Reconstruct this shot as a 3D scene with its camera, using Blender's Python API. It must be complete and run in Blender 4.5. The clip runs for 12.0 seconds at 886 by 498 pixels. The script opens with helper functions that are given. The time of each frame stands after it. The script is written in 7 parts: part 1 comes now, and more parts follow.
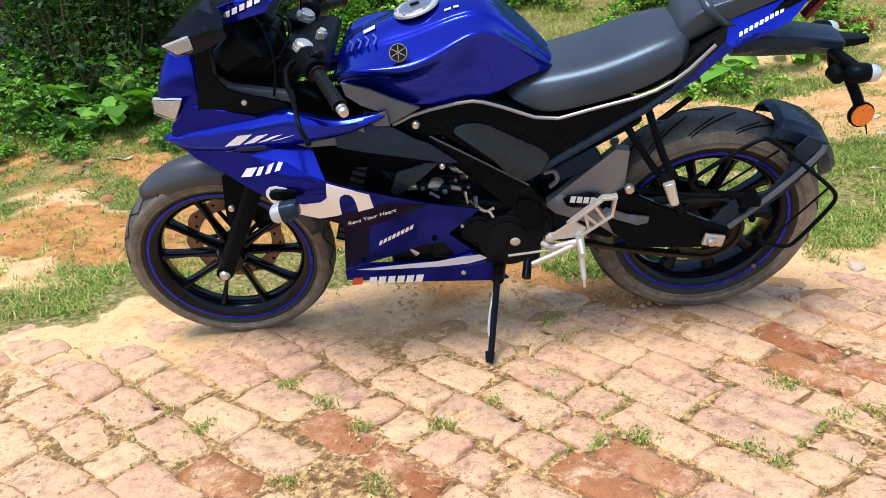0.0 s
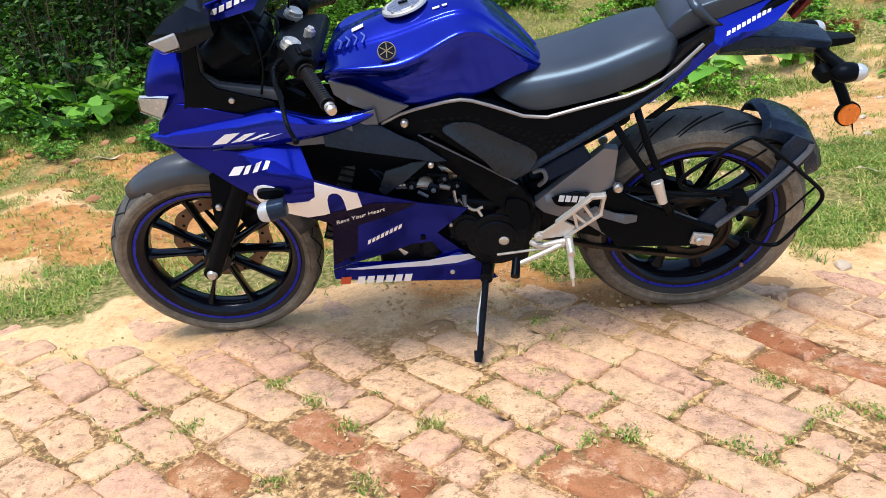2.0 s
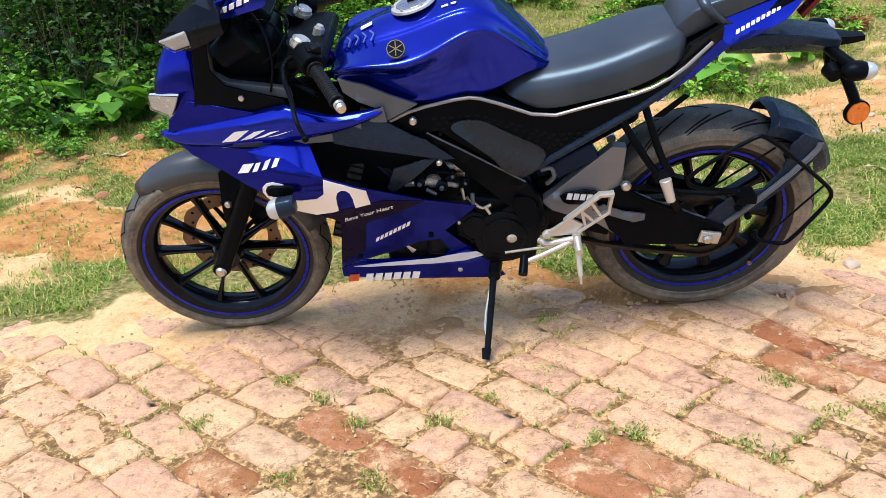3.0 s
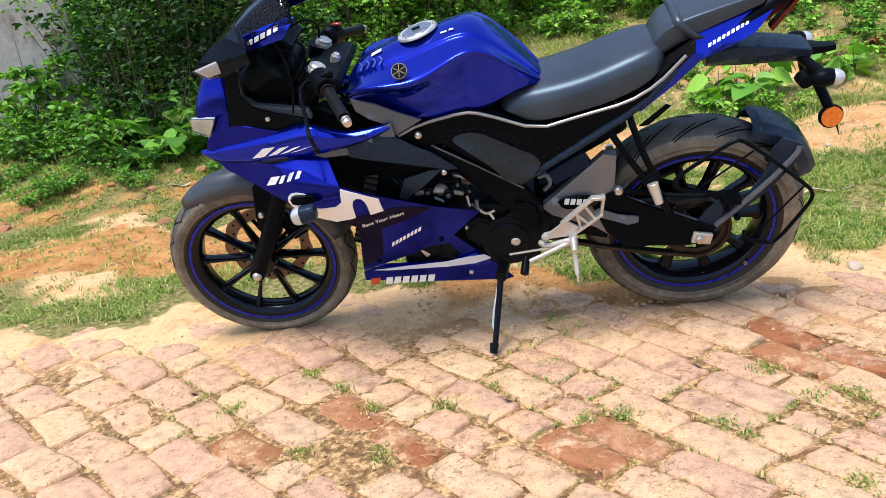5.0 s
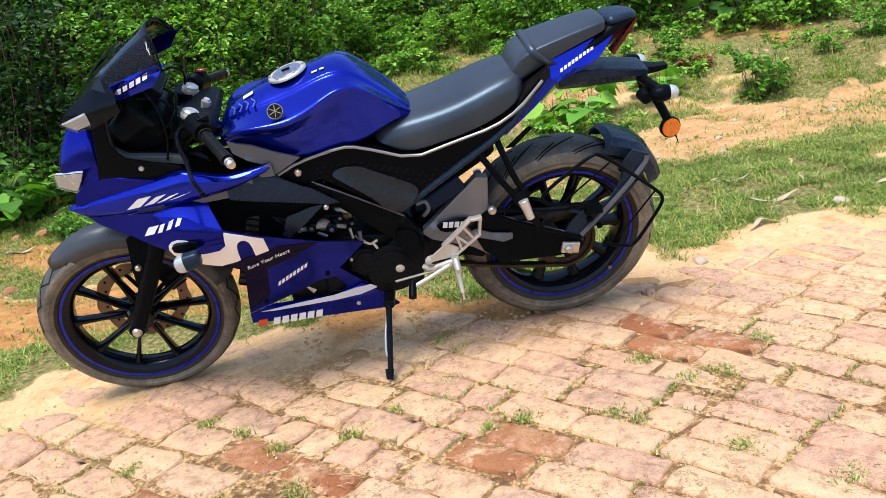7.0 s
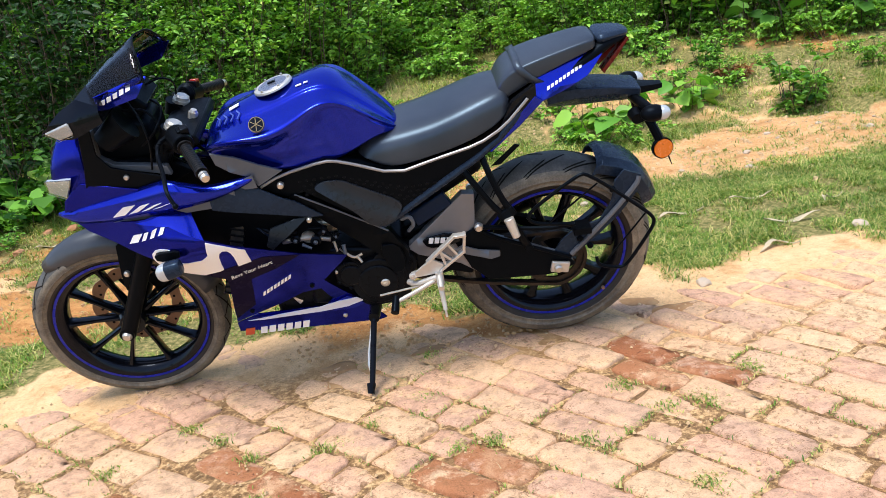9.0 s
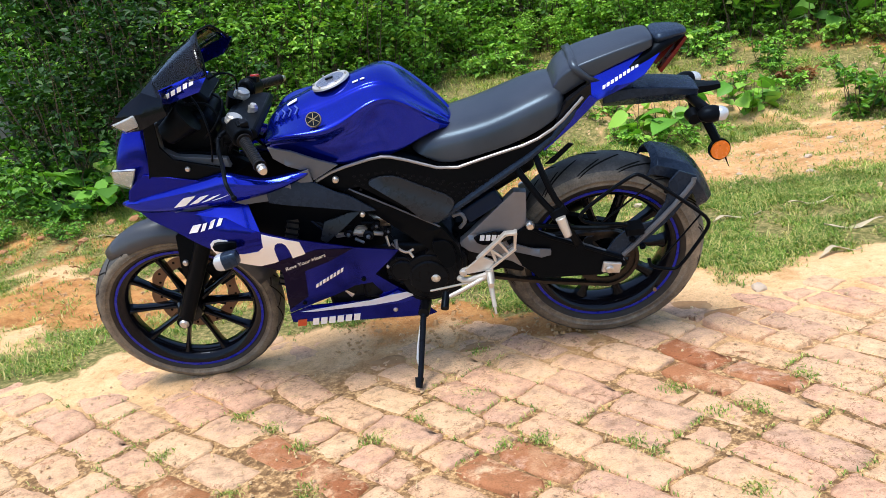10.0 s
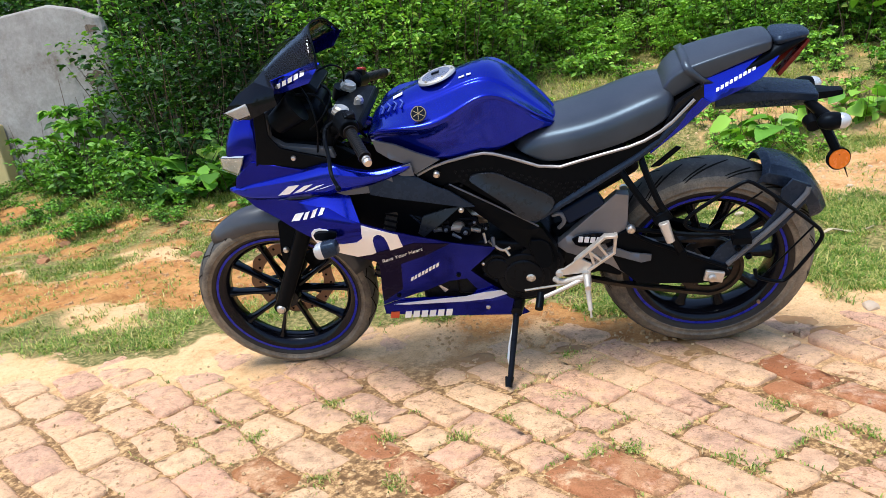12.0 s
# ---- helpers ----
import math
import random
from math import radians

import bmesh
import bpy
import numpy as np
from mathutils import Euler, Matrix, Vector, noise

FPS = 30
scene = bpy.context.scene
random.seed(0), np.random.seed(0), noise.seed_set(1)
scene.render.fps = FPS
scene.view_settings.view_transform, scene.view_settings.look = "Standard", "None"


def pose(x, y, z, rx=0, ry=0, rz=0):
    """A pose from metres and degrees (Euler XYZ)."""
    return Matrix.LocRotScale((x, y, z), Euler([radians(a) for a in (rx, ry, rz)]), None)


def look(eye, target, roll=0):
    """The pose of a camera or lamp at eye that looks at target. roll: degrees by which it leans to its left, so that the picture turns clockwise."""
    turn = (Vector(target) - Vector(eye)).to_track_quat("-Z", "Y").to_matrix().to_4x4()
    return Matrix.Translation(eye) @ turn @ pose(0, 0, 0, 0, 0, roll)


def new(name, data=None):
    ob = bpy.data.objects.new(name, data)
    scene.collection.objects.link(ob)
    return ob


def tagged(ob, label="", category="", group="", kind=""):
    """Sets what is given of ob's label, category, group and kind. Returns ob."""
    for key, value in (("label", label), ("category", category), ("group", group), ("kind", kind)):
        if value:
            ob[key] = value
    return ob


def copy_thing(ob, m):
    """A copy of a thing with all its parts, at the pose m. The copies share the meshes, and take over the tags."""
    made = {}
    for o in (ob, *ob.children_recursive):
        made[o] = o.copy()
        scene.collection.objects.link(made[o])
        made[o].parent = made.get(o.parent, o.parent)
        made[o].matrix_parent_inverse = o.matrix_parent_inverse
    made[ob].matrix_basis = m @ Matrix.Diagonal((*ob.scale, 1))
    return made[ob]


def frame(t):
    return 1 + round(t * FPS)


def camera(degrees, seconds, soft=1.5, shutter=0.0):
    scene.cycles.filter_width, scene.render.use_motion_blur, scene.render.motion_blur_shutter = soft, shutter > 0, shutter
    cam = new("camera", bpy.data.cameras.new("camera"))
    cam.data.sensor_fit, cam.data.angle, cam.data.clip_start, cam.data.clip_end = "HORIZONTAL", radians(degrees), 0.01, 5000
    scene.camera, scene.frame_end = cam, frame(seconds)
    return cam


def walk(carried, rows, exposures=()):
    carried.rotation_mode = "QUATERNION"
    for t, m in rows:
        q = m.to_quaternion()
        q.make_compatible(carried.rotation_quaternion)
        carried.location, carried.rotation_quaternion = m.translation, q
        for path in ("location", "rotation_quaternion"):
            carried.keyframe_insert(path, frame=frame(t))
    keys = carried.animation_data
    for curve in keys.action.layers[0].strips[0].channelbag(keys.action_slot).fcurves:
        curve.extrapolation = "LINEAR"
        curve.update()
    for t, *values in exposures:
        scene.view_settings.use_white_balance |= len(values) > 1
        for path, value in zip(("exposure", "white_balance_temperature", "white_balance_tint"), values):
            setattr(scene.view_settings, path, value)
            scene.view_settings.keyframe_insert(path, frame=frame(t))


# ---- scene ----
cam = camera(58.5, 12.0, soft=0.55)
# seconds, eye, then yaw, pitch and roll in degrees
ROWS = [
    (0.0, 0.7519, -2.2037, 1.0454, 2.006, -20.847, 5.003),
    (0.5, 0.7586, -2.2032, 1.0440, 1.144, -20.068, 5.106),
    (1.0, 0.7679, -2.1975, 1.0424, -1.132, -20.056, 4.465),
    (1.5, 0.7540, -2.2041, 1.0403, -0.013, -20.614, 4.433),
    (2.0, 0.7517, -2.2010, 1.0397, 1.229, -20.856, 4.763),
    (2.5, 0.7475, -2.2050, 1.0411, 1.578, -21.061, 4.728),
    (3.0, 0.7475, -2.2057, 1.0432, 1.710, -21.029, 4.776),
    (3.5, 0.7514, -2.2051, 1.0567, 1.678, -20.813, 4.940),
    (3.7, 0.7498, -2.2068, 1.0552, 1.741, -19.931, 5.308),
    (5.3, 0.9496, -2.4565, 1.0088, 6.546, -17.155, 7.140),
    (5.5, 0.9556, -2.4725, 1.0073, 4.666, -15.812, 7.664),
    (6.0, 0.8724, -2.4896, 1.0232, -3.013, -14.770, 9.988),
    (6.5, 0.7968, -2.4895, 1.0239, -7.677, -16.412, 10.263),
    (6.7, 0.7954, -2.4922, 1.0164, -7.422, -17.109, 9.845),
    (8.3, 1.0088, -2.4665, 1.0414, -0.333, -16.211, 9.391),
    (8.5, 1.0029, -2.4690, 1.0398, -1.145, -15.776, 8.850),
    (9.0, 1.0063, -2.4720, 1.0300, -2.214, -16.412, 8.636),
    (9.5, 1.0147, -2.4819, 1.0268, -0.434, -16.418, 8.678),
    (10.0, 1.0057, -2.4871, 1.0270, 1.768, -15.885, 8.279),
    (10.5, 0.9965, -2.4855, 1.0268, 3.256, -15.623, 8.044),
    (11.0, 0.9759, -2.4793, 1.0285, 5.370, -15.536, 7.625),
    (11.5, 0.9674, -2.4780, 1.0296, 7.306, -15.367, 7.315),
    (12.0, 0.9635, -2.4810, 1.0278, 8.326, -15.146, 7.133),
]
walk(cam, [(t, pose(x, y, z, 90 + pitch, roll, yaw)) for t, x, y, z, yaw, pitch, roll in ROWS])

# ---- daylight: hazy bright sky with a soft high sun ----
scene.view_settings.exposure = 0.68
SUN_EL, SUN_AZ = 70.0, 215.0
world = bpy.data.worlds.new("sky")
scene.world = world
world.use_nodes = True
wn = world.node_tree.nodes
wl = world.node_tree.links
sky = wn.new("ShaderNodeTexSky")
sky.sky_type = 'NISHITA'
sky.sun_disc = False
sky.sun_elevation = radians(SUN_EL)
sky.sun_rotation = radians(SUN_AZ)
sky.dust_density = 1.5
sky.air_density = 1.0
wl.new(sky.outputs["Color"], wn["Background"].inputs["Color"])
wn["Background"].inputs["Strength"].default_value = 0.165
sun_data = bpy.data.lights.new("sun", 'SUN')
sun_data.energy = 2.5
sun_data.angle = radians(24)
sun_data.color = (1.0, 0.97, 0.92)
sun = new("sun", sun_data)
az, el = radians(SUN_AZ), radians(SUN_EL)
toward = Vector((math.sin(az) * math.cos(el), math.cos(az) * math.cos(el), math.sin(el)))
sun.matrix_world = look(toward * 30, (0, 0, 0))


# ---- materials ----
def mat_base(name):
    m = bpy.data.materials.new(name)
    m.use_nodes = True
    nt = m.node_tree
    return m, nt, nt.nodes["Principled BSDF"]


def node(nt, kind, **inputs):
    n = nt.nodes.new(kind)
    for k, v in inputs.items():
        n.inputs[k.replace("_", " ")].default_value = v
    return n


def noise_tex(nt, scale, detail=4.0, rough=0.55, coord="Object"):
    tc = nt.nodes.new("ShaderNodeTexCoord")
    n = node(nt, "ShaderNodeTexNoise", Scale=scale, Detail=detail, Roughness=rough)
    nt.links.new(tc.outputs[coord], n.inputs["Vector"])
    return n.outputs["Fac"]


def ramp(nt, fac, stops):
    r = nt.nodes.new("ShaderNodeValToRGB")
    el_ = r.color_ramp.elements
    el_[0].position, el_[0].color = stops[0][0], (*stops[0][1], 1)
    el_[1].position, el_[1].color = stops[-1][0], (*stops[-1][1], 1)
    for p, c in stops[1:-1]:
        e = el_.new(p)
        e.color = (*c, 1)
    nt.links.new(fac, r.inputs["Fac"])
    return r.outputs["Color"]


def grey(v):
    return (v, v, v)


def mix(nt, fac, a, b, blend='MIX'):
    m = nt.nodes.new("ShaderNodeMix")
    m.data_type = 'RGBA'
    m.blend_type = blend
    for sock, val in ((m.inputs[0], fac), (m.inputs[6], a), (m.inputs[7], b)):
        if isinstance(val, (int, float)):
            sock.default_value = val
        elif isinstance(val, tuple):
            sock.default_value = (*val, 1)
        else:
            nt.links.new(val, sock)
    return m.outputs[2]


def bump(nt, bsdf, height, strength=0.3, dist=0.002, prev=None):
    b = node(nt, "ShaderNodeBump", Strength=strength, Distance=dist)
    nt.links.new(height, b.inputs["Height"])
    if prev is not None:
        nt.links.new(prev, b.inputs["Normal"])
    nt.links.new(b.outputs["Normal"], bsdf.inputs["Normal"])
    return b.outputs["Normal"]


def simple(name, base, rough=0.5, metal=0.0, vary=0.25, scale=40.0, grain=0.0, coat=0.0, dust=0.0, dust_col=(0.42, 0.31, 0.2), spec=0.5, tint=(1.0, 1.0, 1.0)):
    """Base colour with two scales of variation, optional dust film and fine grain."""
    m, nt, b = mat_base(name)
    big = noise_tex(nt, scale * 0.15, 3)
    fine = noise_tex(nt, scale, 5)
    lo = tuple(c * (1 - vary) for c in base)
    hi = tuple(min(1, c * (1 + vary)) for c in base)
    col = mix(nt, big, lo, hi)
    col = mix(nt, 0.3, col, ramp(nt, fine, [(0.3, lo), (0.7, hi)]))
    if dust > 0:
        d = ramp(nt, noise_tex(nt, scale * 0.4, 6, 0.65), [(0.42, (0, 0, 0)), (0.75, grey(dust))])
        col = mix(nt, d, col, dust_col)
    nt.links.new(col, b.inputs["Base Color"])
    r = ramp(nt, fine, [(0.3, grey(max(0.02, rough - 0.08))), (0.7, grey(min(1, rough + 0.08)))])
    nt.links.new(r, b.inputs["Roughness"])
    b.inputs["Metallic"].default_value = metal
    b.inputs["Coat Weight"].default_value = coat
    b.inputs["Specular IOR Level"].default_value = spec
    b.inputs["Coat Roughness"].default_value = 0.06
    b.inputs["Specular Tint"].default_value = (*tint, 1)
    if grain > 0:
        bump(nt, b, noise_tex(nt, scale * 12, 3), grain, 0.0006)
    return m


BLUE = simple("blue_paint", (0.006, 0.02, 0.42), 0.17, 0.85, 0.08, 12, coat=0.3, dust=0.0, spec=0.5, tint=(0.5, 0.6, 1.0))
DEEP = simple("deep_blue_paint", (0.007, 0.012, 0.26), 0.18, 0.85, 0.1, 12, coat=0.12, dust=0.0, spec=0.3, tint=(0.4, 0.5, 1.0))
GLOSS_BLACK = simple("gloss_black_paint", (0.004, 0.004, 0.005), 0.14, 0.0, 0.2, 20, coat=0.15, dust=0.0, spec=0.2, tint=(0.42, 0.66, 1.0))
MATT_BLACK = simple("matt_black_plastic", (0.003, 0.0035, 0.0045), 0.36, 0.0, 0.25, 60, grain=0.15, dust=0.0, spec=0.07, tint=(0.42, 0.66, 1.0))
GREY = simple("satin_grey_plastic", (0.11, 0.12, 0.14), 0.36, 0.2, 0.15, 50, grain=0.12, dust=0.0, tint=(0.42, 0.66, 1.0))
DARK_GREY = simple("dark_satin_plastic", (0.016, 0.025, 0.044), 0.27, 0.0, 0.2, 50, grain=0.08, dust=0.0, spec=0.25, tint=(0.42, 0.66, 1.0))
BAND = simple("violet_black_paint", (0.006, 0.004, 0.022), 0.25, 0.0, 0.2, 20, spec=0.06, tint=(0.6, 0.6, 1.0))
FENDER = simple("satin_mudguard_plastic", (0.035, 0.037, 0.043), 0.36, 0.0, 0.2, 50, grain=0.1, spec=0.6, tint=(0.75, 0.87, 1.0))
NAVY = simple("navy_plastic", (0.004, 0.010, 0.032), 0.4, 0.0, 0.2, 50, grain=0.2, spec=0.3, tint=(0.42, 0.66, 1.0))
SWING = simple("grey_cast_metal", (0.19, 0.205, 0.235), 0.42, 0.45, 0.15, 50, grain=0.2, dust=0.03)
GROOVE_SHADE = simple("groove_shade", (0.012, 0.011, 0.01), 0.9, 0, 0.3, 40, spec=0.1)
SILVER_LINE = simple("silver_trim", (0.3, 0.3, 0.31), 0.4, 0.4, 0.15, 40, dust=0.05)
ENGINE = simple("dark_engine_casting", (0.005, 0.005, 0.006), 0.32, 0.0, 0.3, 60, grain=0.2, dust=0.003, spec=0.13, tint=(0.42, 0.66, 1.0))
ALU = simple("bare_aluminium", (0.6, 0.585, 0.55), 0.38, 0.6, 0.15, 60, grain=0.15, dust=0.15)
STEEL = simple("zinc_steel", (0.6, 0.58, 0.53), 0.35, 0.85, 0.2, 60, dust=0.15)
CHAIN = simple("oily_chain_steel", (0.018, 0.016, 0.015), 0.4, 0.6, 0.4, 80, dust=0.08)
WHITE = simple("white_vinyl", (0.9, 0.9, 0.9), 0.4, 0.0, 0.04, 30)
SKYB = simple("light_blue_vinyl", (0.7, 0.78, 0.95), 0.35, 0.0, 0.06, 30, coat=0.5, dust=0.04)
RIM = simple("gloss_black_rim_paint", (0.004, 0.004, 0.006), 0.16, 0.0, 0.2, 20, coat=0.1, spec=0.22, tint=(0.6, 0.75, 1.0))
STRIPE = simple("blue_rim_stripe", (0.005, 0.014, 0.3), 0.3, 0.0, 0.1, 30, spec=0.3)
ORANGE = simple("orange_reflector", (0.85, 0.2, 0.01), 0.25, 0.0, 0.1, 80, coat=0.6)
TAIL_RED = simple("dark_red_lens", (0.11, 0.003, 0.003), 0.3, 0.0, 0.1, 40, coat=0.05, spec=0.3)
RED = simple("red_plastic", (0.35, 0.008, 0.006), 0.3, 0.0, 0.1, 40, coat=0.5)
ORANGE_VINYL = simple("orange_vinyl", (0.6, 0.08, 0.025), 0.4, 0.0, 0.1, 40, dust=0.05)
BRASS = simple("brass_emblem", (0.28, 0.21, 0.1), 0.4, 0.6, 0.2, 60)
DISC = simple("brown_steel_disc", (0.24, 0.16, 0.11), 0.45, 0.6, 0.3, 50, dust=0.3)
FOAM = simple("black_radiator_core", (0.02, 0.02, 0.02), 0.7, 0.2, 0.4, 90, grain=0.5, dust=0.15)


def seat_material():
    m, nt, b = mat_base("black_seat_vinyl")
    big = noise_tex(nt, 6, 4)
    nt.links.new(ramp(nt, big, [(0.35, (0.024, 0.028, 0.037)), (0.7, (0.038, 0.043, 0.054))]), b.inputs["Base Color"])
    b.inputs["Roughness"].default_value = 0.32
    b.inputs["Specular IOR Level"].default_value = 0.6
    b.inputs["Specular Tint"].default_value = (0.5, 0.74, 1.0, 1)
    tc = nt.nodes.new("ShaderNodeTexCoord")
    v = node(nt, "ShaderNodeTexVoronoi", Scale=420.0)
    nt.links.new(tc.outputs["Object"], v.inputs["Vector"])
    bump(nt, b, v.outputs["Distance"], 0.18, 0.0008)
    return m


def tyre_material(name, dark, film, dusty):
    """Rubber under a dried mud film, smeared round the wheel and rubbed off in streaks."""
    m, nt, b = mat_base(name)
    mud = ramp(nt, noise_tex(nt, 5, 6, 0.6), [(0.32, dark), (0.55, film), (0.8, dusty)])
    scuff = ramp(nt, noise_tex(nt, 34, 5, 0.7), [(0.42, dark), (0.56, film), (0.74, dusty)])
    fine = ramp(nt, noise_tex(nt, 220, 3), [(0.35, grey(0.82)), (0.65, grey(1.12))])
    nt.links.new(mix(nt, 1.0, mix(nt, 0.3, mud, scuff), fine, 'MULTIPLY'), b.inputs["Base Color"])
    b.inputs["Roughness"].default_value = 0.55
    b.inputs["Specular IOR Level"].default_value = 0.4
    bump(nt, b, noise_tex(nt, 260, 4), 0.25, 0.001)
    return m


def glass_material(name, col, rough=0.04):
    m, nt, b = mat_base(name)
    b.inputs["Base Color"].default_value = (*col, 1)
    b.inputs["Transmission Weight"].default_value = 1.0
    b.inputs["Roughness"].default_value = rough
    b.inputs["IOR"].default_value = 1.3
    return m


CHEVRON = simple("pale_blue_emboss", (0.09, 0.14, 0.5), 0.3, 0.4, 0.1, 40)
KNEE = simple("satin_knee_plastic", (0.018, 0.02, 0.024), 0.3, 0.0, 0.2, 50, grain=0.06, spec=0.35, tint=(0.55, 0.75, 1.0))
SEAT = seat_material()
TYRE = tyre_material("dusty_side_wall", (0.055, 0.05, 0.045), (0.19, 0.166, 0.127), (0.4, 0.335, 0.24))
BEAD = tyre_material("rubbed_bead_rubber", (0.007, 0.007, 0.008), (0.012, 0.012, 0.012), (0.05, 0.044, 0.036))
TREAD = tyre_material("worn_tread_rubber", (0.035, 0.035, 0.036), (0.085, 0.084, 0.08), (0.24, 0.225, 0.19))
SMOKE = glass_material("smoked_screen", (0.14, 0.15, 0.18), 0.02)
CLEAR = glass_material("clear_lens", (0.9, 0.9, 0.88), 0.08)
REFLECT = simple("lamp_reflector", (0.5, 0.54, 0.57), 0.22, 0.3, 0.15, 80)


def leaf_material(name, dark, light, yellow, dry=0.93):
    m, nt, b = mat_base(name)
    g = nt.nodes.new("ShaderNodeNewGeometry")
    col = ramp(nt, g.outputs["Random Per Island"], [(0.0, dark), (min(0.55, dry * 0.7), light), (dry, light), (1.0, yellow)])
    tone = ramp(nt, noise_tex(nt, 1.6, 3, coord="Object"), [(0.3, grey(0.75)), (0.7, grey(1.2))])
    col = mix(nt, 1.0, col, tone, 'MULTIPLY')
    nt.links.new(col, b.inputs["Base Color"])
    b.inputs["Roughness"].default_value = 0.5
    b.inputs["Specular IOR Level"].default_value = 0.35
    tr = nt.nodes.new("ShaderNodeBsdfTranslucent")
    nt.links.new(mix(nt, 1.0, col, (1.25, 1.35, 0.5), 'MULTIPLY'), tr.inputs["Color"])
    ms = nt.nodes.new("ShaderNodeMixShader")
    ms.inputs[0].default_value = 0.25
    nt.links.new(b.outputs[0], ms.inputs[1])
    nt.links.new(tr.outputs[0], ms.inputs[2])
    nt.links.new(ms.outputs[0], nt.nodes["Material Output"].inputs["Surface"])
    return m


LEAF = leaf_material("green_leaf", (0.02, 0.1, 0.014), (0.30, 0.58, 0.085), (0.62, 0.74, 0.17))
# leaf green darkened to paint in the deep shade of the thicket
LEAF_SHADED = leaf_material("shade_toned_leaf", (0.004, 0.014, 0.004), (0.03, 0.1, 0.018), (0.2, 0.38, 0.07))
LEAF_BRIGHT = leaf_material("bright_green_leaf", (0.09, 0.28, 0.025), (0.3, 0.55, 0.08), (0.55, 0.6, 0.11))
LEAF_MID = leaf_material("mid_green_leaf", (0.015, 0.07, 0.01), (0.17, 0.4, 0.05), (0.42, 0.6, 0.11))
GRASS = leaf_material("short_grass", (0.04, 0.12, 0.012), (0.17, 0.3, 0.035), (0.66, 0.54, 0.23), 0.5)
DRY_GRASS = leaf_material("half_dry_grass", (0.08, 0.18, 0.025), (0.26, 0.36, 0.07), (0.62, 0.5, 0.2), 0.5)
DEAD_LEAF = leaf_material("dead_brown_leaf", (0.12, 0.045, 0.015), (0.3, 0.13, 0.05), (0.42, 0.22, 0.1))
YELLOW_LEAF = simple("yellowed_leaf", (0.7, 0.55, 0.06), 0.5, 0, 0.2, 30)
STRAW = simple("dry_straw", (0.5, 0.38, 0.2), 0.7, 0, 0.3, 60)
BARK = simple("brown_bark", (0.09, 0.06, 0.04), 0.8, 0, 0.4, 30, grain=0.6)


def ground_material():
    """Pale sand, orange clay and thin turf; the mesh tells where each soil lies, noise frays the borders."""
    m, nt, b = mat_base("sandy_soil")
    kind = nt.nodes.new("ShaderNodeVertexColor")
    kind.layer_name = "soil"
    sep = nt.nodes.new("ShaderNodeSeparateColor")
    nt.links.new(kind.outputs["Color"], sep.inputs[0])
    mid = noise_tex(nt, 6, 7, 0.68)
    fine = noise_tex(nt, 45, 6, 0.72)
    grit = noise_tex(nt, 210, 4, 0.7)
    sand = ramp(nt, mid, [(0.3, (0.445, 0.228, 0.0827)), (0.43, (0.678, 0.418, 0.205)), (0.7, (0.827, 0.551, 0.305))])
    sand = mix(nt, 0.3, sand, ramp(nt, fine, [(0.33, (0.233, 0.114, 0.0376)), (0.46, (0.678, 0.427, 0.22)), (0.68, (0.901, 0.627, 0.36))]))
    clay = ramp(nt, mid, [(0.32, (0.235, 0.076, 0.0196)), (0.47, (0.451, 0.201, 0.0616)), (0.7, (0.613, 0.334, 0.123))])
    clay = mix(nt, 0.3, clay, ramp(nt, fine, [(0.33, (0.18, 0.057, 0.014)), (0.66, (0.649, 0.38, 0.157))]))
    turf = ramp(nt, fine, [(0.36, (0.075, 0.085, 0.025)), (0.46, (0.15, 0.145, 0.045)), (0.56, (0.28, 0.23, 0.09)), (0.7, (0.46, 0.35, 0.16))])

    def frayed(sock):
        add = nt.nodes.new("ShaderNodeMath")
        add.operation = 'MULTIPLY_ADD'
        nt.links.new(fine, add.inputs[0])
        add.inputs[1].default_value = 0.9
        nt.links.new(sock, add.inputs[2])
        return ramp(nt, add.outputs[0], [(0.72, (0, 0, 0)), (1.0, (1, 1, 1))])
    tc = nt.nodes.new("ShaderNodeTexCoord")
    st = node(nt, "ShaderNodeTexNoise", Scale=2.6, Detail=7.0, Roughness=0.7)
    nt.links.new(tc.outputs["Object"], st.inputs["Vector"])
    sand = mix(nt, ramp(nt, st.outputs["Fac"], [(0.54, (0, 0, 0)), (0.64, grey(0.7))]), sand, (0.47, 0.25, 0.10))
    col = mix(nt, frayed(sep.outputs[1]), sand, clay)
    col = mix(nt, frayed(sep.outputs[0]), col, turf)
    dirt = ramp(nt, fine, [(0.40, (0.07, 0.036, 0.015)), (0.50, (0.22, 0.12, 0.052)), (0.57, (0.52, 0.33, 0.155)), (0.68, (0.7, 0.47, 0.24))])
    col = mix(nt, sep.outputs[2], col, dirt)
    col = mix(nt, 1.0, col, ramp(nt, grit, [(0.3, grey(0.66)), (0.5, grey(1.0)), (0.7, grey(1.12))]), 'MULTIPLY')
    nt.links.new(col, b.inputs["Base Color"])
    b.inputs["Roughness"].default_value = 0.95
    b.inputs["Specular IOR Level"].default_value = 0.2
    n1 = bump(nt, b, mid, 0.5, 0.02)
    n2 = bump(nt, b, fine, 0.7, 0.006, n1)
    bump(nt, b, grit, 0.5, 0.0015, n2)
    return m


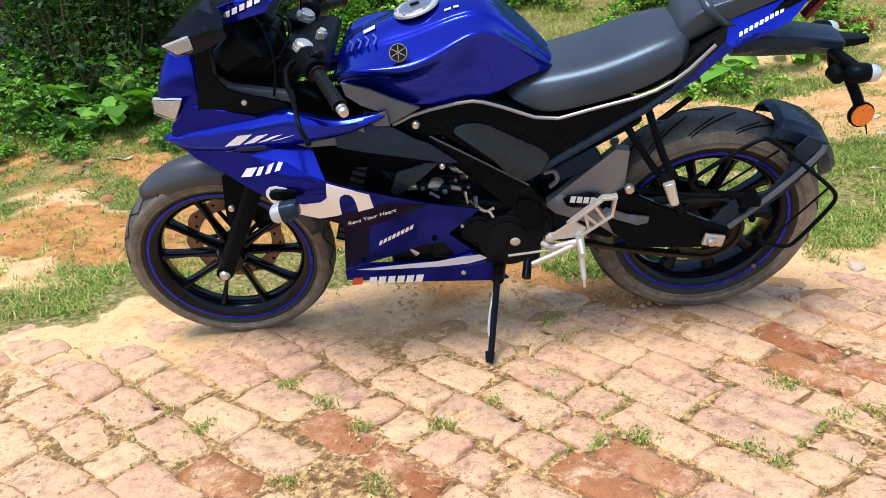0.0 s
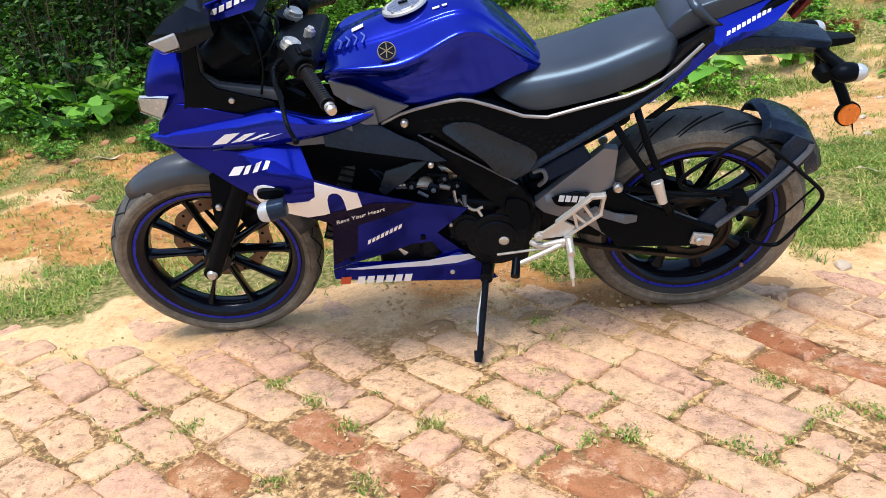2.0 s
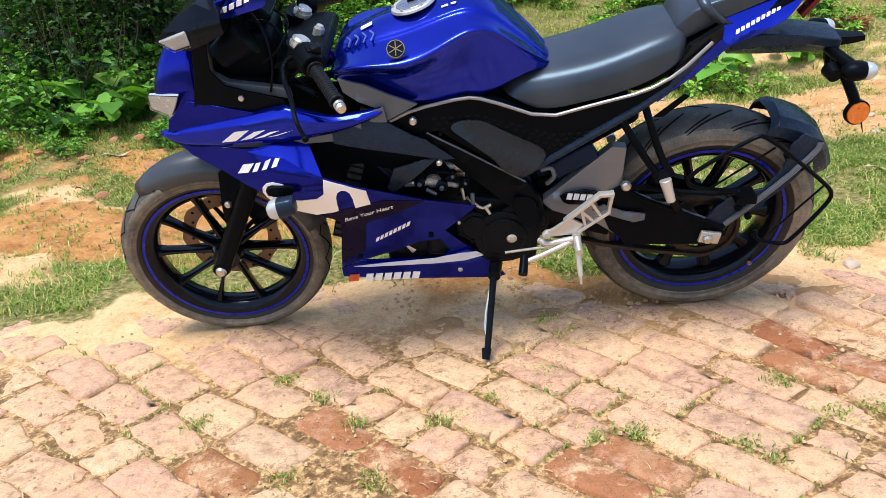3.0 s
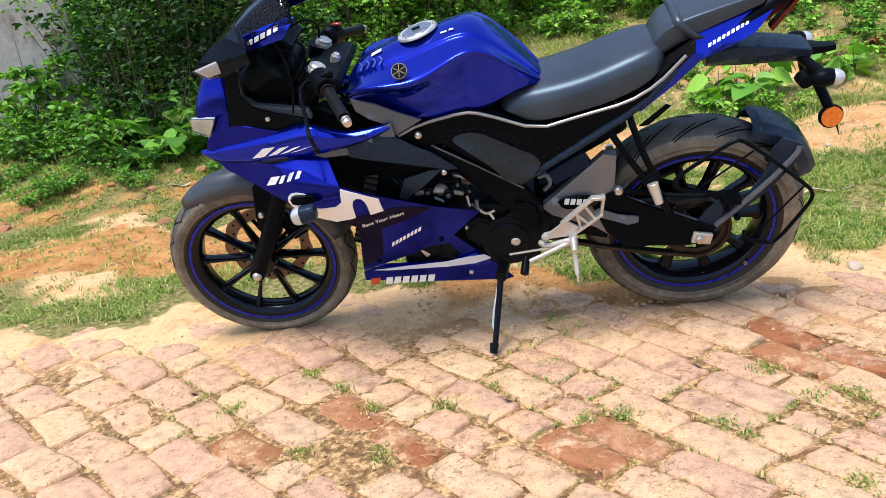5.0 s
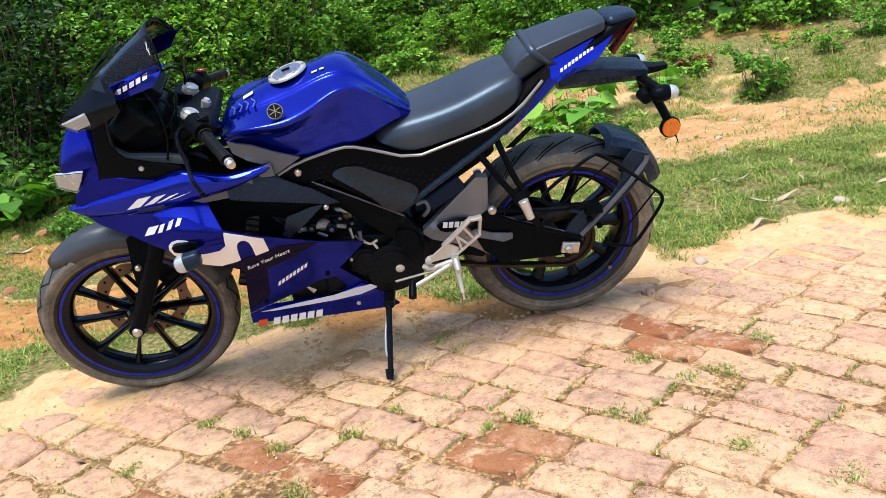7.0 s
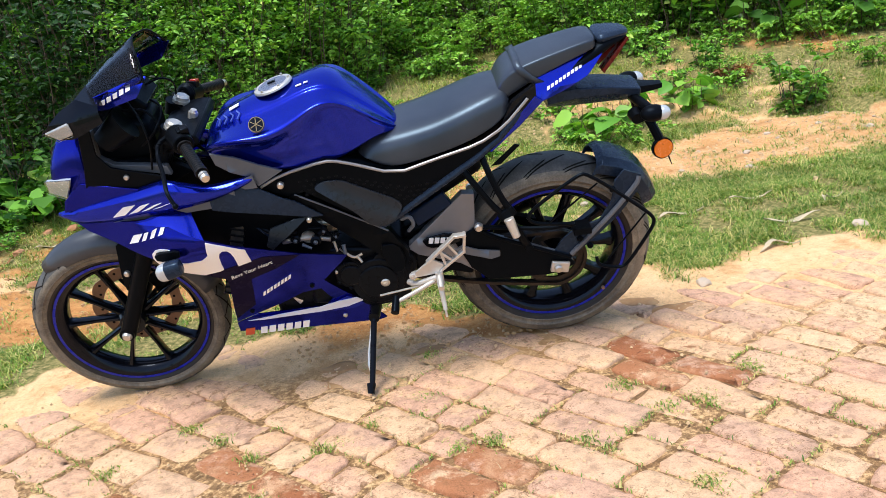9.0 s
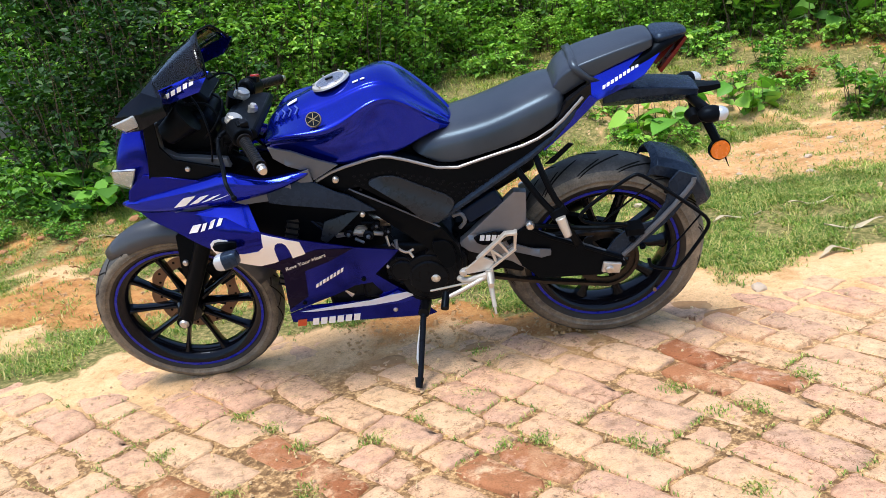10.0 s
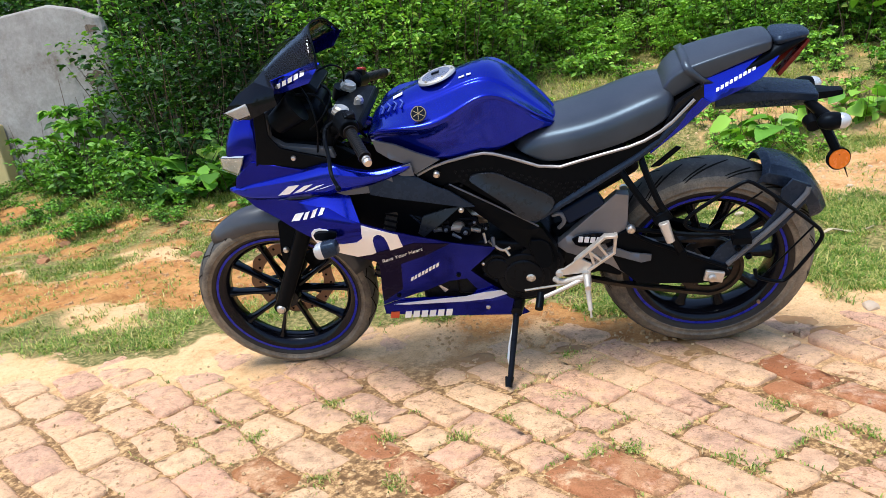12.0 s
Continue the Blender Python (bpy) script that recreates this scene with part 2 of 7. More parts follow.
def brick_material(name, bare):
    """Worn clay pavers under a film of pale dust, pitted, cracked and scuffed; bare ones show their red."""
    m, nt, b = mat_base(name)
    oi = nt.nodes.new("ShaderNodeObjectInfo")
    geo = nt.nodes.new("ShaderNodeNewGeometry")

    def tex(scale, detail, rough):
        n = node(nt, "ShaderNodeTexNoise", Scale=scale, Detail=detail, Roughness=rough)
        nt.links.new(geo.outputs["Position"], n.inputs["Vector"])
        return n.outputs["Fac"]
    mid, fine, grit = tex(13.0, 8.0, 0.72), tex(60.0, 6.0, 0.75), tex(230.0, 4.0, 0.7)
    pick = node(nt, "ShaderNodeMath")
    pick.operation = 'ADD'
    nt.links.new(oi.outputs["Random"], pick.inputs[0])
    nt.links.new(geo.outputs["Random Per Island"], pick.inputs[1])
    frac = node(nt, "ShaderNodeMath")
    frac.operation = 'FRACT'
    nt.links.new(pick.outputs[0], frac.inputs[0])
    own = frac.outputs[0]
    red = ramp(nt, own, [(0.0, (0.287, 0.0869, 0.0296)), (0.5, (0.376, 0.143, 0.0592)), (1.0, (0.307, 0.113, 0.0381))])
    dusty = ramp(nt, own, [(0.0, (0.66, 0.42, 0.245)), (0.2, (0.57, 0.335, 0.225)), (0.4, (0.70, 0.465, 0.275)), (0.6, (0.54, 0.335, 0.225)), (0.8, (0.63, 0.365, 0.24)), (1.0, (0.68, 0.45, 0.265))])
    mottle = ramp(nt, tex(22.0, 5.0, 0.65), [(0.36, grey(0.74)), (0.48, grey(1.0)), (0.6, grey(1.12))])
    dusty = mix(nt, 1.0, dusty, mottle, 'MULTIPLY')
    sand = ramp(nt, fine, [(0.3, (0.6, 0.356, 0.185)), (0.7, (0.81, 0.535, 0.325))])
    lo, hi = (0.36, 0.50) if bare else (0.62, 0.72)
    wear = ramp(nt, mid, [(lo, (0, 0, 0)), (hi, grey(0.9))])
    col = mix(nt, wear, dusty, red)
    drift = ramp(nt, tex(5.0, 7.0, 0.7), [(0.5, (0, 0, 0)), (0.6, grey(0.4 if bare else 0.85))])
    col = mix(nt, drift, col, sand)
    # brown dirt lying in wandering cracks and chipped hollows, in patches
    patch = ramp(nt, tex(3.1, 3.0, 0.5), [(0.42, (0, 0, 0)), (0.56, (1, 1, 1))])
    line = ramp(nt, tex(15.0, 4.0, 0.6), [(0.466, grey(0.0)), (0.476, grey(0.8)), (0.486, grey(0.0))])
    line2 = ramp(nt, tex(31.0, 3.0, 0.6), [(0.36, grey(0.6)), (0.41, grey(0.0))])
    col = mix(nt, mix(nt, 1.0, patch, line, 'MULTIPLY'), col, (0.19, 0.095, 0.04))
    col = mix(nt, mix(nt, 1.0, patch, line2, 'MULTIPLY'), col, (0.24, 0.13, 0.06))
    pits = ramp(nt, fine, [(0.33, grey(0.4)), (0.41, grey(1.0)), (0.60, grey(1.0)), (0.72, grey(1.1))])
    col = mix(nt, 1.0, col, pits, 'MULTIPLY')
    col = mix(nt, 1.0, col, ramp(nt, grit, [(0.3, grey(0.7)), (0.5, grey(1.0)), (0.7, grey(1.1))]), 'MULTIPLY')
    nt.links.new(col, b.inputs["Base Color"])
    b.inputs["Roughness"].default_value = 0.93
    b.inputs["Specular IOR Level"].default_value = 0.25
    k = bump(nt, b, mid, 0.6, 0.012)
    k = bump(nt, b, fine, 0.8, 0.005, k)
    bump(nt, b, grit, 0.5, 0.0012, k)
    return m


GROUND = ground_material()
BRICK = brick_material("dusty_clay_brick", False)
BRICK_BARE = brick_material("bare_red_brick", True)


def concrete_material():
    m, nt, b = mat_base("weathered_concrete")
    n1 = noise_tex(nt, 3.4, 8, 0.7)
    n2 = noise_tex(nt, 30, 5, 0.7)
    col = ramp(nt, n1, [(0.36, (0.14, 0.105, 0.075)), (0.45, (0.25, 0.235, 0.215)), (0.7, (0.38, 0.37, 0.355))])
    col = mix(nt, 0.3, col, ramp(nt, n2, [(0.3, grey(0.2)), (0.7, grey(0.5))]))
    nt.links.new(col, b.inputs["Base Color"])
    b.inputs["Roughness"].default_value = 0.9
    bump(nt, b, n2, 0.4, 0.006)
    return m


CONCRETE = concrete_material()
SPALL = simple("spalled_mortar", (0.13, 0.1, 0.075), 0.95, 0, 0.4, 30, grain=0.6)
YELLOW = simple("faded_yellow_plaster", (0.5, 0.42, 0.2), 0.85, 0, 0.2, 8, grain=0.4, dust=0.25)
PALE_LEAF = simple("dry_pale_leaf", (0.5, 0.41, 0.27), 0.7, 0, 0.2, 40)
STONE = simple("pale_stone", (0.5, 0.4, 0.3), 0.9, 0, 0.3, 30, grain=0.5)


# ---- mesh helpers ----
def finish(name, bm, material, parent=None, label="", smooth=True, sharp=35.0, bevel=0.0, sub=0):
    bmesh.ops.recalc_face_normals(bm, faces=bm.faces[:])
    if smooth:
        lim = radians(sharp)
        for f in bm.faces:
            f.smooth = True
        for e in bm.edges:
            if len(e.link_faces) == 2 and e.calc_face_angle(0) > lim and not sub:
                e.smooth = False
    me = bpy.data.meshes.new(name)
    bm.to_mesh(me)
    bm.free()
    me.materials.append(material)
    ob = new(name, me)
    if parent is not None:
        ob.parent = parent
    if bevel:
        md = ob.modifiers.new("bevel", 'BEVEL')
        md.width, md.segments, md.limit_method, md.angle_limit = bevel, 2, 'ANGLE', radians(40)
    if sub:
        md = ob.modifiers.new("subdivision", 'SUBSURF')
        md.levels = md.render_levels = sub
    if label:
        ob["label"] = label
    return ob


def part(name, bm, material, parent, label="", **kw):
    return finish(name, bm, material, parent, label, **kw)


def chaikin(pts, n=1, closed=True):
    for _ in range(n):
        out = []
        k = len(pts)
        for i in range(k if closed else k - 1):
            a, b = Vector(pts[i]), Vector(pts[(i + 1) % k])
            out += [a.lerp(b, 0.22), a.lerp(b, 0.78)]
        if not closed:
            out = [Vector(pts[0])] + out + [Vector(pts[-1])]
        pts = out
    return [tuple(p) for p in pts]


def add_panel(bm, outline, sfun, thick=0.004, step=0.035, side=1):
    """Curved sheet: an outline in (x, h), laid at the distance sfun(x, h) from the bike's middle plane."""
    tmp = bmesh.new()
    tmp.faces.new([tmp.verts.new((x, 0, h)) for x, h in outline])
    xs = [p[0] for p in outline]
    hs = [p[1] for p in outline]
    for axis, lo, hi in (((1, 0, 0), min(xs), max(xs)), ((0, 0, 1), min(hs), max(hs))):
        n = int((hi - lo) / step)
        for i in range(1, n + 1):
            c = lo + (hi - lo) * i / (n + 1)
            bmesh.ops.bisect_plane(tmp, geom=tmp.verts[:] + tmp.edges[:] + tmp.faces[:], plane_co=Vector(axis) * c, plane_no=axis)
    bmesh.ops.triangulate(tmp, faces=[f for f in tmp.faces if len(f.verts) > 4])
    outer, inner = {}, {}
    for v in tmp.verts:
        s = sfun(v.co.x, v.co.z) if callable(sfun) else sfun
        outer[v] = bm.verts.new((v.co.x, -side * s, v.co.z))
        inner[v] = bm.verts.new((v.co.x, -side * (s - thick), v.co.z))
    for f in tmp.faces:
        vs = [outer[v] for v in f.verts]
        ws = [inner[v] for v in reversed(f.verts)]
        bm.faces.new(vs)
        bm.faces.new(ws)
    for e in tmp.edges:
        if len(e.link_faces) == 1:
            a, b = e.verts
            try:
                bm.faces.new((outer[a], outer[b], inner[b], inner[a]))
            except ValueError:
                pass
    tmp.free()


def panel(name, outline, sfun, material, parent, label="", thick=0.004, side=1, round_=0, step=0.035, bevel=0.0012):
    bm = bmesh.new()
    if round_:
        outline = chaikin(outline, round_)
    add_panel(bm, outline, sfun, thick, step, side)
    return part(name, bm, material, parent, label, bevel=bevel, sharp=28)


def add_box(bm, centre, size, rot=None):
    m = Matrix.Translation(centre) @ (rot.to_4x4() if rot is not None else Matrix.Identity(4)) @ Matrix.Diagonal((*size, 1))
    bmesh.ops.create_cube(bm, size=1.0, matrix=m)


def along(a, b):
    d = Vector(b) - Vector(a)
    return Matrix.Translation((Vector(a) + Vector(b)) / 2) @ d.to_track_quat("Z", "Y").to_matrix().to_4x4(), d.length


def add_rod(bm, a, b, r1, r2=None, seg=14):
    m, length = along(a, b)
    bmesh.ops.create_cone(bm, cap_ends=True, segments=seg, radius1=r1, radius2=r1 if r2 is None else r2, depth=length, matrix=m)


def add_tube(bm, pts, r, seg=8, smooth=2, taper=None):
    """Round bar swept along a smoothed line of points."""
    pts = [Vector(p) for p in (chaikin(pts, smooth, closed=False) if smooth else pts)]
    rings = []
    up = Vector((0.123, 0.97, 0.21))
    for i, p in enumerate(pts):
        d = (pts[min(i + 1, len(pts) - 1)] - pts[max(i - 1, 0)]).normalized()
        a = d.cross(up).normalized()
        b = d.cross(a)
        rr = r if taper is None else r + (taper - r) * i / (len(pts) - 1)
        rings.append([bm.verts.new(p + (a * math.cos(2 * math.pi * k / seg) + b * math.sin(2 * math.pi * k / seg)) * rr) for k in range(seg)])
    for q, w in zip(rings, rings[1:]):
        for k in range(seg):
            bm.faces.new((q[k], q[(k + 1) % seg], w[(k + 1) % seg], w[k]))
    bm.faces.new(rings[0][::-1])
    bm.faces.new(rings[-1])


def add_turned(bm, a, b, profile, seg=18):
    """Turned bar from a to b with a profile of (share of the length, radius)."""
    a, b = Vector(a), Vector(b)
    d = (b - a).normalized()
    p = d.cross(Vector((0.3, 0.2, 0.93))).normalized()
    q = d.cross(p)
    rings = [[bm.verts.new(a.lerp(b, t) + (p * math.cos(2 * math.pi * k / seg) + q * math.sin(2 * math.pi * k / seg)) * r) for k in range(seg)] for t, r in profile]
    for u, w in zip(rings, rings[1:]):
        for k in range(seg):
            bm.faces.new((u[k], u[(k + 1) % seg], w[(k + 1) % seg], w[k]))
    bm.faces.new(rings[0][::-1])
    bm.faces.new(rings[-1])


def add_lathe(bm, profile, centre, seg=96, depth=None):
    """Ring about the bike's cross axis from a closed profile of (radius, y)."""
    n = len(profile)
    rings = []
    for i in range(seg):
        a = 2 * math.pi * i / seg
        ring = []
        for j, (r, y) in enumerate(profile):
            rr = r - (depth(a, j, y) if depth else 0)
            ring.append(bm.verts.new((centre[0] + rr * math.cos(a), centre[1] + y, centre[2] + rr * math.sin(a))))
        rings.append(ring)
    for i in range(seg):
        q, w = rings[i], rings[(i + 1) % seg]
        for j in range(n):
            bm.faces.new((q[j], q[(j + 1) % n], w[(j + 1) % n], w[j]))


def add_pod(bm, stations, y, z, ry, rz):
    """Rounded-square pod along x: stations of (x, share of full size), leaning down towards the front."""
    rings = []
    for x, k in stations:
        ring = []
        for i in range(24):
            ca, sa = math.cos(2 * math.pi * i / 24), math.sin(2 * math.pi * i / 24)
            ring.append(bm.verts.new((x - 0.12 * rz * k * sa, y + ry * k * math.copysign(abs(ca) ** 0.7, ca), z + 0.2 * (x - 0.27) + rz * k * math.copysign(abs(sa) ** 0.7, sa))))
        rings.append(ring)
    for q, w in zip(rings, rings[1:]):
        for i in range(24):
            bm.faces.new((q[i], q[(i + 1) % 24], w[(i + 1) % 24], w[i]))
    bm.faces.new(rings[0])
    bm.faces.new(rings[-1][::-1])
    bmesh.ops.recalc_face_normals(bm, faces=bm.faces[:])


def add_loft(bm, stations, crease=None):
    """Skin through rings; each station is x and a half outline (s, h) from top middle to bottom middle."""
    rings = []
    for x, half in stations:
        ring = [(x, -s, h) for s, h in half] + [(x, s, h) for s, h in reversed(half[1:-1])]
        rings.append([bm.verts.new(p) for p in ring])
    n = len(rings[0])
    for q, w in zip(rings, rings[1:]):
        for k in range(n):
            bm.faces.new((q[k], q[(k + 1) % n], w[(k + 1) % n], w[k]))
    bm.faces.new(rings[0][::-1])
    bm.faces.new(rings[-1])
    if crease:
        lay = bm.edges.layers.float.new("crease_edge")
        for k, amount in crease.items():
            for q, w in zip(rings, rings[1:]):
                for i in {k, (n - k) % n}:
                    e = bm.edges.get((q[i], w[i]))
                    if e:
                        e[lay] = amount


def bolt(parent, x, s, h, r=0.008, side=1, material=None, length=0.008, name="bolt"):
    bm = bmesh.new()
    add_rod(bm, (x, -side * (s - 0.004), h), (x, -side * (s + length * 0.6), h), r, r, 14)
    add_rod(bm, (x, -side * (s + length * 0.6), h), (x, -side * (s + length), h), r, r * 0.7, 14)
    add_rod(bm, (x, -side * (s + length), h), (x, -side * (s + length + 0.0015), h), r * 0.4, r * 0.4, 6)
    return part(name, bm, material or STEEL, parent)


def smoothstep(a, b, v):
    t = min(1.0, max(0.0, (v - a) / (b - a)))
    return t * t * (3 - 2 * t)


# ---- ground ----
def terrain(x, y):
    """Flat paved road, shallow verge, then a bank that climbs towards the thicket."""
    n1 = noise.fractal(Vector((x * 0.9, y * 0.9, 3.1)), 0.9, 2.0, 4)
    n2 = noise.fractal(Vector((x * 5.0, y * 5.0, 7.7)), 0.8, 2.0, 3)
    z = -0.0098 + 0.0035 * n1
    # drifted sand hides the pavers towards the verge
    z += 0.012 * smoothstep(-0.30, 0.14, y + 0.16 * n1 - 0.09 * smoothstep(0.9, 1.7, x)) + 0.0048 * n2
    off = smoothstep(0.15, 0.7, y)
    z += off * (0.02 * n1 + 0.012 * n2)
    foot = 2.6 + 0.5 * math.sin(x * 0.7) + 0.4 * n1
    rise = max(0.0, y - foot)
    z += 0.62 * (1 - math.exp(-rise * 0.42)) * (0.75 + 0.55 * smoothstep(-0.6, 1.0, x)) + 0.05 * n1 * smoothstep(0, 1, rise)
    return z


def band(a, b, v, soft=0.15):
    return smoothstep(a - soft, a + soft, v) * smoothstep(b + soft, b - soft, v)


def soil(x, y):
    """How much turf and how much clay there is at a place."""
    n = noise.fractal(Vector((x * 1.7, y * 1.7, 0.4)), 0.8, 2.0, 5)
    y2 = y + 0.26 * n
    left = smoothstep(1.5, 0.6, x)
    turf_l = max(0.85 * band(0.22, 0.7, y2, 0.12), 0.3 * band(0.6, 1.5, y2), 0.85 * smoothstep(1.3, 1.6, y2) * (1 - 0.75 * band(1.75, 2.6, y2) * smoothstep(-0.2, 0.3, n)))
    turf_r = max(band(0.32, 1.65, y2), 0.3 * band(1.5, 2.8, y2), 0.9 * band(2.75, 3.4, y2), 0.85 * smoothstep(3.2, 3.5, y2))
    turf = left * turf_l + (1 - left) * turf_r
    clay = left * max(band(0.62, 1.4, y2), 0.9 * smoothstep(1.5, 1.9, y2)) + (1 - left) * max(0.42 * band(1.6, 2.85, y2), 0.42 * smoothstep(3.1, 3.5, y2) + 0.3 * smoothstep(3.6, 4.4, x) * smoothstep(3.3, 3.8, y2))
    clay = max(clay, 0.95 * band(-0.02, 0.36, y2) * band(0.5, 1.3, x))
    turf = min(1.0, max(0.0, turf * 1.1 - 0.2 + 0.9 * n * turf))
    turf = max(turf, smoothstep(-3.2, -3.8, y))  # unseen ground past the road, turfed to dim what the bike reflects
    return turf, min(1.0, clay)


def grid_axis(spans):
    out = []
    for a, b, n in spans:
        out += [a + (b - a) * i / n for i in range(n)]
    return out + [spans[-1][1]]


def build_ground():
    xs = grid_axis([(-400, -40, 6), (-40, -8, 12), (-8, -2.5, 50), (-2.5, -0.9, 80), (-0.9, 2.6, 270), (2.6, 4.2, 70), (4.2, 9, 50), (9, 40, 12), (40, 400, 6)])
    ys = grid_axis([(-400, -30, 6), (-30, -4, 10), (-4, -1.6, 16), (-1.6, -1.15, 20), (-1.15, 0.35, 116), (0.35, 1.6, 60), (1.6, 6, 90), (6, 14, 30), (14, 40, 8), (40, 400, 6)])
    verts = [(x, y, terrain(x, y)) for y in ys for x in xs]
    w = len(xs)
    faces = [(j * w + i, j * w + i + 1, (j + 1) * w + i + 1, (j + 1) * w + i) for j in range(len(ys) - 1) for i in range(w - 1)]
    me = bpy.data.meshes.new("ground")
    me.from_pydata(verts, [], faces)
    me.polygons.foreach_set("use_smooth", [True] * len(faces))
    me.materials.append(GROUND)
    layer = me.color_attributes.new("soil", 'FLOAT_COLOR', 'POINT')
    cols = []
    for x, y, z in verts:
        t, c = soil(x, y)
        cols += [t, c, 0.85 * smoothstep(-0.05, -0.35, y + 0.12 * noise.noise(Vector((x * 3, y * 3, 2.2)))) * smoothstep(-3.6, -3.0, y), 1.0]
    layer.data.foreach_set("color", cols)
    ob = new("ground", me)
    tagged(ob, "dry sandy ground with a grassy verge and clay bank", "ground", kind="structure")
    return ob


build_ground()


# ---- the motorcycle, leaning on its side stand ----
LEAN_DEG = 17.15
bike = new("motorcycle")
bike.matrix_world = pose(0, 0, 0, LEAN_DEG)
tagged(bike, "blue and black sport motorcycle leaning on its side stand", "motorcycle")


def fairing_s(x, h):
    b = 0.10 + min(1.0, max(0.0, (h - 0.2) / 0.42)) * 0.11
    k = smoothstep(-0.06, 0.30, x)
    return b * (0.42 + 0.58 * k)


def wheel(name, cx, r_tyre, half, r_rim, rim_half, spokes, groove, spoke_w):
    c = (cx, 0.0, r_tyre)
    rim = bmesh.new()
    rw = rim_half
    add_lathe(rim, [(r_rim, -rw), (r_rim, -rw + 0.006), (r_rim - 0.016, -rw + 0.012), (r_rim - 0.024, -0.02), (r_rim - 0.024, 0.02),
                    (r_rim - 0.016, rw - 0.012), (r_rim, rw - 0.006), (r_rim, rw), (r_rim - 0.012, rw), (r_rim - 0.026, rw - 0.012),
                    (r_rim - 0.036, 0.02), (r_rim - 0.036, -0.02), (r_rim - 0.026, -rw + 0.012), (r_rim - 0.012, -rw)], c, 96)
    wob = part(name, rim, RIM, bike, "gloss black alloy wheel with a blue rim stripe", sharp=50)
    hub = bmesh.new()
    add_lathe(hub, [(0.012, -0.05), (0.038, -0.05), (0.045, -0.03), (0.03, -0.012), (0.03, 0.012), (0.045, 0.03), (0.038, 0.05), (0.012, 0.05)], c, 40)
    part("hub", hub, GLOSS_BLACK, wob)
    for side in (-1, 1):
        st = bmesh.new()
        add_lathe(st, [(r_rim - 0.0005, side * (rw - 0.001)), (r_rim - 0.0005, side * (rw + 0.0012)), (r_rim - 0.0085, side * (rw + 0.0012)), (r_rim - 0.0085, side * (rw - 0.001))], c, 96)
        part("rim_stripe", st, STRIPE, wob, "thin bright blue rim stripe")
    for i in range(spokes):
        a = 2 * math.pi * i / spokes - 0.07
        twist = 0.10 * (1 if i % 2 else -1)
        sp = bmesh.new()
        p0 = Vector((math.cos(a - twist), 0, math.sin(a - twist))) * 0.032
        p1 = Vector((math.cos(a), 0, math.sin(a))) * (r_rim - 0.03)
        d = (p1 - p0).normalized()
        t = Vector((-d.z, 0, d.x))
        ring = []
        for p, w, dep in ((p0, spoke_w * 1.25, 0.022), (p0.lerp(p1, 0.5), spoke_w * 0.82, 0.016), (p0.lerp(p1, 0.85), spoke_w, 0.018), (p1, spoke_w * 1.6, 0.022)):
            q = Vector(c) + p
            ring.append([sp.verts.new(q + t * u * w / 2 + Vector((0, v * dep, 0))) for u, v in ((-1, -0.7), (-0.5, -1), (0.5, -1), (1, -0.7), (1, 0.7), (0.5, 1), (-0.5, 1), (-1, 0.7))])
        for q, w in zip(ring, ring[1:]):
            for k in range(8):
                sp.faces.new((q[k], q[(k + 1) % 8], w[(k + 1) % 8], w[k]))
        sp.faces.new(ring[0][::-1])
        sp.faces.new(ring[-1])
        part("spoke", sp, GLOSS_BLACK, wob)
    # tyre: tread arc with painted grooves, bulged side walls, bead
    prof = []
    n = 44
    wall = r_tyre - r_rim
    for j in range(n + 1):
        u = -1 + 2 * j / n
        prof.append((r_tyre - 0.62 * wall * (1 - math.sqrt(max(0, 1 - (abs(u) ** 2.1) * 0.93))), u * half))
    side_r = prof[-1][0]
    drop = side_r - r_rim
    flank = [(side_r - 0.2 * drop, half * 0.997), (side_r - 0.22 * drop, half * 0.997 + 0.0014), (side_r - 0.28 * drop, half * 0.99 + 0.0014), (side_r - 0.3 * drop, half * 0.985),
             (side_r - 0.55 * drop, half * 0.955), (side_r - 0.57 * drop, half * 0.95 + 0.0014), (side_r - 0.61 * drop, half * 0.945 + 0.0014), (side_r - 0.63 * drop, half * 0.935),
             (r_rim + 0.009, (half + rw) / 2 + 0.001), (r_rim + 0.005, (half + rw) / 2 - 0.003), (r_rim - 0.004, rw - 0.004)]
    prof += flank + [(r, -y) for r, y in reversed(flank)]
    ty = bmesh.new()
    add_lathe(ty, prof, c, 144)
    tob = part("tyre", ty, TYRE, wob, "worn black rubber tyre caked with pale dust", sharp=60)
    tob.data.materials.append(TREAD)
    tob.data.materials.append(BEAD)
    for f in tob.data.polygons:
        if abs(f.center.y) < half * 0.86 and (Vector((f.center.x - c[0], 0, f.center.z - c[2])).length > r_rim + 0.4 * wall):
            f.material_index = 1
        elif Vector((f.center.x - c[0], 0, f.center.z - c[2])).length < side_r - 0.63 * drop:
            f.material_index = 2
    # tread pattern: dark strips on the crown, painting the shade of curved cuts
    vs, fs = [], []
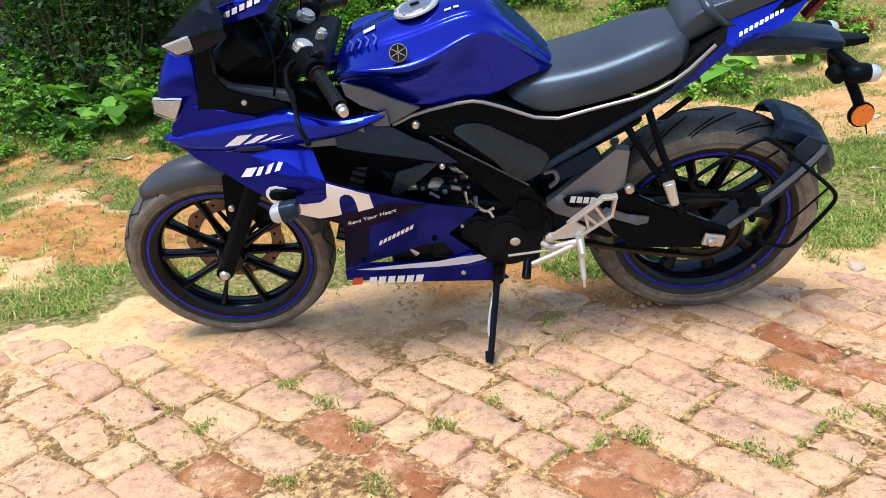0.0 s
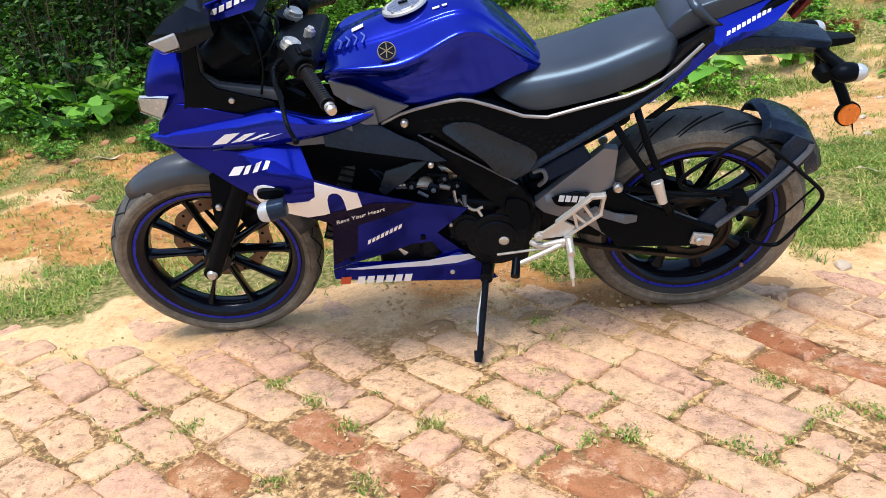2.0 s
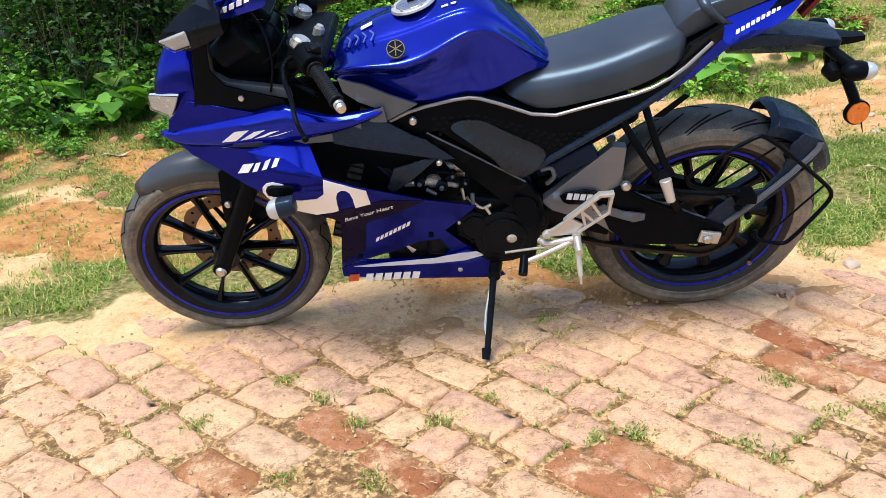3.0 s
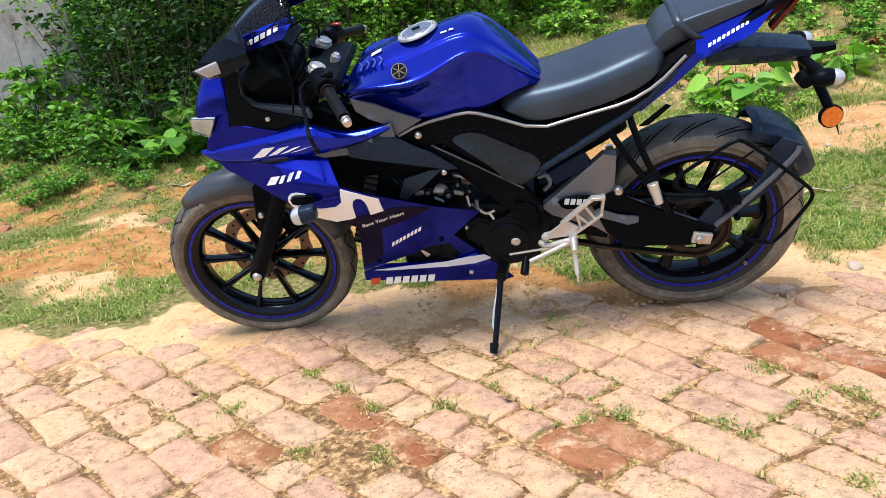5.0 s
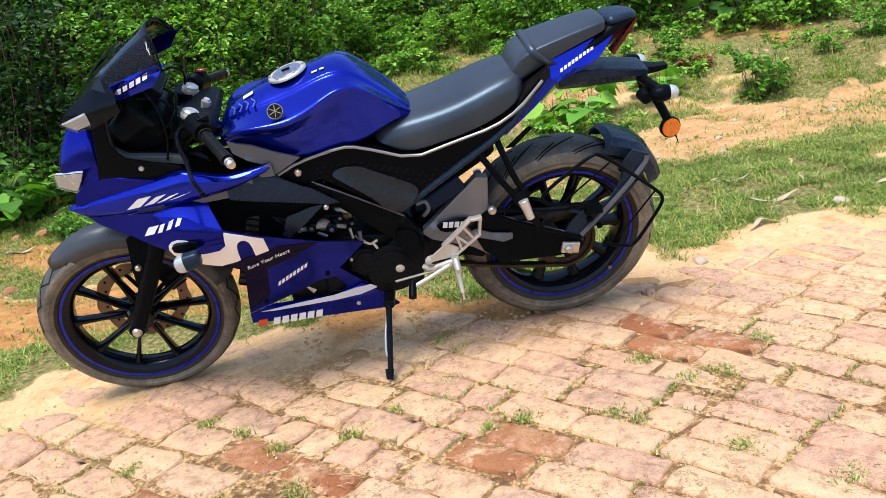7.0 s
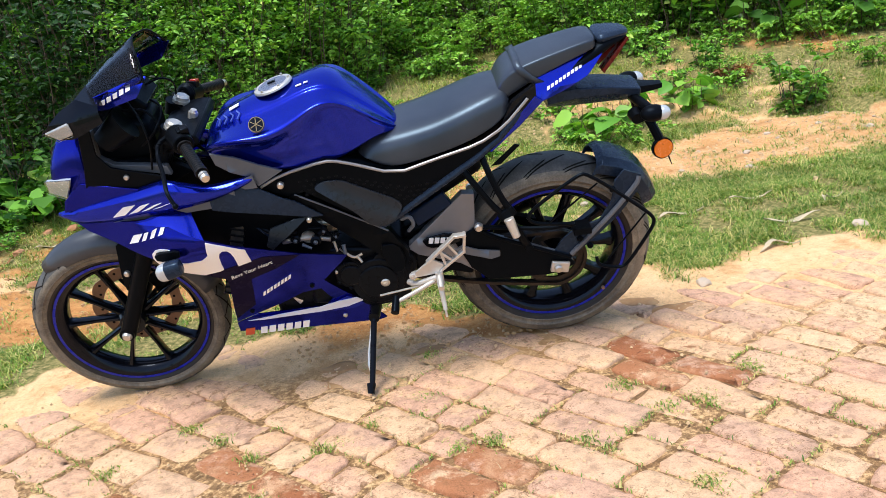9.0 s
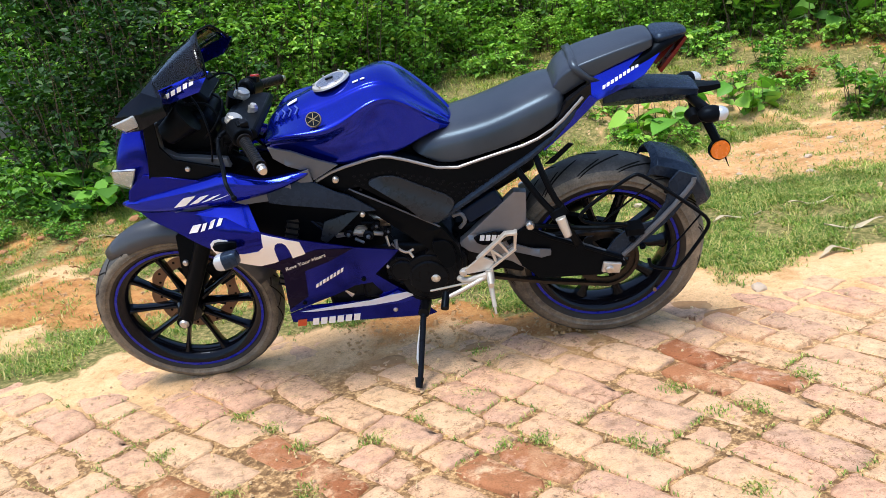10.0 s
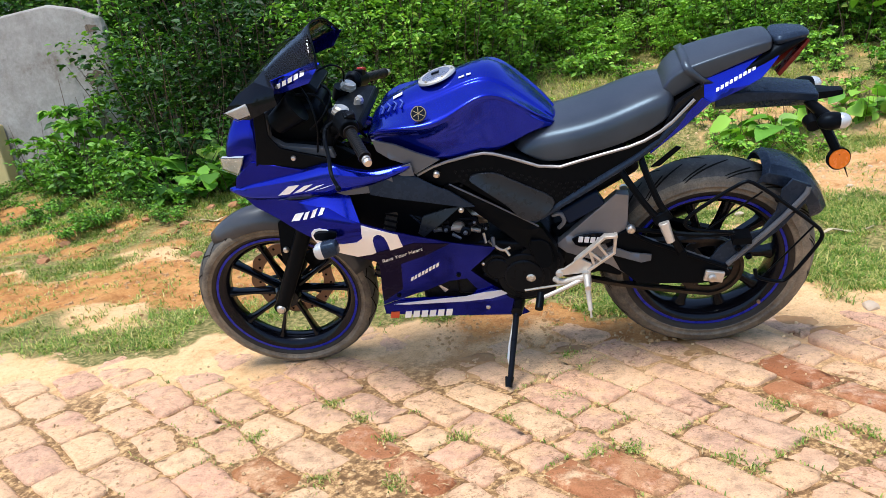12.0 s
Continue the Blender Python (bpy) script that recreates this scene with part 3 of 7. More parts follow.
    for a0, u0, u1, sweep, w in groove:
        for mirror in (1, -1):
            k0 = len(vs)
            for q in range(9):
                u = u0 + (u1 - u0) * q / 8
                r = r_tyre - 0.62 * wall * (1 - math.sqrt(max(0, 1 - (abs(u) ** 2.1) * 0.93))) + 0.0009
                a = a0 + (0.0 if mirror > 0 else 0.5 * groove[1][0] - 0.5 * groove[0][0]) + sweep * (u - u0) / (u1 - u0) * (0.6 + 0.4 * q / 8)
                ww = w * (0.35 + 0.65 * math.sin(math.pi * (q + 0.6) / 9.2)) / r_tyre
                for da in (-ww, ww):
                    vs.append((c[0] + r * math.cos(a + da), mirror * u * half, c[2] + r * math.sin(a + da)))
            fs += [(k0 + 2 * q, k0 + 2 * q + 1, k0 + 2 * q + 3, k0 + 2 * q + 2) for q in range(8)]
    gm = bpy.data.meshes.new("tread_pattern")
    gm.from_pydata(vs, [], fs)
    gm.materials.append(GROOVE_SHADE)
    gob = new("tread_pattern", gm)
    gob.parent = tob
    tagged(gob, kind="stuff")
    return wob


def cuts(n, rows):
    return [(2 * math.pi * (i + ph) / n, u0, u1, sw, w) for ph, u0, u1, sw, w in rows for i in range(n)]


FRONT_CUTS = cuts(20, ((0.0, 0.08, 0.9, 0.34, 0.006), (0.5, 0.34, 0.88, -0.16, 0.005)))
REAR_CUTS = cuts(16, ((0.0, 0.06, 0.92, 0.42, 0.0068), (0.5, 0.35, 0.86, 0.24, 0.0055)))
front_wheel = wheel("front_wheel", 0.0, 0.296, 0.052, 0.232, 0.042, 10, FRONT_CUTS, 0.0145)
rear_wheel = wheel("rear_wheel", 1.325, 0.314, 0.072, 0.229, 0.058, 10, REAR_CUTS, 0.026)

# front brake disc with holes cut as a ring of petals
dm = bmesh.new()
DY = 0.062
add_lathe(dm, [(0.141, DY - 0.002), (0.141, DY + 0.002), (0.104, DY + 0.002), (0.104, DY - 0.002)], (0, 0, 0.296), 72, lambda a, j, y: 0.004 * math.cos(a * 9) if j < 2 else 0.0)
disc = part("brake_disc", dm, DISC, front_wheel, "thin brown-stained front brake disc")
for i in range(24):
    a = 2 * math.pi * i / 24
    rr = 0.115 + 0.014 * (i % 2)
    hb = bmesh.new()
    add_rod(hb, (rr * math.cos(a), DY - 0.003, 0.296 + rr * math.sin(a)), (rr * math.cos(a), DY + 0.003, 0.296 + rr * math.sin(a)), 0.0045, 0.0045, 8)
    part("disc_hole", hb, MATT_BLACK, disc)
for i in range(5):
    a = 2 * math.pi * (i + 0.2) / 5
    cb = bmesh.new()
    add_rod(cb, (0.04 * math.cos(a), DY, 0.296 + 0.04 * math.sin(a)), (0.106 * math.cos(a + 0.3), DY, 0.296 + 0.106 * math.sin(a + 0.3)), 0.008, 0.006, 8)
    part("disc_carrier", cb, ENGINE, disc)

# ---- fork ----
for side in (1, -1):
    fk = bmesh.new()
    sy = -0.088 * side
    add_rod(fk, (-0.004, sy, 0.285), (0.155, sy, 0.585), 0.024, 0.025, 20)
    add_rod(fk, (0.15, sy, 0.575), (0.33, sy * 1.1, 0.91), 0.0205, 0.0205, 20)
    add_rod(fk, (0.0, sy - 0.022 * side, 0.296), (0.0, sy + 0.026 * side, 0.296), 0.022, 0.022, 20)
    add_rod(fk, (0.145, sy, 0.566), (0.158, sy, 0.59), 0.0285, 0.0285, 20)
    leg = part("fork_leg", fk, MATT_BLACK, bike, "black telescopic fork leg")
    bolt(leg, 0.0, 0.100, 0.292, 0.0155, side, STEEL, 0.018, "axle_nut")
    cap = bmesh.new()
    ctop = Vector((0.363, -0.128, 0.955)) if side > 0 else Vector((0.33, 0.112, 0.935))
    cax = Vector((0.43, 0, 0.9))
    add_rod(cap, ctop - cax * 0.03, ctop - cax * 0.009, 0.024, 0.0235, 24)
    add_rod(cap, ctop - cax * 0.009, ctop, 0.0215, 0.0205, 24)
    add_rod(cap, ctop, ctop + cax * 0.004, 0.019, 0.014, 24)
    part("fork_cap", cap, ALU, leg, "bright aluminium fork cap")
    # fender bracket over the leg
    panel("fork_guard", [(0.062, 0.615), (0.135, 0.575), (0.098, 0.47), (0.055, 0.41), (0.038, 0.43), (0.05, 0.52)], lambda x, h: 0.088 - 0.2 * abs(h - 0.5), MATT_BLACK, bike, thick=0.01, side=side, round_=1)
    bolt(leg, 0.072, 0.092, 0.505, 0.0095, side, STEEL, 0.01)

# front mudguard: a curved shell over the tyre
fm = bmesh.new()
rings = []
for i in range(19):
    t = i / 18
    a = radians(127 - 112 * t)
    width = 0.066 - 0.012 * (abs(t - 0.55) * 1.8) ** 2 - 0.02 * max(0, 0.22 - t) * 4
    r = 0.314 + 0.028 * math.sin(math.pi * min(1, t * 1.4)) * 0.6
    ring = []
    for k in range(9):
        u = -1 + k / 4
        rr = r - 0.055 * abs(u) ** 2.6 * (1.0 if 0.12 < t else 0.4 + 5 * t)
        ring.append((math.cos(a) * rr, -u * width, 0.296 + math.sin(a) * rr))
    rings.append([fm.verts.new(p) for p in ring])
for q, w in zip(rings, rings[1:]):
    for k in range(8):
        fm.faces.new((q[k], q[k + 1], w[k + 1], w[k]))
fender = part("front_fender", fm, FENDER, bike, "satin dark grey front mudguard", sharp=60)
sol = fender.modifiers.new("thickness", 'SOLIDIFY')
sol.thickness = 0.004

# caliper on the far leg
cl = bmesh.new()
add_box(cl, (0.1, 0.075, 0.36), (0.06, 0.05, 0.09), Euler((0, radians(-28), 0)).to_matrix())
add_rod(cl, (0.09, 0.05, 0.34), (0.09, 0.1, 0.34), 0.02)
part("brake_caliper", cl, ENGINE, bike, bevel=0.005)

# the steering is turned a little to the left
STEER = Matrix.Translation((-0.088, 0, 0)) @ Matrix.Rotation(radians(4.0), 4, Vector((math.sin(radians(25.5)), 0, math.cos(radians(25.5))))) @ Matrix.Translation((0.088, 0, 0))
for ob in bike.children:
    if ob.name.split(".")[0] in ("front_wheel", "fork_guard", "front_fender", "brake_caliper"):
        ob.matrix_basis = STEER

# ---- fairing ----
BLADE = [  # stations from the nose to the wing tip: upper edge, crease and lower edge as (x, s, h)
    ((-0.036, 0.095, 0.733), (-0.036, 0.098, 0.730), (-0.034, 0.096, 0.725)),
    ((0.028, 0.107, 0.750), (0.032, 0.124, 0.741), (0.02, 0.122, 0.709)),
    ((0.107, 0.125, 0.769), (0.112, 0.145, 0.756), (0.10, 0.145, 0.711)),
    ((0.187, 0.142, 0.788), (0.196, 0.162, 0.771), (0.174, 0.163, 0.719)),
    ((0.247, 0.155, 0.803), (0.258, 0.175, 0.782), (0.235, 0.176, 0.727)),
    ((0.300, 0.166, 0.815), (0.314, 0.186, 0.789), (0.284, 0.187, 0.733)),
    ((0.345, 0.168, 0.800), (0.352, 0.187, 0.780), (0.345, 0.187, 0.739)),
    ((0.404, 0.166, 0.781), (0.407, 0.183, 0.771), (0.407, 0.183, 0.746)),
    ((0.466, 0.158, 0.780), (0.468, 0.172, 0.773), (0.466, 0.173, 0.757)),
    ((0.523, 0.155, 0.784), (0.527, 0.160, 0.783), (0.518, 0.162, 0.773))]
LOWER = [(-0.033, 0.724), (0.037, 0.711), (0.113, 0.710), (0.303, 0.726), (0.336, 0.712), (0.367, 0.651), (0.486, 0.599), (0.605, 0.546), (0.724, 0.509), (0.70, 0.48), (0.638, 0.418), (0.712, 0.32), (0.79, 0.208),
         (0.767, 0.2), (0.546, 0.217), (0.337, 0.243), (0.338, 0.278), (0.343, 0.281), (0.411, 0.306), (0.617, 0.297), (0.645, 0.33), (0.622, 0.385), (0.567, 0.38), (0.5, 0.349), (0.411, 0.310), (0.34, 0.284),
         (0.378, 0.483), (0.333, 0.52), (0.274, 0.555), (0.217, 0.602), (0.115, 0.65), (0.032, 0.676)]


def upper_s(x, h):
    """Distance of the blade's outer face, below its crease, from the middle plane."""
    for (_, c0, b0), (_, c1, b1) in zip(BLADE, BLADE[1:]):
        if x <= b1[0]:
            k = max(0.0, (x - b0[0]) / (b1[0] - b0[0]))
            return c0[1] + (c1[1] - c0[1]) * k
    return BLADE[-1][1][1]


def lower_s(x, h):
    return fairing_s(x, h) + 0.018 * smoothstep(0.72, 0.64, h) * smoothstep(0.45, 0.62, h) - 0.01 * smoothstep(0.36, 0.3, h) * smoothstep(0.2, 0.28, h) - 0.9 * max(0.0, h - (0.712 - 0.34 * (x - 0.19))) * smoothstep(0.17, 0.25, x) * smoothstep(0.52, 0.40, x)


def ribbon(name, stations, material, parent, label, side, thick=0.006, cuts_=4):
    """Folded sheet: two facets along a crease, swept smoothly through its stations."""
    bm = bmesh.new()
    rows = []
    n = len(stations)
    for i in range(n - 1):
        p = [stations[max(0, i - 1)], stations[i], stations[i + 1], stations[min(n - 1, i + 2)]]
        for q in range(cuts_ if i < n - 2 else cuts_ + 1):
            t = q / cuts_
            line = []
            for e in range(3):
                a, b, c, d = (Vector(w[e]) for w in p)
                line.append(0.5 * (2 * b + (c - a) * t + (2 * a - 5 * b + 4 * c - d) * t * t + (3 * b - a - 3 * c + d) * t ** 3))
            top, fold, low = line
            ring = [top, top.lerp(fold, 0.5) + Vector((0, 0.002, 0)), fold, fold.lerp(low, 0.33) + Vector((0, 0.0025, 0)), fold.lerp(low, 0.67) + Vector((0, 0.0025, 0)), low]
            rows.append([bm.verts.new((v.x, -side * v.y, v.z)) for v in ring])
    for q, w in zip(rows, rows[1:]):
        for k in range(5):
            bm.faces.new((q[k], q[k + 1], w[k + 1], w[k]))
    ob = part(name, bm, material, parent, label, sharp=22)
    md = ob.modifiers.new("thickness", 'SOLIDIFY')
    md.thickness, md.offset = thick, 0.0
    return ob


for side in (1, -1):
    up = ribbon("upper_fairing", BLADE, BLUE, bike, "glossy metallic blue upper fairing blade", side)
    lo = panel("lower_fairing", LOWER, lower_s, DEEP, bike, "dark metallic blue lower fairing with white graphics", side=side, step=0.025)
    # top facet of the lower fairing, its light painted as a brighter blue
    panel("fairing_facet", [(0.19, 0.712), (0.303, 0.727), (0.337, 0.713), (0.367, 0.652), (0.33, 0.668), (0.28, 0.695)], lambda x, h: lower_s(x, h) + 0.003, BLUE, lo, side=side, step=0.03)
    panel("belly_strip", [(0.41, 0.297), (0.6, 0.285), (0.69, 0.335), (0.735, 0.285), (0.70, 0.27), (0.6, 0.27)], lambda x, h: lower_s(x, h) + 0.006, BLUE, lo, side=side, thick=0.006, step=0.03)
    panel("belly_stripe", [(0.375, 0.289), (0.48, 0.297), (0.60, 0.302), (0.665, 0.318), (0.715, 0.322), (0.735, 0.302), (0.68, 0.284), (0.6, 0.279), (0.42, 0.283)], lambda x, h: lower_s(x, h) + 0.0085, SKYB, lo, "pale blue painted stripe", thick=0.002, side=side, step=0.03)
    # white sponsor swoosh drawn as a plain ribbon shape
    panel("white_graphic", [(0.367, 0.645), (0.415, 0.625), (0.463, 0.602), (0.465, 0.549), (0.425, 0.537), (0.4255, 0.575), (0.4225, 0.596), (0.415, 0.607), (0.404, 0.609), (0.3935, 0.602), (0.387, 0.586), (0.384, 0.562), (0.382, 0.531), (0.369, 0.526), (0.324, 0.52),
                             (0.256, 0.555), (0.232, 0.572), (0.216, 0.591), (0.210, 0.609), (0.214, 0.626), (0.226, 0.638), (0.243, 0.643), (0.264, 0.64), (0.28, 0.632), (0.292, 0.622), (0.27, 0.624), (0.245, 0.622), (0.235, 0.607), (0.25, 0.592), (0.30, 0.583), (0.34, 0.585), (0.36, 0.60)],
          lambda x, h: lower_s(x, h) + 0.0016, WHITE, lo, "white ribbon-shaped graphic", thick=0.002, side=side, step=0.03, bevel=0)
    # dark lower band below the ribbon
    panel("fairing_band", [(0.324, 0.52), (0.37, 0.528), (0.5, 0.56), (0.6, 0.545), (0.52, 0.5), (0.44, 0.47), (0.42, 0.36), (0.345, 0.30), (0.372, 0.45), (0.376, 0.485)], lambda x, h: lower_s(x, h) + 0.001, BAND, lo, thick=0.002, side=side, step=0.03, bevel=0)
    # slanted bars for the maker's small white prints
    def bars(par, x0, h0, dx, dh, n, length, height, material, slant=0.3, sf=lower_s, lift=0.0025):
        for i in range(n):
            x, h = x0 + dx * i, h0 + dh * i
            g = dh / dx
            panel("print_bar", [(x, h), (x + length, h + g * length), (x + length + slant * height, h + g * length + height), (x + slant * height, h + height)],
                  lambda a, c: sf(a, c) + lift, material, par, thick=0.002, side=side, step=0.2, bevel=0)
    bars(lo, 0.395, 0.222, 0.0262, -0.0005, 6, 0.02, 0.026, WHITE)
    bars(lo, 0.348, 0.224, 0.03, -0.0005, 1, 0.028, 0.026, ORANGE_VINYL)
    bars(lo, 0.452, 0.392, 0.0125, 0.0075, 8, 0.009, 0.016, WHITE)
    bars(lo, 0.155, 0.654, 0.036, 0.009, 1, 0.03, 0.024, WHITE, 0.8)
    bars(lo, 0.196, 0.664, 0.026, 0.008, 3, 0.014, 0.022, WHITE, 0.6)
    # speed-block bars on the upper fairing
    for x0, x1, w in ((0.128, 0.166, 0.03), (0.178, 0.206, 0.024), (0.216, 0.24, 0.018), (0.25, 0.275, 0.012)):
        h0 = 0.726 + 0.16 * (x0 - 0.128)
        panel("speed_block", [(x0, h0), (x1, h0 + 0.006), (x1 + 0.04, h0 + 0.006 + w), (x0 + 0.04, h0 + w)], lambda a, c: upper_s(a, c) + 0.0065, WHITE, up, thick=0.002, side=side, step=0.2, bevel=0)
    # grey strip and black wedges behind the wing
    panel("grey_strip", [(0.125, 0.711), (0.266, 0.727), (0.405, 0.744), (0.47, 0.758), (0.47, 0.735), (0.417, 0.716), (0.289, 0.711)], lambda x, h: 0.158 + 0.06 * min(0.3, max(0.0, x - 0.125)), GREY, bike, "satin grey fairing strip", side=side)
    panel("grey_shoulder", [(0.45, 0.768), (0.526, 0.79), (0.531, 0.75), (0.466, 0.755)], lambda x, h: 0.166, GREY, bike, "satin grey plate behind the blade", side=side)
    panel("side_wedge", [(0.40, 0.742), (0.46, 0.770), (0.530, 0.745), (0.586, 0.706), (0.615, 0.690), (0.681, 0.627), (0.651, 0.630), (0.547, 0.665), (0.446, 0.698), (0.40, 0.712)], lambda x, h: 0.180 - 0.13 * max(0.0, x - 0.45) - 0.35 * max(0.0, h - (0.742 - 0.30 * (x - 0.46))), DARK_GREY, bike, "black plastic fairing infill", side=side, thick=0.006)
    panel("wedge_tail", [(0.637, 0.625), (0.60, 0.624), (0.527, 0.609), (0.506, 0.561), (0.521, 0.547), (0.57, 0.58)], lambda x, h: 0.158 - 0.5 * max(0.0, h - 0.585), KNEE, bike, side=side, thick=0.006)
    bolt(bike, 0.641, 0.155, 0.624, 0.0075, side)
    for bx, bh in ((0.665, 0.243), (0.40, 0.33), (0.60, 0.405)):
        bolt(lo, bx, lower_s(bx, bh) + 0.002, bh, 0.007, side, MATT_BLACK if bx < 0.62 else STEEL, 0.004)
    # inner dark liner that closes the fairing
    panel("fairing_liner", [(0.05, 0.70), (0.30, 0.725), (0.5, 0.72), (0.62, 0.66), (0.70, 0.52), (0.62, 0.43), (0.45, 0.42), (0.34, 0.52), (0.2, 0.60)], lambda x, h: fairing_s(x, h) * 0.62, MATT_BLACK, bike, side=side, thick=0.004)
    panel("front_indicator_stalk", [(0.225, 0.635), (0.295, 0.638), (0.29, 0.61), (0.23, 0.61)], lambda x, h: 0.235, MATT_BLACK, bike, thick=0.05, side=side, round_=1)
    ib = bmesh.new()
    add_pod(ib, [(0.298, 0.45), (0.296, 0.76), (0.291, 0.88), (0.28, 0.94), (0.257, 1.0), (0.256, 0.97), (0.252, 0.9)], -0.262 * side, 0.599, 0.022, 0.0245)
    ind = part("front_indicator", ib, DARK_GREY, bike, "black front indicator with clear lens", sharp=35)
    il = bmesh.new()
    add_pod(il, [(0.2565, 0.96), (0.25, 0.98), (0.241, 0.93), (0.234, 0.8), (0.229, 0.58), (0.227, 0.3)], -0.262 * side, 0.599, 0.022, 0.0245)
    part("lens", il, REFLECT, ind, "silvery clear lens", sharp=35)

# slogan line in small white letters
tx = bpy.data.curves.new("slogan", 'FONT')
tx.body = "Revs Your Heart"
tx.size, tx.shear, tx.extrude = 0.0195, 0.25, 0.0008
tmp_text = new("slogan", tx)
bpy.context.view_layer.update()
tme = bpy.data.meshes.new_from_object(tmp_text.evaluated_get(bpy.context.evaluated_depsgraph_get()))
bpy.data.objects.remove(tmp_text)
for v in tme.vertices:
    u, w, dep = v.co
    x = 0.388 + u * 0.97 - w * 0.1
    h = 0.484 + w + u * 0.33
    v.co = (x, -(lower_s(x, h) + 0.004 + dep), h)
tme.materials.append(WHITE)
slogan = new("slogan_print", tme)
slogan.parent = [o for o in bike.children if o.name.startswith("lower_fairing")][0]

# ---- nose, lamps, screen ----
nb = bmesh.new()
add_loft(nb, [
    (-0.045, [(0.0, 0.83), (0.03, 0.825), (0.045, 0.80), (0.035, 0.785), (0.0, 0.78)]),
    (-0.03, [(0.0, 0.87), (0.06, 0.86), (0.085, 0.81), (0.06, 0.765), (0.0, 0.755)]),
    (0.015, [(0.0, 0.945), (0.07, 0.93), (0.108, 0.82), (0.09, 0.74), (0.0, 0.73)]),
    (0.07, [(0.0, 0.985), (0.08, 0.955), (0.125, 0.82), (0.11, 0.73), (0.0, 0.725)]),
    (0.10, [(0.0, 0.99), (0.085, 0.955), (0.13, 0.82), (0.115, 0.73), (0.0, 0.725)]),
])
nose = part("nose_cowl", nb, DEEP, bike, "dark blue nose cowl between the lamps", sub=2)
for side in (1, -1):
    panel("nose_stripe", [(0.060, 0.820), (0.225, 0.796), (0.30, 0.80), (0.20, 0.775), (0.14, 0.758), (0.028, 0.745), (-0.01, 0.742), (0.002, 0.775)], lambda x, h: 0.118 + 0.2 * max(0, x - 0.03) - 0.25 * max(0.0, h - 0.79), DEEP, nose, side=side, thick=0.005)
    ll = bmesh.new()
    add_panel(ll, [(-0.053, 0.817), (0.047, 0.842), (0.032, 0.816), (0.005, 0.777), (-0.057, 0.780)], lambda x, h: 0.082 + 0.7 * (x + 0.02), 0.012, 0.02, side)
    ln = part("lower_lamp", ll, REFLECT, nose, "silvery lower lamp", bevel=0.002)
    lg = bmesh.new()
    add_panel(lg, [(-0.055, 0.818), (0.050, 0.844), (0.034, 0.816), (0.006, 0.776), (-0.060, 0.779)], lambda x, h: 0.09 + 0.7 * (x + 0.02), 0.004, 0.02, side)
    part("lamp_glass", lg, CLEAR, ln, "clear lamp glass")
    # black cockpit side and its grey inner lip
    panel("cockpit_side", [(0.112, 0.955), (0.15, 0.975), (0.14, 0.90), (0.165, 0.862), (0.30, 0.825), (0.31, 0.79), (0.25, 0.778), (0.085, 0.813), (0.072, 0.80), (0.094, 0.87)], lambda x, h: 0.115 + 0.17 * max(0, x - 0.03), MATT_BLACK, bike, "matt black cockpit side panel", side=side, thick=0.006)
    panel("cockpit_lip", [(0.125, 0.955), (0.145, 0.96), (0.138, 0.885), (0.17, 0.862), (0.31, 0.842), (0.315, 0.815), (0.105, 0.866)], lambda x, h: 0.105 + 0.12 * max(0, x - 0.03), GREY, bike, side=side, thick=0.02)
    panel("cockpit_floor", [(0.12, 0.87), (0.30, 0.845), (0.36, 0.80), (0.3, 0.775), (0.1, 0.81)], lambda x, h: 0.1, MATT_BLACK, bike, side=side, thick=0.02)
    bolt(bike, 0.20, 0.147, 0.832, 0.007, side, STEEL, 0.006)
    # upper lamp pod
    pd = bmesh.new()
    ring_a = [(0.073, 1.012), (0.12, 1.05), (0.165, 1.072), (0.21, 1.045), (0.213, 1.005), (0.14, 0.985), (0.112, 0.988)]
    add_panel(pd, ring_a, lambda x, h: 0.215 - 0.8 * max(0, h - 1.03) - 0.55 * max(0, x - 0.16), 0.10, 0.025, side)
    pod = part("lamp_pod", pd, GLOSS_BLACK, bike, "gloss black lamp pod", bevel=0.014)
    pl = bmesh.new()
    add_panel(pl, [(0.078, 1.012), (0.142, 1.03), (0.145, 0.998), (0.108, 0.989)], lambda x, h: 0.219, 0.02, 0.03, side)
    lens = part("lamp_lens", pl, REFLECT, pod, "silvery clear lamp lens", bevel=0.004)
    pg = bmesh.new()
    add_panel(pg, [(0.076, 1.0125), (0.144, 1.032), (0.147, 0.996), (0.108, 0.987)], lambda x, h: 0.224, 0.003, 0.03, side)
    part("lamp_glass", pg, CLEAR, lens, "clear lamp glass", bevel=0.001)
    # far panel in the deeper blue, its dimness behind the screen painted in
    vis = panel("visor_panel", [(0.165, 1.048), (0.187, 1.012), (0.30, 1.04), (0.338, 1.087), (0.318, 1.09), (0.20, 1.058)], lambda x, h: 0.135 + 0.10 * (x - 0.16) - 0.5 * max(0, h - 1.06), BLUE if side > 0 else DEEP, bike, "blue panel under the windscreen", side=side)
    for i in range(6):
        x = 0.186 + 0.0185 * i
        h = 1.024 + 0.0070 * i
        panel("print_bar", [(x, h), (x + 0.0125, h + 0.0042), (x + 0.016, h + 0.0172), (x + 0.0035, h + 0.013)], lambda a, c: 0.1365 + 0.10 * (a - 0.16) - 0.5 * max(0, c - 1.06), WHITE, vis, thick=0.002, side=side, step=0.2, bevel=0)

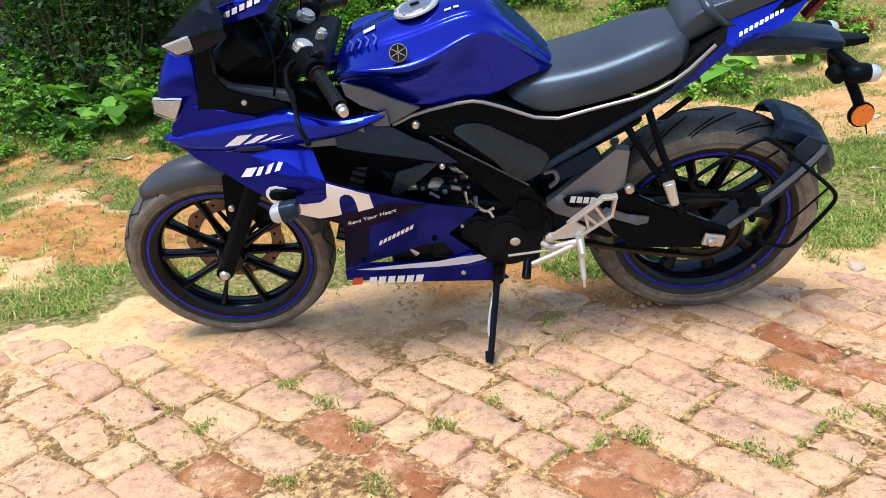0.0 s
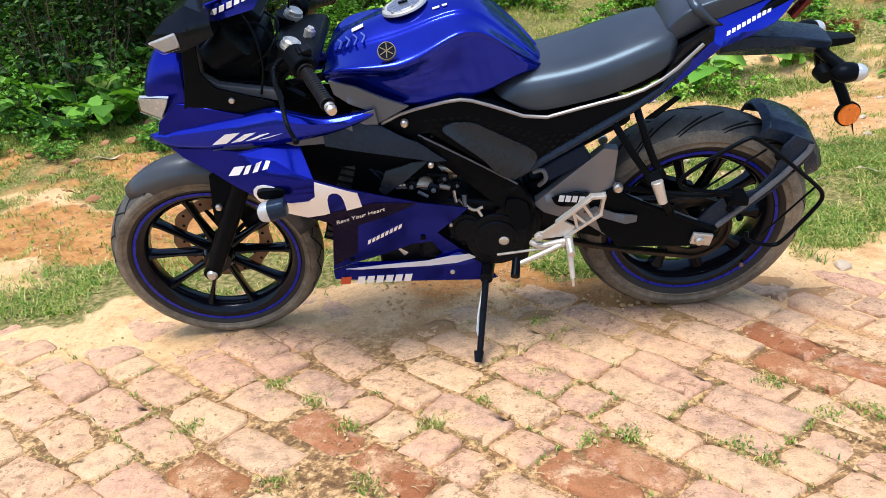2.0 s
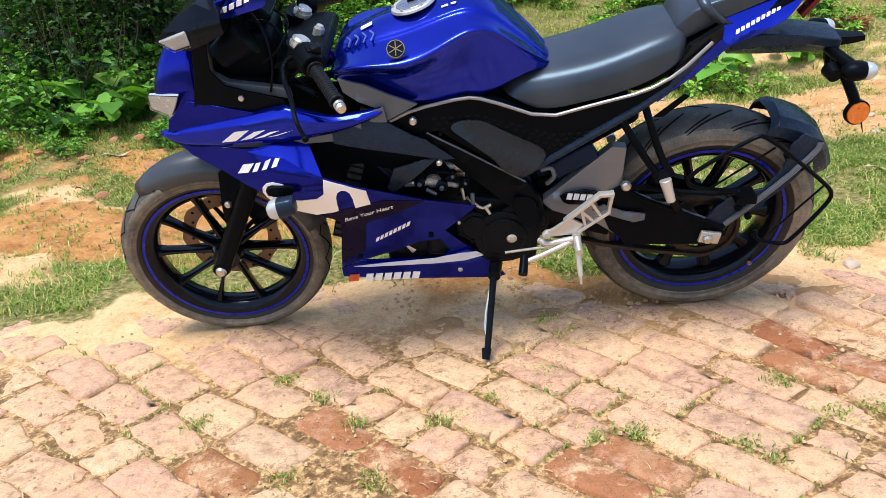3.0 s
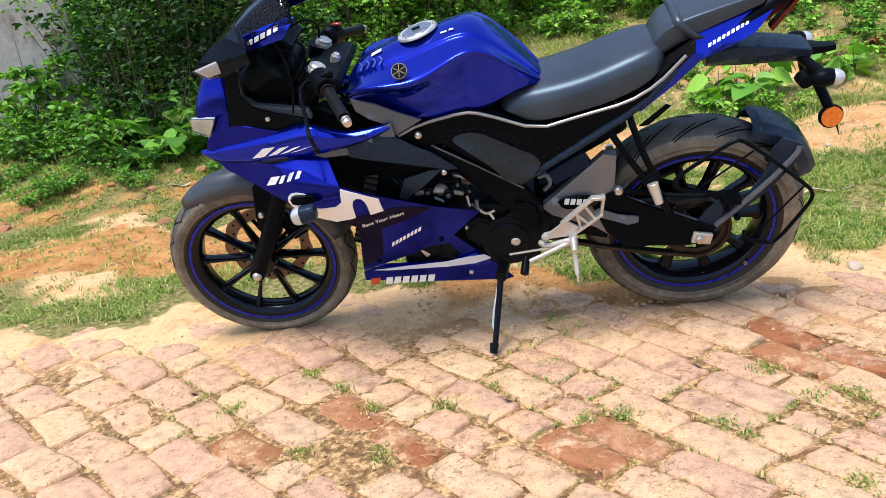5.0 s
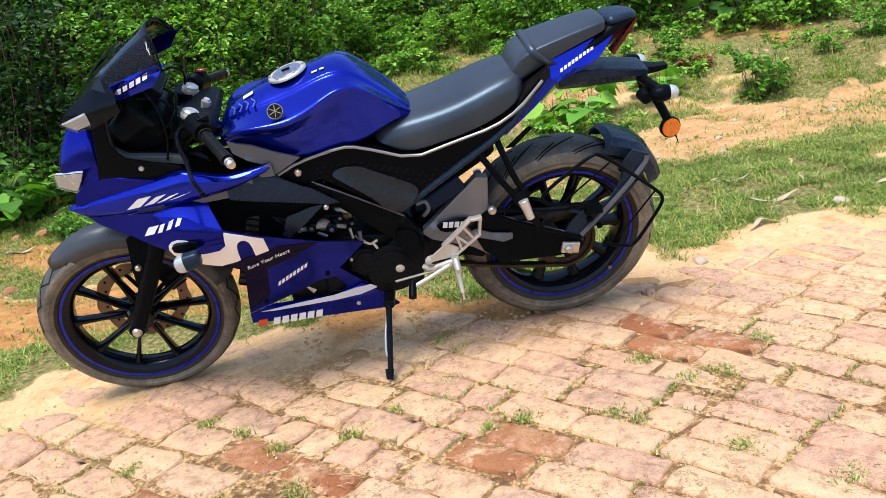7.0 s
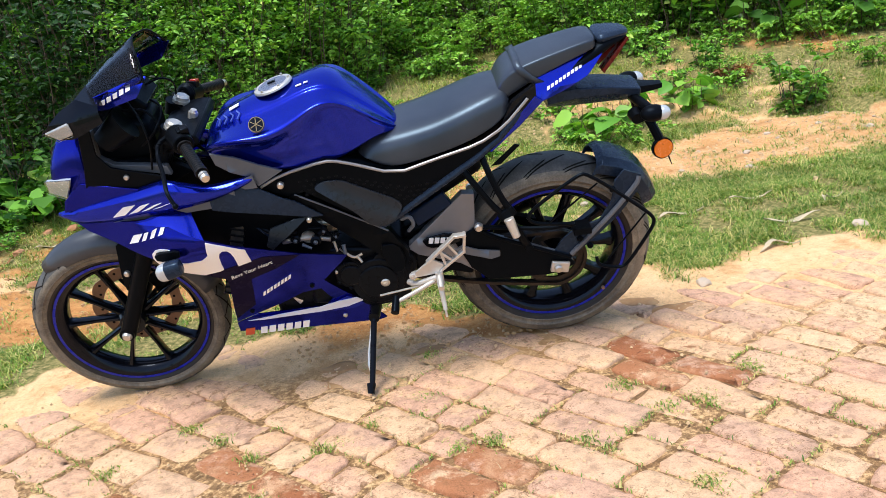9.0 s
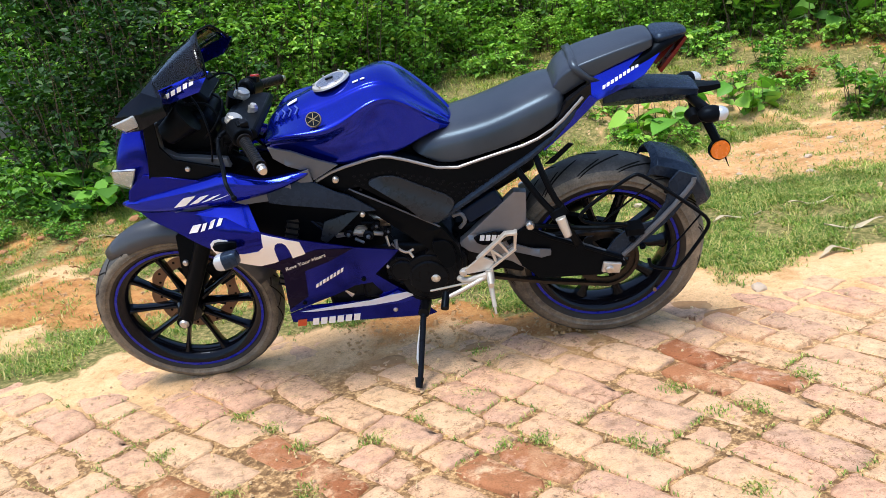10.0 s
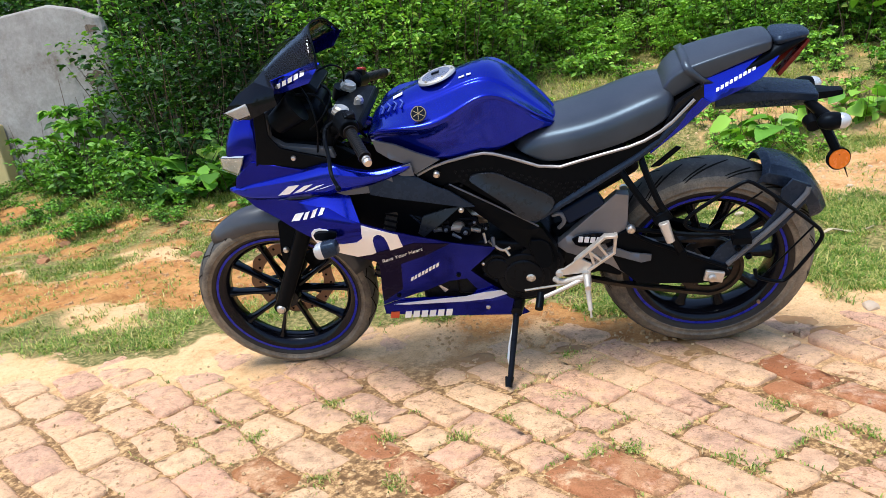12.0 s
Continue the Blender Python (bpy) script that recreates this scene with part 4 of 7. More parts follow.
# smoked double-bubble screen: a middle pane between two ridges, and swept side panes
sc = bmesh.new()
rows_ = []
for i in range(13):
    t = i / 12
    rx, rh, rs = 0.118 + 0.19 * t, 1.032 + 0.114 * t + 0.008 * math.sin(math.pi * t), 0.118 - 0.045 * t
    bx, bh, bs = 0.165 + 0.165 * t, 1.048 + 0.03 * t, 0.136 + 0.012 * t
    half_row = []
    for k in range(7):  # side pane, lower edge to ridge
        u = k / 6
        half_row.append((bx + (rx - bx) * u, bs + (rs - bs) * u + 0.008 * math.sin(math.pi * u) * t, bh + (rh - bh) * u))
    for k in range(1, 7):  # middle pane, ridge to middle
        u = k / 6
        half_row.append((rx - 0.045 * (1 - t * 0.6) * math.sin(0.5 * math.pi * u), rs * (1 - u), rh + 0.006 * math.sin(0.5 * math.pi * u) - 0.03 * (1 - t) * u))
    row = [(x, -s, h) for x, s, h in half_row] + [(x, s, h) for x, s, h in reversed(half_row[:-1])]
    rows_.append([sc.verts.new(p) for p in row])
for q, w in zip(rows_, rows_[1:]):
    for k in range(len(q) - 1):
        sc.faces.new((q[k], q[k + 1], w[k + 1], w[k]))
screen = part("windscreen", sc, SMOKE, bike, "dark smoked curved windscreen", sharp=50)
sm = screen.modifiers.new("thickness", 'SOLIDIFY')
sm.thickness = 0.003
rim_l = bmesh.new()
add_tube(rim_l, [(0.331, -0.148, 1.076), (0.323, -0.112, 1.111), (0.308, -0.074, 1.146), (0.296, -0.03, 1.151), (0.29, 0.0, 1.152), (0.296, 0.03, 1.151), (0.308, 0.074, 1.146), (0.323, 0.112, 1.111), (0.331, 0.148, 1.076)], 0.0028, 6, 2)
part("screen_edge", rim_l, MATT_BLACK, screen)
# instrument block behind the screen
db = bmesh.new()
add_box(db, (0.25, 0, 1.0), (0.05, 0.15, 0.075), Euler((0, radians(-40), 0)).to_matrix())
dash = part("instrument_panel", db, MATT_BLACK, bike, bevel=0.008)
db = bmesh.new()
add_box(db, (0.268, 0, 1.008), (0.012, 0.125, 0.055), Euler((0, radians(-40), 0)).to_matrix())
part("instrument_glass", db, GLOSS_BLACK, dash, bevel=0.002)
hs = bmesh.new()
add_box(hs, (0.20, 0, 0.9), (0.16, 0.16, 0.12))
part("cockpit_core", hs, MATT_BLACK, bike, bevel=0.02)
hl = bmesh.new()
add_rod(hl, (0.17, -0.13, 0.93), (0.24, -0.12, 0.97), 0.03, 0.045, 24)
part("air_duct", hl, MATT_BLACK, bike)
for pts, r in (([(0.24, -0.11, 1.0), (0.30, -0.12, 1.0), (0.33, -0.13, 0.95), (0.31, -0.14, 0.88)], 0.0035), ([(0.25, -0.09, 1.02), (0.29, -0.15, 0.99), (0.30, -0.17, 0.92), (0.27, -0.14, 0.84)], 0.003),
               ([(0.30, -0.06, 1.0), (0.34, -0.10, 0.99), (0.32, -0.16, 0.95), (0.26, -0.12, 0.90)], 0.003), ([(0.26, 0.02, 1.01), (0.31, 0.05, 1.02), (0.33, 0.1, 0.98), (0.3, 0.12, 0.9)], 0.003)):
    hl = bmesh.new()
    add_tube(hl, pts, r, 8, 2)
    part("cable", hl, MATT_BLACK, bike, "black control cable")

# ---- handlebar ----
yk = bmesh.new()
add_panel(yk, chaikin([(0.28, 0.885), (0.30, 0.91), (0.40, 0.918), (0.415, 0.89), (0.39, 0.88)], 1), 0.13, 0.26, 0.05, 1)
yoke = part("top_yoke", yk, MATT_BLACK, bike, "black fork yoke", bevel=0.004)
nut = bmesh.new()
add_rod(nut, (0.372, -0.01, 0.90), (0.384, -0.01, 0.93), 0.014, 0.013, 6)
add_rod(nut, (0.384, -0.01, 0.93), (0.387, -0.01, 0.936), 0.0105, 0.008, 20)
part("stem_nut", nut, ALU, yoke, "bright steering stem nut")
for side in (1, -1):
    inn, out = (Vector((0.362, -0.15, 0.945)), Vector((0.462, -0.352, 0.902))) if side > 0 else (Vector((0.318, 0.14, 0.928)), Vector((0.386, 0.355, 0.868)))
    dx, dh = (0.0, 0.0) if side > 0 else (-0.07, -0.03)
    hb = bmesh.new()
    add_rod(hb, inn, out, 0.0112, 0.0112, 16)
    add_rod(hb, inn + Vector((-0.02, 0.025 * side, -0.04)), inn + Vector((-0.006, 0.025 * side, -0.005)), 0.032, 0.032, 20)
    bar = part("clip_on_bar", hb, MATT_BLACK, bike)
    gp = bmesh.new()
    d = (out - inn).normalized()
    g0, g1 = inn.lerp(out, 0.40), inn.lerp(out, 0.97)
    prof_ = [(0.0, 0.019), (0.04, 0.019), (0.045, 0.0138)]
    for i in range(14):
        t0 = 0.06 + 0.062 * i
        prof_ += [(t0, 0.0138), (t0 + 0.008, 0.0148), (t0 + 0.046, 0.0148), (t0 + 0.054, 0.0138)]
    prof_ += [(0.95, 0.0165), (1.0, 0.016)]
    add_turned(gp, g0, g1, prof_)
    part("grip", gp, simple("grip_rubber", (0.006, 0.006, 0.007), 0.42, 0, 0.3, 60, grain=0.3, dust=0.0, spec=0.16), bar, "ribbed black rubber grip")
    be = bmesh.new()
    add_rod(be, g1, g1 + d * 0.008, 0.009, 0.009, 18)
    add_rod(be, g1 + d * 0.006, g1 + d * 0.014, 0.0115, 0.0115, 18)
    add_rod(be, g1 + d * 0.014, g1 + d * 0.018, 0.0085, 0.0085, 18)
    add_rod(be, g1 + d * 0.018, g1 + d * 0.026, 0.0115, 0.0095, 18)
    part("bar_end", be, STEEL, bar, "silver bar end weight")
    sw = bmesh.new()
    s0, s1 = inn.lerp(out, 0.12), inn.lerp(out, 0.37)
    add_rod(sw, s0, s1, 0.030, 0.027, 18)
    add_rod(sw, s0 - d * 0.012, s0, 0.02, 0.03, 18)
    add_box(sw, s0.lerp(s1, 0.5) + Vector((0.012, 0, 0.022)), (0.03, 0.025, 0.02), d.to_track_quat("Y", "Z").to_matrix())
    swc = part("switch_box", sw, MATT_BLACK, bar, bevel=0.003)
    bt = bmesh.new()
    add_box(bt, s0.lerp(s1, 0.6) + Vector((0.016, 0, 0.03)), (0.022, 0.022, 0.014), d.to_track_quat("Y", "Z").to_matrix())
    part("switch_button", bt, RED if side < 0 else ENGINE, swc, "red stop switch" if side < 0 else "", bevel=0.003)
    lv = bmesh.new()
    add_tube(lv, [s0 + Vector((-0.02, 0, 0.0)), s0 + Vector((-0.045, -0.03 * side, -0.005)), (0.335 + dx, -0.25 * side, 0.915 + dh), (0.36 + dx, -0.32 * side, 0.905 + dh), (0.375 + dx, -0.385 * side, 0.885 + dh), (0.392 + dx, -0.405 * side, 0.86 + dh)], 0.0065, 8, 2, 0.0045)
    bmesh.ops.create_uvsphere(lv, u_segments=12, v_segments=8, radius=0.0075, matrix=Matrix.Translation((0.392 + dx, -0.405 * side, 0.858 + dh)))
    part("lever", lv, MATT_BLACK, bar, "black control lever")
    for i in range(2):
        cb = bmesh.new()
        add_tube(cb, [s0 + Vector((0, 0, -0.02 - 0.01 * i)), s0 + Vector((-0.04, 0.03 * side, -0.06)), (0.30, -0.09 * side, 0.86 - 0.03 * i), (0.36, -0.06 * side, 0.78)], 0.0035, 8, 2)
        part("cable", cb, MATT_BLACK, bar)

# ---- tank ----
tk = bmesh.new()
TANK = [  # x, top, ridge half width, ridge drop, crest s, crest height, low s, bottom
    (0.404, 0.864, 0.04, 0.006, 0.092, 0.853, 0.086, 0.838), (0.417, 0.886, 0.052, 0.009, 0.137, 0.873, 0.120, 0.836), (0.453, 0.913, 0.064, 0.013, 0.162, 0.894, 0.130, 0.828),
    (0.528, 0.943, 0.074, 0.022, 0.177, 0.898, 0.132, 0.797), (0.59, 0.958, 0.078, 0.024, 0.181, 0.893, 0.134, 0.770), (0.65, 0.970, 0.078, 0.016, 0.174, 0.912, 0.135, 0.766),
    (0.705, 0.981, 0.075, 0.010, 0.160, 0.940, 0.134, 0.768), (0.745, 0.983, 0.072, 0.008, 0.148, 0.952, 0.132, 0.774), (0.785, 0.966, 0.066, 0.007, 0.135, 0.943, 0.128, 0.784),
    (0.83, 0.922, 0.058, 0.006, 0.120, 0.905, 0.117, 0.802), (0.878, 0.874, 0.047, 0.006, 0.10, 0.862, 0.10, 0.815), (0.912, 0.836, 0.036, 0.005, 0.074, 0.828, 0.076, 0.808), (0.93, 0.812, 0.02, 0.003, 0.04, 0.808, 0.042, 0.80)]


def tank_top(x, s):
    """Height of the tank's top plate at a place on it."""
    for a, b in zip(TANK, TANK[1:]):
        if a[0] <= x <= b[0]:
            k = (x - a[0]) / (b[0] - a[0])
            top, wide, drop = (a[i] + (b[i] - a[i]) * k for i in (1, 2, 3))
            return top - drop * (abs(s) / wide) ** 2
    return TANK[-1][1]


st = []
for x, top, rw_, dr, cs, ch, ls, bt_ in TANK:
    e = top - dr
    st.append((x, [(0.0, top), (rw_ * 0.6, top - 0.36 * dr), (rw_, e), (rw_ + 0.006, e - 0.007), (rw_ + 0.5 * (cs - rw_), e - 0.007 - 0.36 * (e - ch)), (cs - 0.006, ch + 0.22 * (e - ch)), (cs, ch), (cs - 0.006, ch - 0.012),
                   (ls + 0.3 * (cs - ls), ch - 0.3 * (ch - bt_)), (ls, ch - 0.7 * (ch - bt_)), (ls, bt_ + 0.008), (ls * 0.9, bt_), (0.0, bt_)]))
add_loft(tk, st, {2: 0.9, 3: 0.9, 6: 0.55, 7: 0.55, 10: 0.7})
tank = part("fuel_tank", tk, BLUE, bike, "glossy metallic blue fuel tank", sub=2)
# filler cap
slope = Euler((0, radians(-13), 0)).to_matrix().to_4x4()
cap_m = Matrix.Translation((0.610, 0, 0.966)) @ slope
fc = bmesh.new()
bmesh.ops.create_cone(fc, cap_ends=True, segments=40, radius1=0.056, radius2=0.053, depth=0.008, matrix=cap_m)
fcap = part("filler_cap_ring", fc, ALU, tank, "silver filler cap ring", bevel=0.002)
fc = bmesh.new()
bmesh.ops.create_cone(fc, cap_ends=True, segments=40, radius1=0.043, radius2=0.041, depth=0.011, matrix=cap_m)
part("filler_cap", fc, simple("cap_paint", (0.2, 0.22, 0.3), 0.3, 0.5, 0.2, 40), fcap, "scuffed silver-blue filler cap", bevel=0.002)
for i in range(6):
    a = 2 * math.pi * i / 6
    fc = bmesh.new()
    bmesh.ops.create_cone(fc, cap_ends=True, segments=10, radius1=0.0035, radius2=0.003, depth=0.004, matrix=cap_m @ Matrix.Translation((0.048 * math.cos(a), 0.048 * math.sin(a), 0.007)))
    part("cap_bolt", fc, STEEL, fcap)
fc = bmesh.new()
add_box(fc, cap_m @ Vector((0, 0, 0.009)), (0.022, 0.008, 0.004), slope.to_3x3())
part("cap_lock", fc, ENGINE, fcap)
# round emblem as a plain brass ring on black
em = Matrix.Translation((0.572, -0.154, 0.924)) @ Vector((0.0, -0.78, 0.62)).to_track_quat("Z", "X").to_matrix().to_4x4()
for rad, dep, mt, nm in ((0.021, 0.008, BRASS, "emblem"), (0.0192, 0.0095, GLOSS_BLACK, "emblem_field")):
    fc = bmesh.new()
    bmesh.ops.create_cone(fc, cap_ends=True, segments=36, radius1=rad, radius2=rad * 0.96, depth=dep, matrix=em)
    part(nm, fc, mt, tank, "round brass and black emblem" if nm == "emblem" else "")
for i in range(3):
    fc = bmesh.new()
    m = em @ Matrix.Rotation(math.pi * i / 3, 4, 'Z') @ Matrix.Diagonal((0.033, 0.0017, 0.0105, 1))
    bmesh.ops.create_cube(fc, size=1.0, matrix=m)
    part("emblem_bar", fc, BRASS, tank)
for i in range(4):
    cx_, cy_ = 0.452 + 0.019 * i, -0.05 - 0.004 * i
    pitch_ = math.atan2(tank_top(cx_ + 0.01, cy_) - tank_top(cx_ - 0.01, cy_), 0.02)
    m = Matrix.Translation((cx_, cy_, tank_top(cx_, cy_) + 0.0005)) @ Euler((radians(18), -pitch_, 0)).to_matrix().to_4x4()
    for k in (-1, 1):
        fc = bmesh.new()
        bmesh.ops.create_cube(fc, size=1.0, matrix=m @ Matrix.Translation((0.004, 0.009 * k, 0)) @ Matrix.Rotation(radians(28 * k), 4, 'Z') @ Matrix.Diagonal((0.004, 0.02, 0.004, 1)))
        part("tank_chevron", fc, CHEVRON, tank, "pale blue embossed chevron")
for x_, y_, lx, ly, nm in ((0.497, -0.022, 0.03, 0.014, "tank_sticker"), (0.685, -0.05, 0.016, 0.007, "tank_print"), (0.705, -0.05, 0.012, 0.007, "tank_print")):
    pitch_ = math.atan2(tank_top(x_ + 0.01, y_) - tank_top(x_ - 0.01, y_), 0.02)
    fc = bmesh.new()
    bmesh.ops.create_cube(fc, size=1.0, matrix=Matrix.Translation((x_, y_, tank_top(x_, y_) + 0.001)) @ Euler((radians(8), -pitch_, 0)).to_matrix().to_4x4() @ Matrix.Diagonal((lx, ly, 0.0016, 1)))
    part(nm, fc, WHITE, tank, "small white sticker" if nm == "tank_sticker" else "")
for side in (1, -1):
    panel("tank_side_panel", [(0.43, 0.862), (0.437, 0.828), (0.47, 0.80), (0.523, 0.775), (0.531, 0.748), (0.605, 0.785), (0.545, 0.812), (0.49, 0.842)], lambda x, h: 0.15 + 0.03 * (x - 0.43), GREY, bike, "satin grey panel below the tank", side=side, thick=0.008)
    # black side cover with a silver line along the seat
    cov = panel("side_cover", [(0.527, 0.738), (0.594, 0.768), (0.72, 0.794), (0.76, 0.782), (0.90, 0.717), (1.014, 0.74), (1.133, 0.76), (1.20, 0.795), (1.17, 0.745), (0.86, 0.575), (0.83, 0.56), (0.74, 0.63), (0.646, 0.705), (0.598, 0.698)],
                lambda x, h: 0.142 - 0.03 * max(0, x - 0.9), MATT_BLACK, bike, "black side cover with honeycomb texture", side=side, thick=0.008)
    sv = bmesh.new()
    add_tube(sv, [(0.535, -0.145 * side, 0.741), (0.594, -0.146 * side, 0.768), (0.716, -0.147 * side, 0.79), (0.761, -0.147 * side, 0.781), (0.90, -0.145 * side, 0.718), (1.014, -0.142 * side, 0.742), (1.133, -0.137 * side, 0.763), (1.206, -0.133 * side, 0.8), (1.276, -0.128 * side, 0.868)], 0.0042, 8, 1)
    part("silver_line", sv, SILVER_LINE, cov, "silver trim line")
    panel("knee_panel", [(0.668, 0.722), (0.715, 0.730), (0.755, 0.724), (0.80, 0.694), (0.92, 0.622), (0.846, 0.568), (0.80, 0.588), (0.775, 0.628), (0.711, 0.686)],
          lambda x, h: max(0.148, 0.168 - 0.55 * max(0.0, h - (0.690 - 0.58 * (x - 0.70)))), KNEE, cov, "dark grey moulded knee panel", side=side, thick=0.014, round_=2, step=0.018)
    bm_ = bmesh.new()
    add_tube(bm_, [(0.835, -0.135 * side, 0.556), (0.98, -0.14 * side, 0.642), (1.165, -0.13 * side, 0.745), (1.26, -0.11 * side, 0.83)], 0.011, 10, 1)
    part("subframe_rail", bm_, DARK_GREY, bike, "dark grey seat frame rail")
    bolt(cov, 0.59, 0.154, 0.743, 0.0095, side, STEEL, 0.01)
    # honeycomb dimples of the side cover
    for i in range(26):
        for k in range(4):
            x, h = 0.64 + 0.02 * i + 0.01 * (k % 2), 0.738 - 0.0145 * k - (0.0 if i < 5 else 0.0075 * (i - 5) if i < 14 else 0.0675)
            if h < 0.59 + 0.55 * max(0, x - 0.90) or x > 1.1:
                continue
            db = bmesh.new()
            add_rod(db, (x, -side * 0.1405, h), (x, -side * 0.1428, h), 0.0055, 0.0045, 6)
            part("dimple", db, ENGINE, cov)

# ---- seats and tail ----
se = bmesh.new()
SEATST = [(0.795, 0.792, 0.10, 0.772), (0.85, 0.808, 0.122, 0.742), (0.90, 0.817, 0.132, 0.722), (1.0, 0.832, 0.138, 0.744), (1.08, 0.856, 0.138, 0.76), (1.15, 0.878, 0.13, 0.782), (1.20, 0.888, 0.12, 0.805), (1.24, 0.885, 0.10, 0.835)]
add_loft(se, [(x, [(0.0, t), (w * 0.5, t), (w * 0.82, t - 0.01), (w * 0.97, t - 0.035), (w * 1.0, b + 0.008), (w * 0.97, b), (0.0, b)]) for x, t, w, b in SEATST], {4: 0.6, 2: 0.2})
part("rider_seat", se, SEAT, bike, "black vinyl rider seat", sub=2)
ps = bmesh.new()
PILL = [(1.198, 0.868, 0.06, 0.850), (1.209, 0.898, 0.078, 0.846), (1.24, 0.934, 0.086, 0.862), (1.30, 0.951, 0.086, 0.895), (1.38, 0.967, 0.078, 0.922), (1.455, 0.979, 0.068, 0.943), (1.482, 0.979, 0.062, 0.951)]
add_loft(ps, [(x, [(0.0, t), (w * 0.75, t), (w * 0.96, t - 0.006), (w, t - 0.02), (w * 1.0, b + 0.006), (w * 0.94, b), (0.0, b)]) for x, t, w, b in PILL], {2: 0.6, 4: 0.7})
pil = part("pillion_seat", ps, SEAT, bike, "black vinyl pillion seat with a grab strap", sub=2)
sp = bmesh.new()
prev = None
for x, y, h in ((1.318, -0.0855, 0.888), (1.292, -0.0875, 0.905), (1.270, -0.086, 0.928), (1.262, -0.079, 0.9395), (1.262, -0.04, 0.9445), (1.262, 0.04, 0.9445), (1.262, 0.079, 0.9395), (1.270, 0.086, 0.928), (1.292, 0.0875, 0.905), (1.318, 0.0855, 0.888)):
    pair = [sp.verts.new((x + k, y * 1.02, h + 0.35 * k)) for k in (-0.010, 0.010)]
    if prev:
        sp.faces.new((prev[0], prev[1], pair[1], pair[0]))
    prev = pair
strap = part("strap", sp, SEAT, pil, "black grab strap")
sm_ = strap.modifiers.new("thickness", 'SOLIDIFY')
sm_.thickness = 0.005
sm_.offset = 0.0
tl = bmesh.new()
TAIL = [(1.10, 0.745, 0.085, 0.70), (1.20, 0.845, 0.10, 0.755), (1.28, 0.885, 0.10, 0.81), (1.36, 0.905, 0.095, 0.85), (1.44, 0.94, 0.08, 0.88), (1.51, 0.978, 0.062, 0.93), (1.575, 0.975, 0.035, 0.955)]
add_loft(tl, [(x, [(0.0, t), (w * 0.8, t - 0.004), (w, t - 0.025), (w * 0.85, b + 0.01), (w * 0.5, b), (0.0, b)]) for x, t, w, b in TAIL])
tail = part("tail_cowl", tl, MATT_BLACK, bike, "black tail cowl with blue side panels", sub=2)


def tail_s(x, h):
    return 0.112 - 0.2 * max(0.0, x - 1.33) - 0.8 * max(0.0, h - (0.862 + 0.3 * max(0.0, x - 1.33)))


for side in (1, -1):
    tp = panel("tail_panel", [(1.304, 0.911), (1.36, 0.922), (1.43, 0.936), (1.512, 0.966), (1.490, 0.930), (1.444, 0.888), (1.39, 0.866), (1.318, 0.846), (1.296, 0.868)], tail_s, BLUE, bike, "metallic blue tail panel", side=side, thick=0.012)
    panel("tail_blade", [(1.296, 0.868), (1.318, 0.852), (1.25, 0.79), (1.165, 0.724), (1.16, 0.735), (1.24, 0.81)], lambda x, h: 0.122, BLUE, bike, "blue blade under the tail", side=side, thick=0.01)
    panel("tail_infill", [(1.20, 0.80), (1.235, 0.86), (1.30, 0.90), (1.30, 0.865), (1.24, 0.81), (1.17, 0.74)], lambda x, h: 0.12, GLOSS_BLACK, bike, side=side, thick=0.02)
    for i in range(9):
        x = 1.332 + 0.0115 * i
        panel("print_bar", [(x, 0.872 + 0.0045 * i), (x + 0.0075, 0.8745 + 0.0045 * i), (x + 0.0093, 0.8815 + 0.0045 * i), (x + 0.0018, 0.8795 + 0.0045 * i)], lambda a, c: tail_s(a, c) + 0.0022, WHITE, tp, thick=0.0025, side=side, step=0.2, bevel=0)
    panel("tail_light", [(1.492, 0.880), (1.532, 0.922), (1.567, 0.957), (1.572, 0.95), (1.541, 0.912), (1.50, 0.870)], lambda x, h: 0.05 - 0.25 * (x - 1.49), TAIL_RED, bike, "dark red wraparound tail light", side=side, thick=0.03)
tc_ = bmesh.new()
add_loft(tc_, [(1.474, [(0, 0.980), (0.05, 0.979), (0.060, 0.970), (0.058, 0.950), (0, 0.945)]), (1.51, [(0, 0.981), (0.045, 0.979), (0.054, 0.970), (0.05, 0.952), (0, 0.948)]), (1.55, [(0, 0.980), (0.034, 0.978), (0.040, 0.970), (0.036, 0.957), (0, 0.953)]), (1.576, [(0, 0.974), (0.022, 0.972), (0.027, 0.967), (0.024, 0.960), (0, 0.957)])], {1: 0.8, 2: 0.8})
part("tail_cap", tc_, DARK_GREY, bike, "black plastic tail end cap", sub=2)
# number plate carrier: a long wedge arm with a short end bracket
pa = bmesh.new()
add_loft(pa, [(1.34, [(0, 0.84), (0.05, 0.838), (0.058, 0.81), (0.03, 0.79), (0, 0.79)]), (1.42, [(0, 0.845), (0.055, 0.842), (0.058, 0.815), (0.02, 0.778), (0, 0.778)]), (1.52, [(0, 0.832), (0.052, 0.828), (0.05, 0.808), (0.018, 0.773), (0, 0.773)]), (1.60, [(0, 0.818), (0.05, 0.812), (0.046, 0.79), (0.02, 0.768), (0, 0.768)])])
arm = part("plate_arm", pa, DARK_GREY, bike, "black plastic number plate carrier", bevel=0.003)
pe = bmesh.new()
add_loft(pe, [(1.59, [(0, 0.811), (0.03, 0.809), (0.032, 0.788), (0, 0.786)]), (1.64, [(0, 0.803), (0.018, 0.802), (0.02, 0.786), (0, 0.784)]), (1.67, [(0, 0.80), (0.012, 0.80), (0.014, 0.788), (0, 0.786)])])
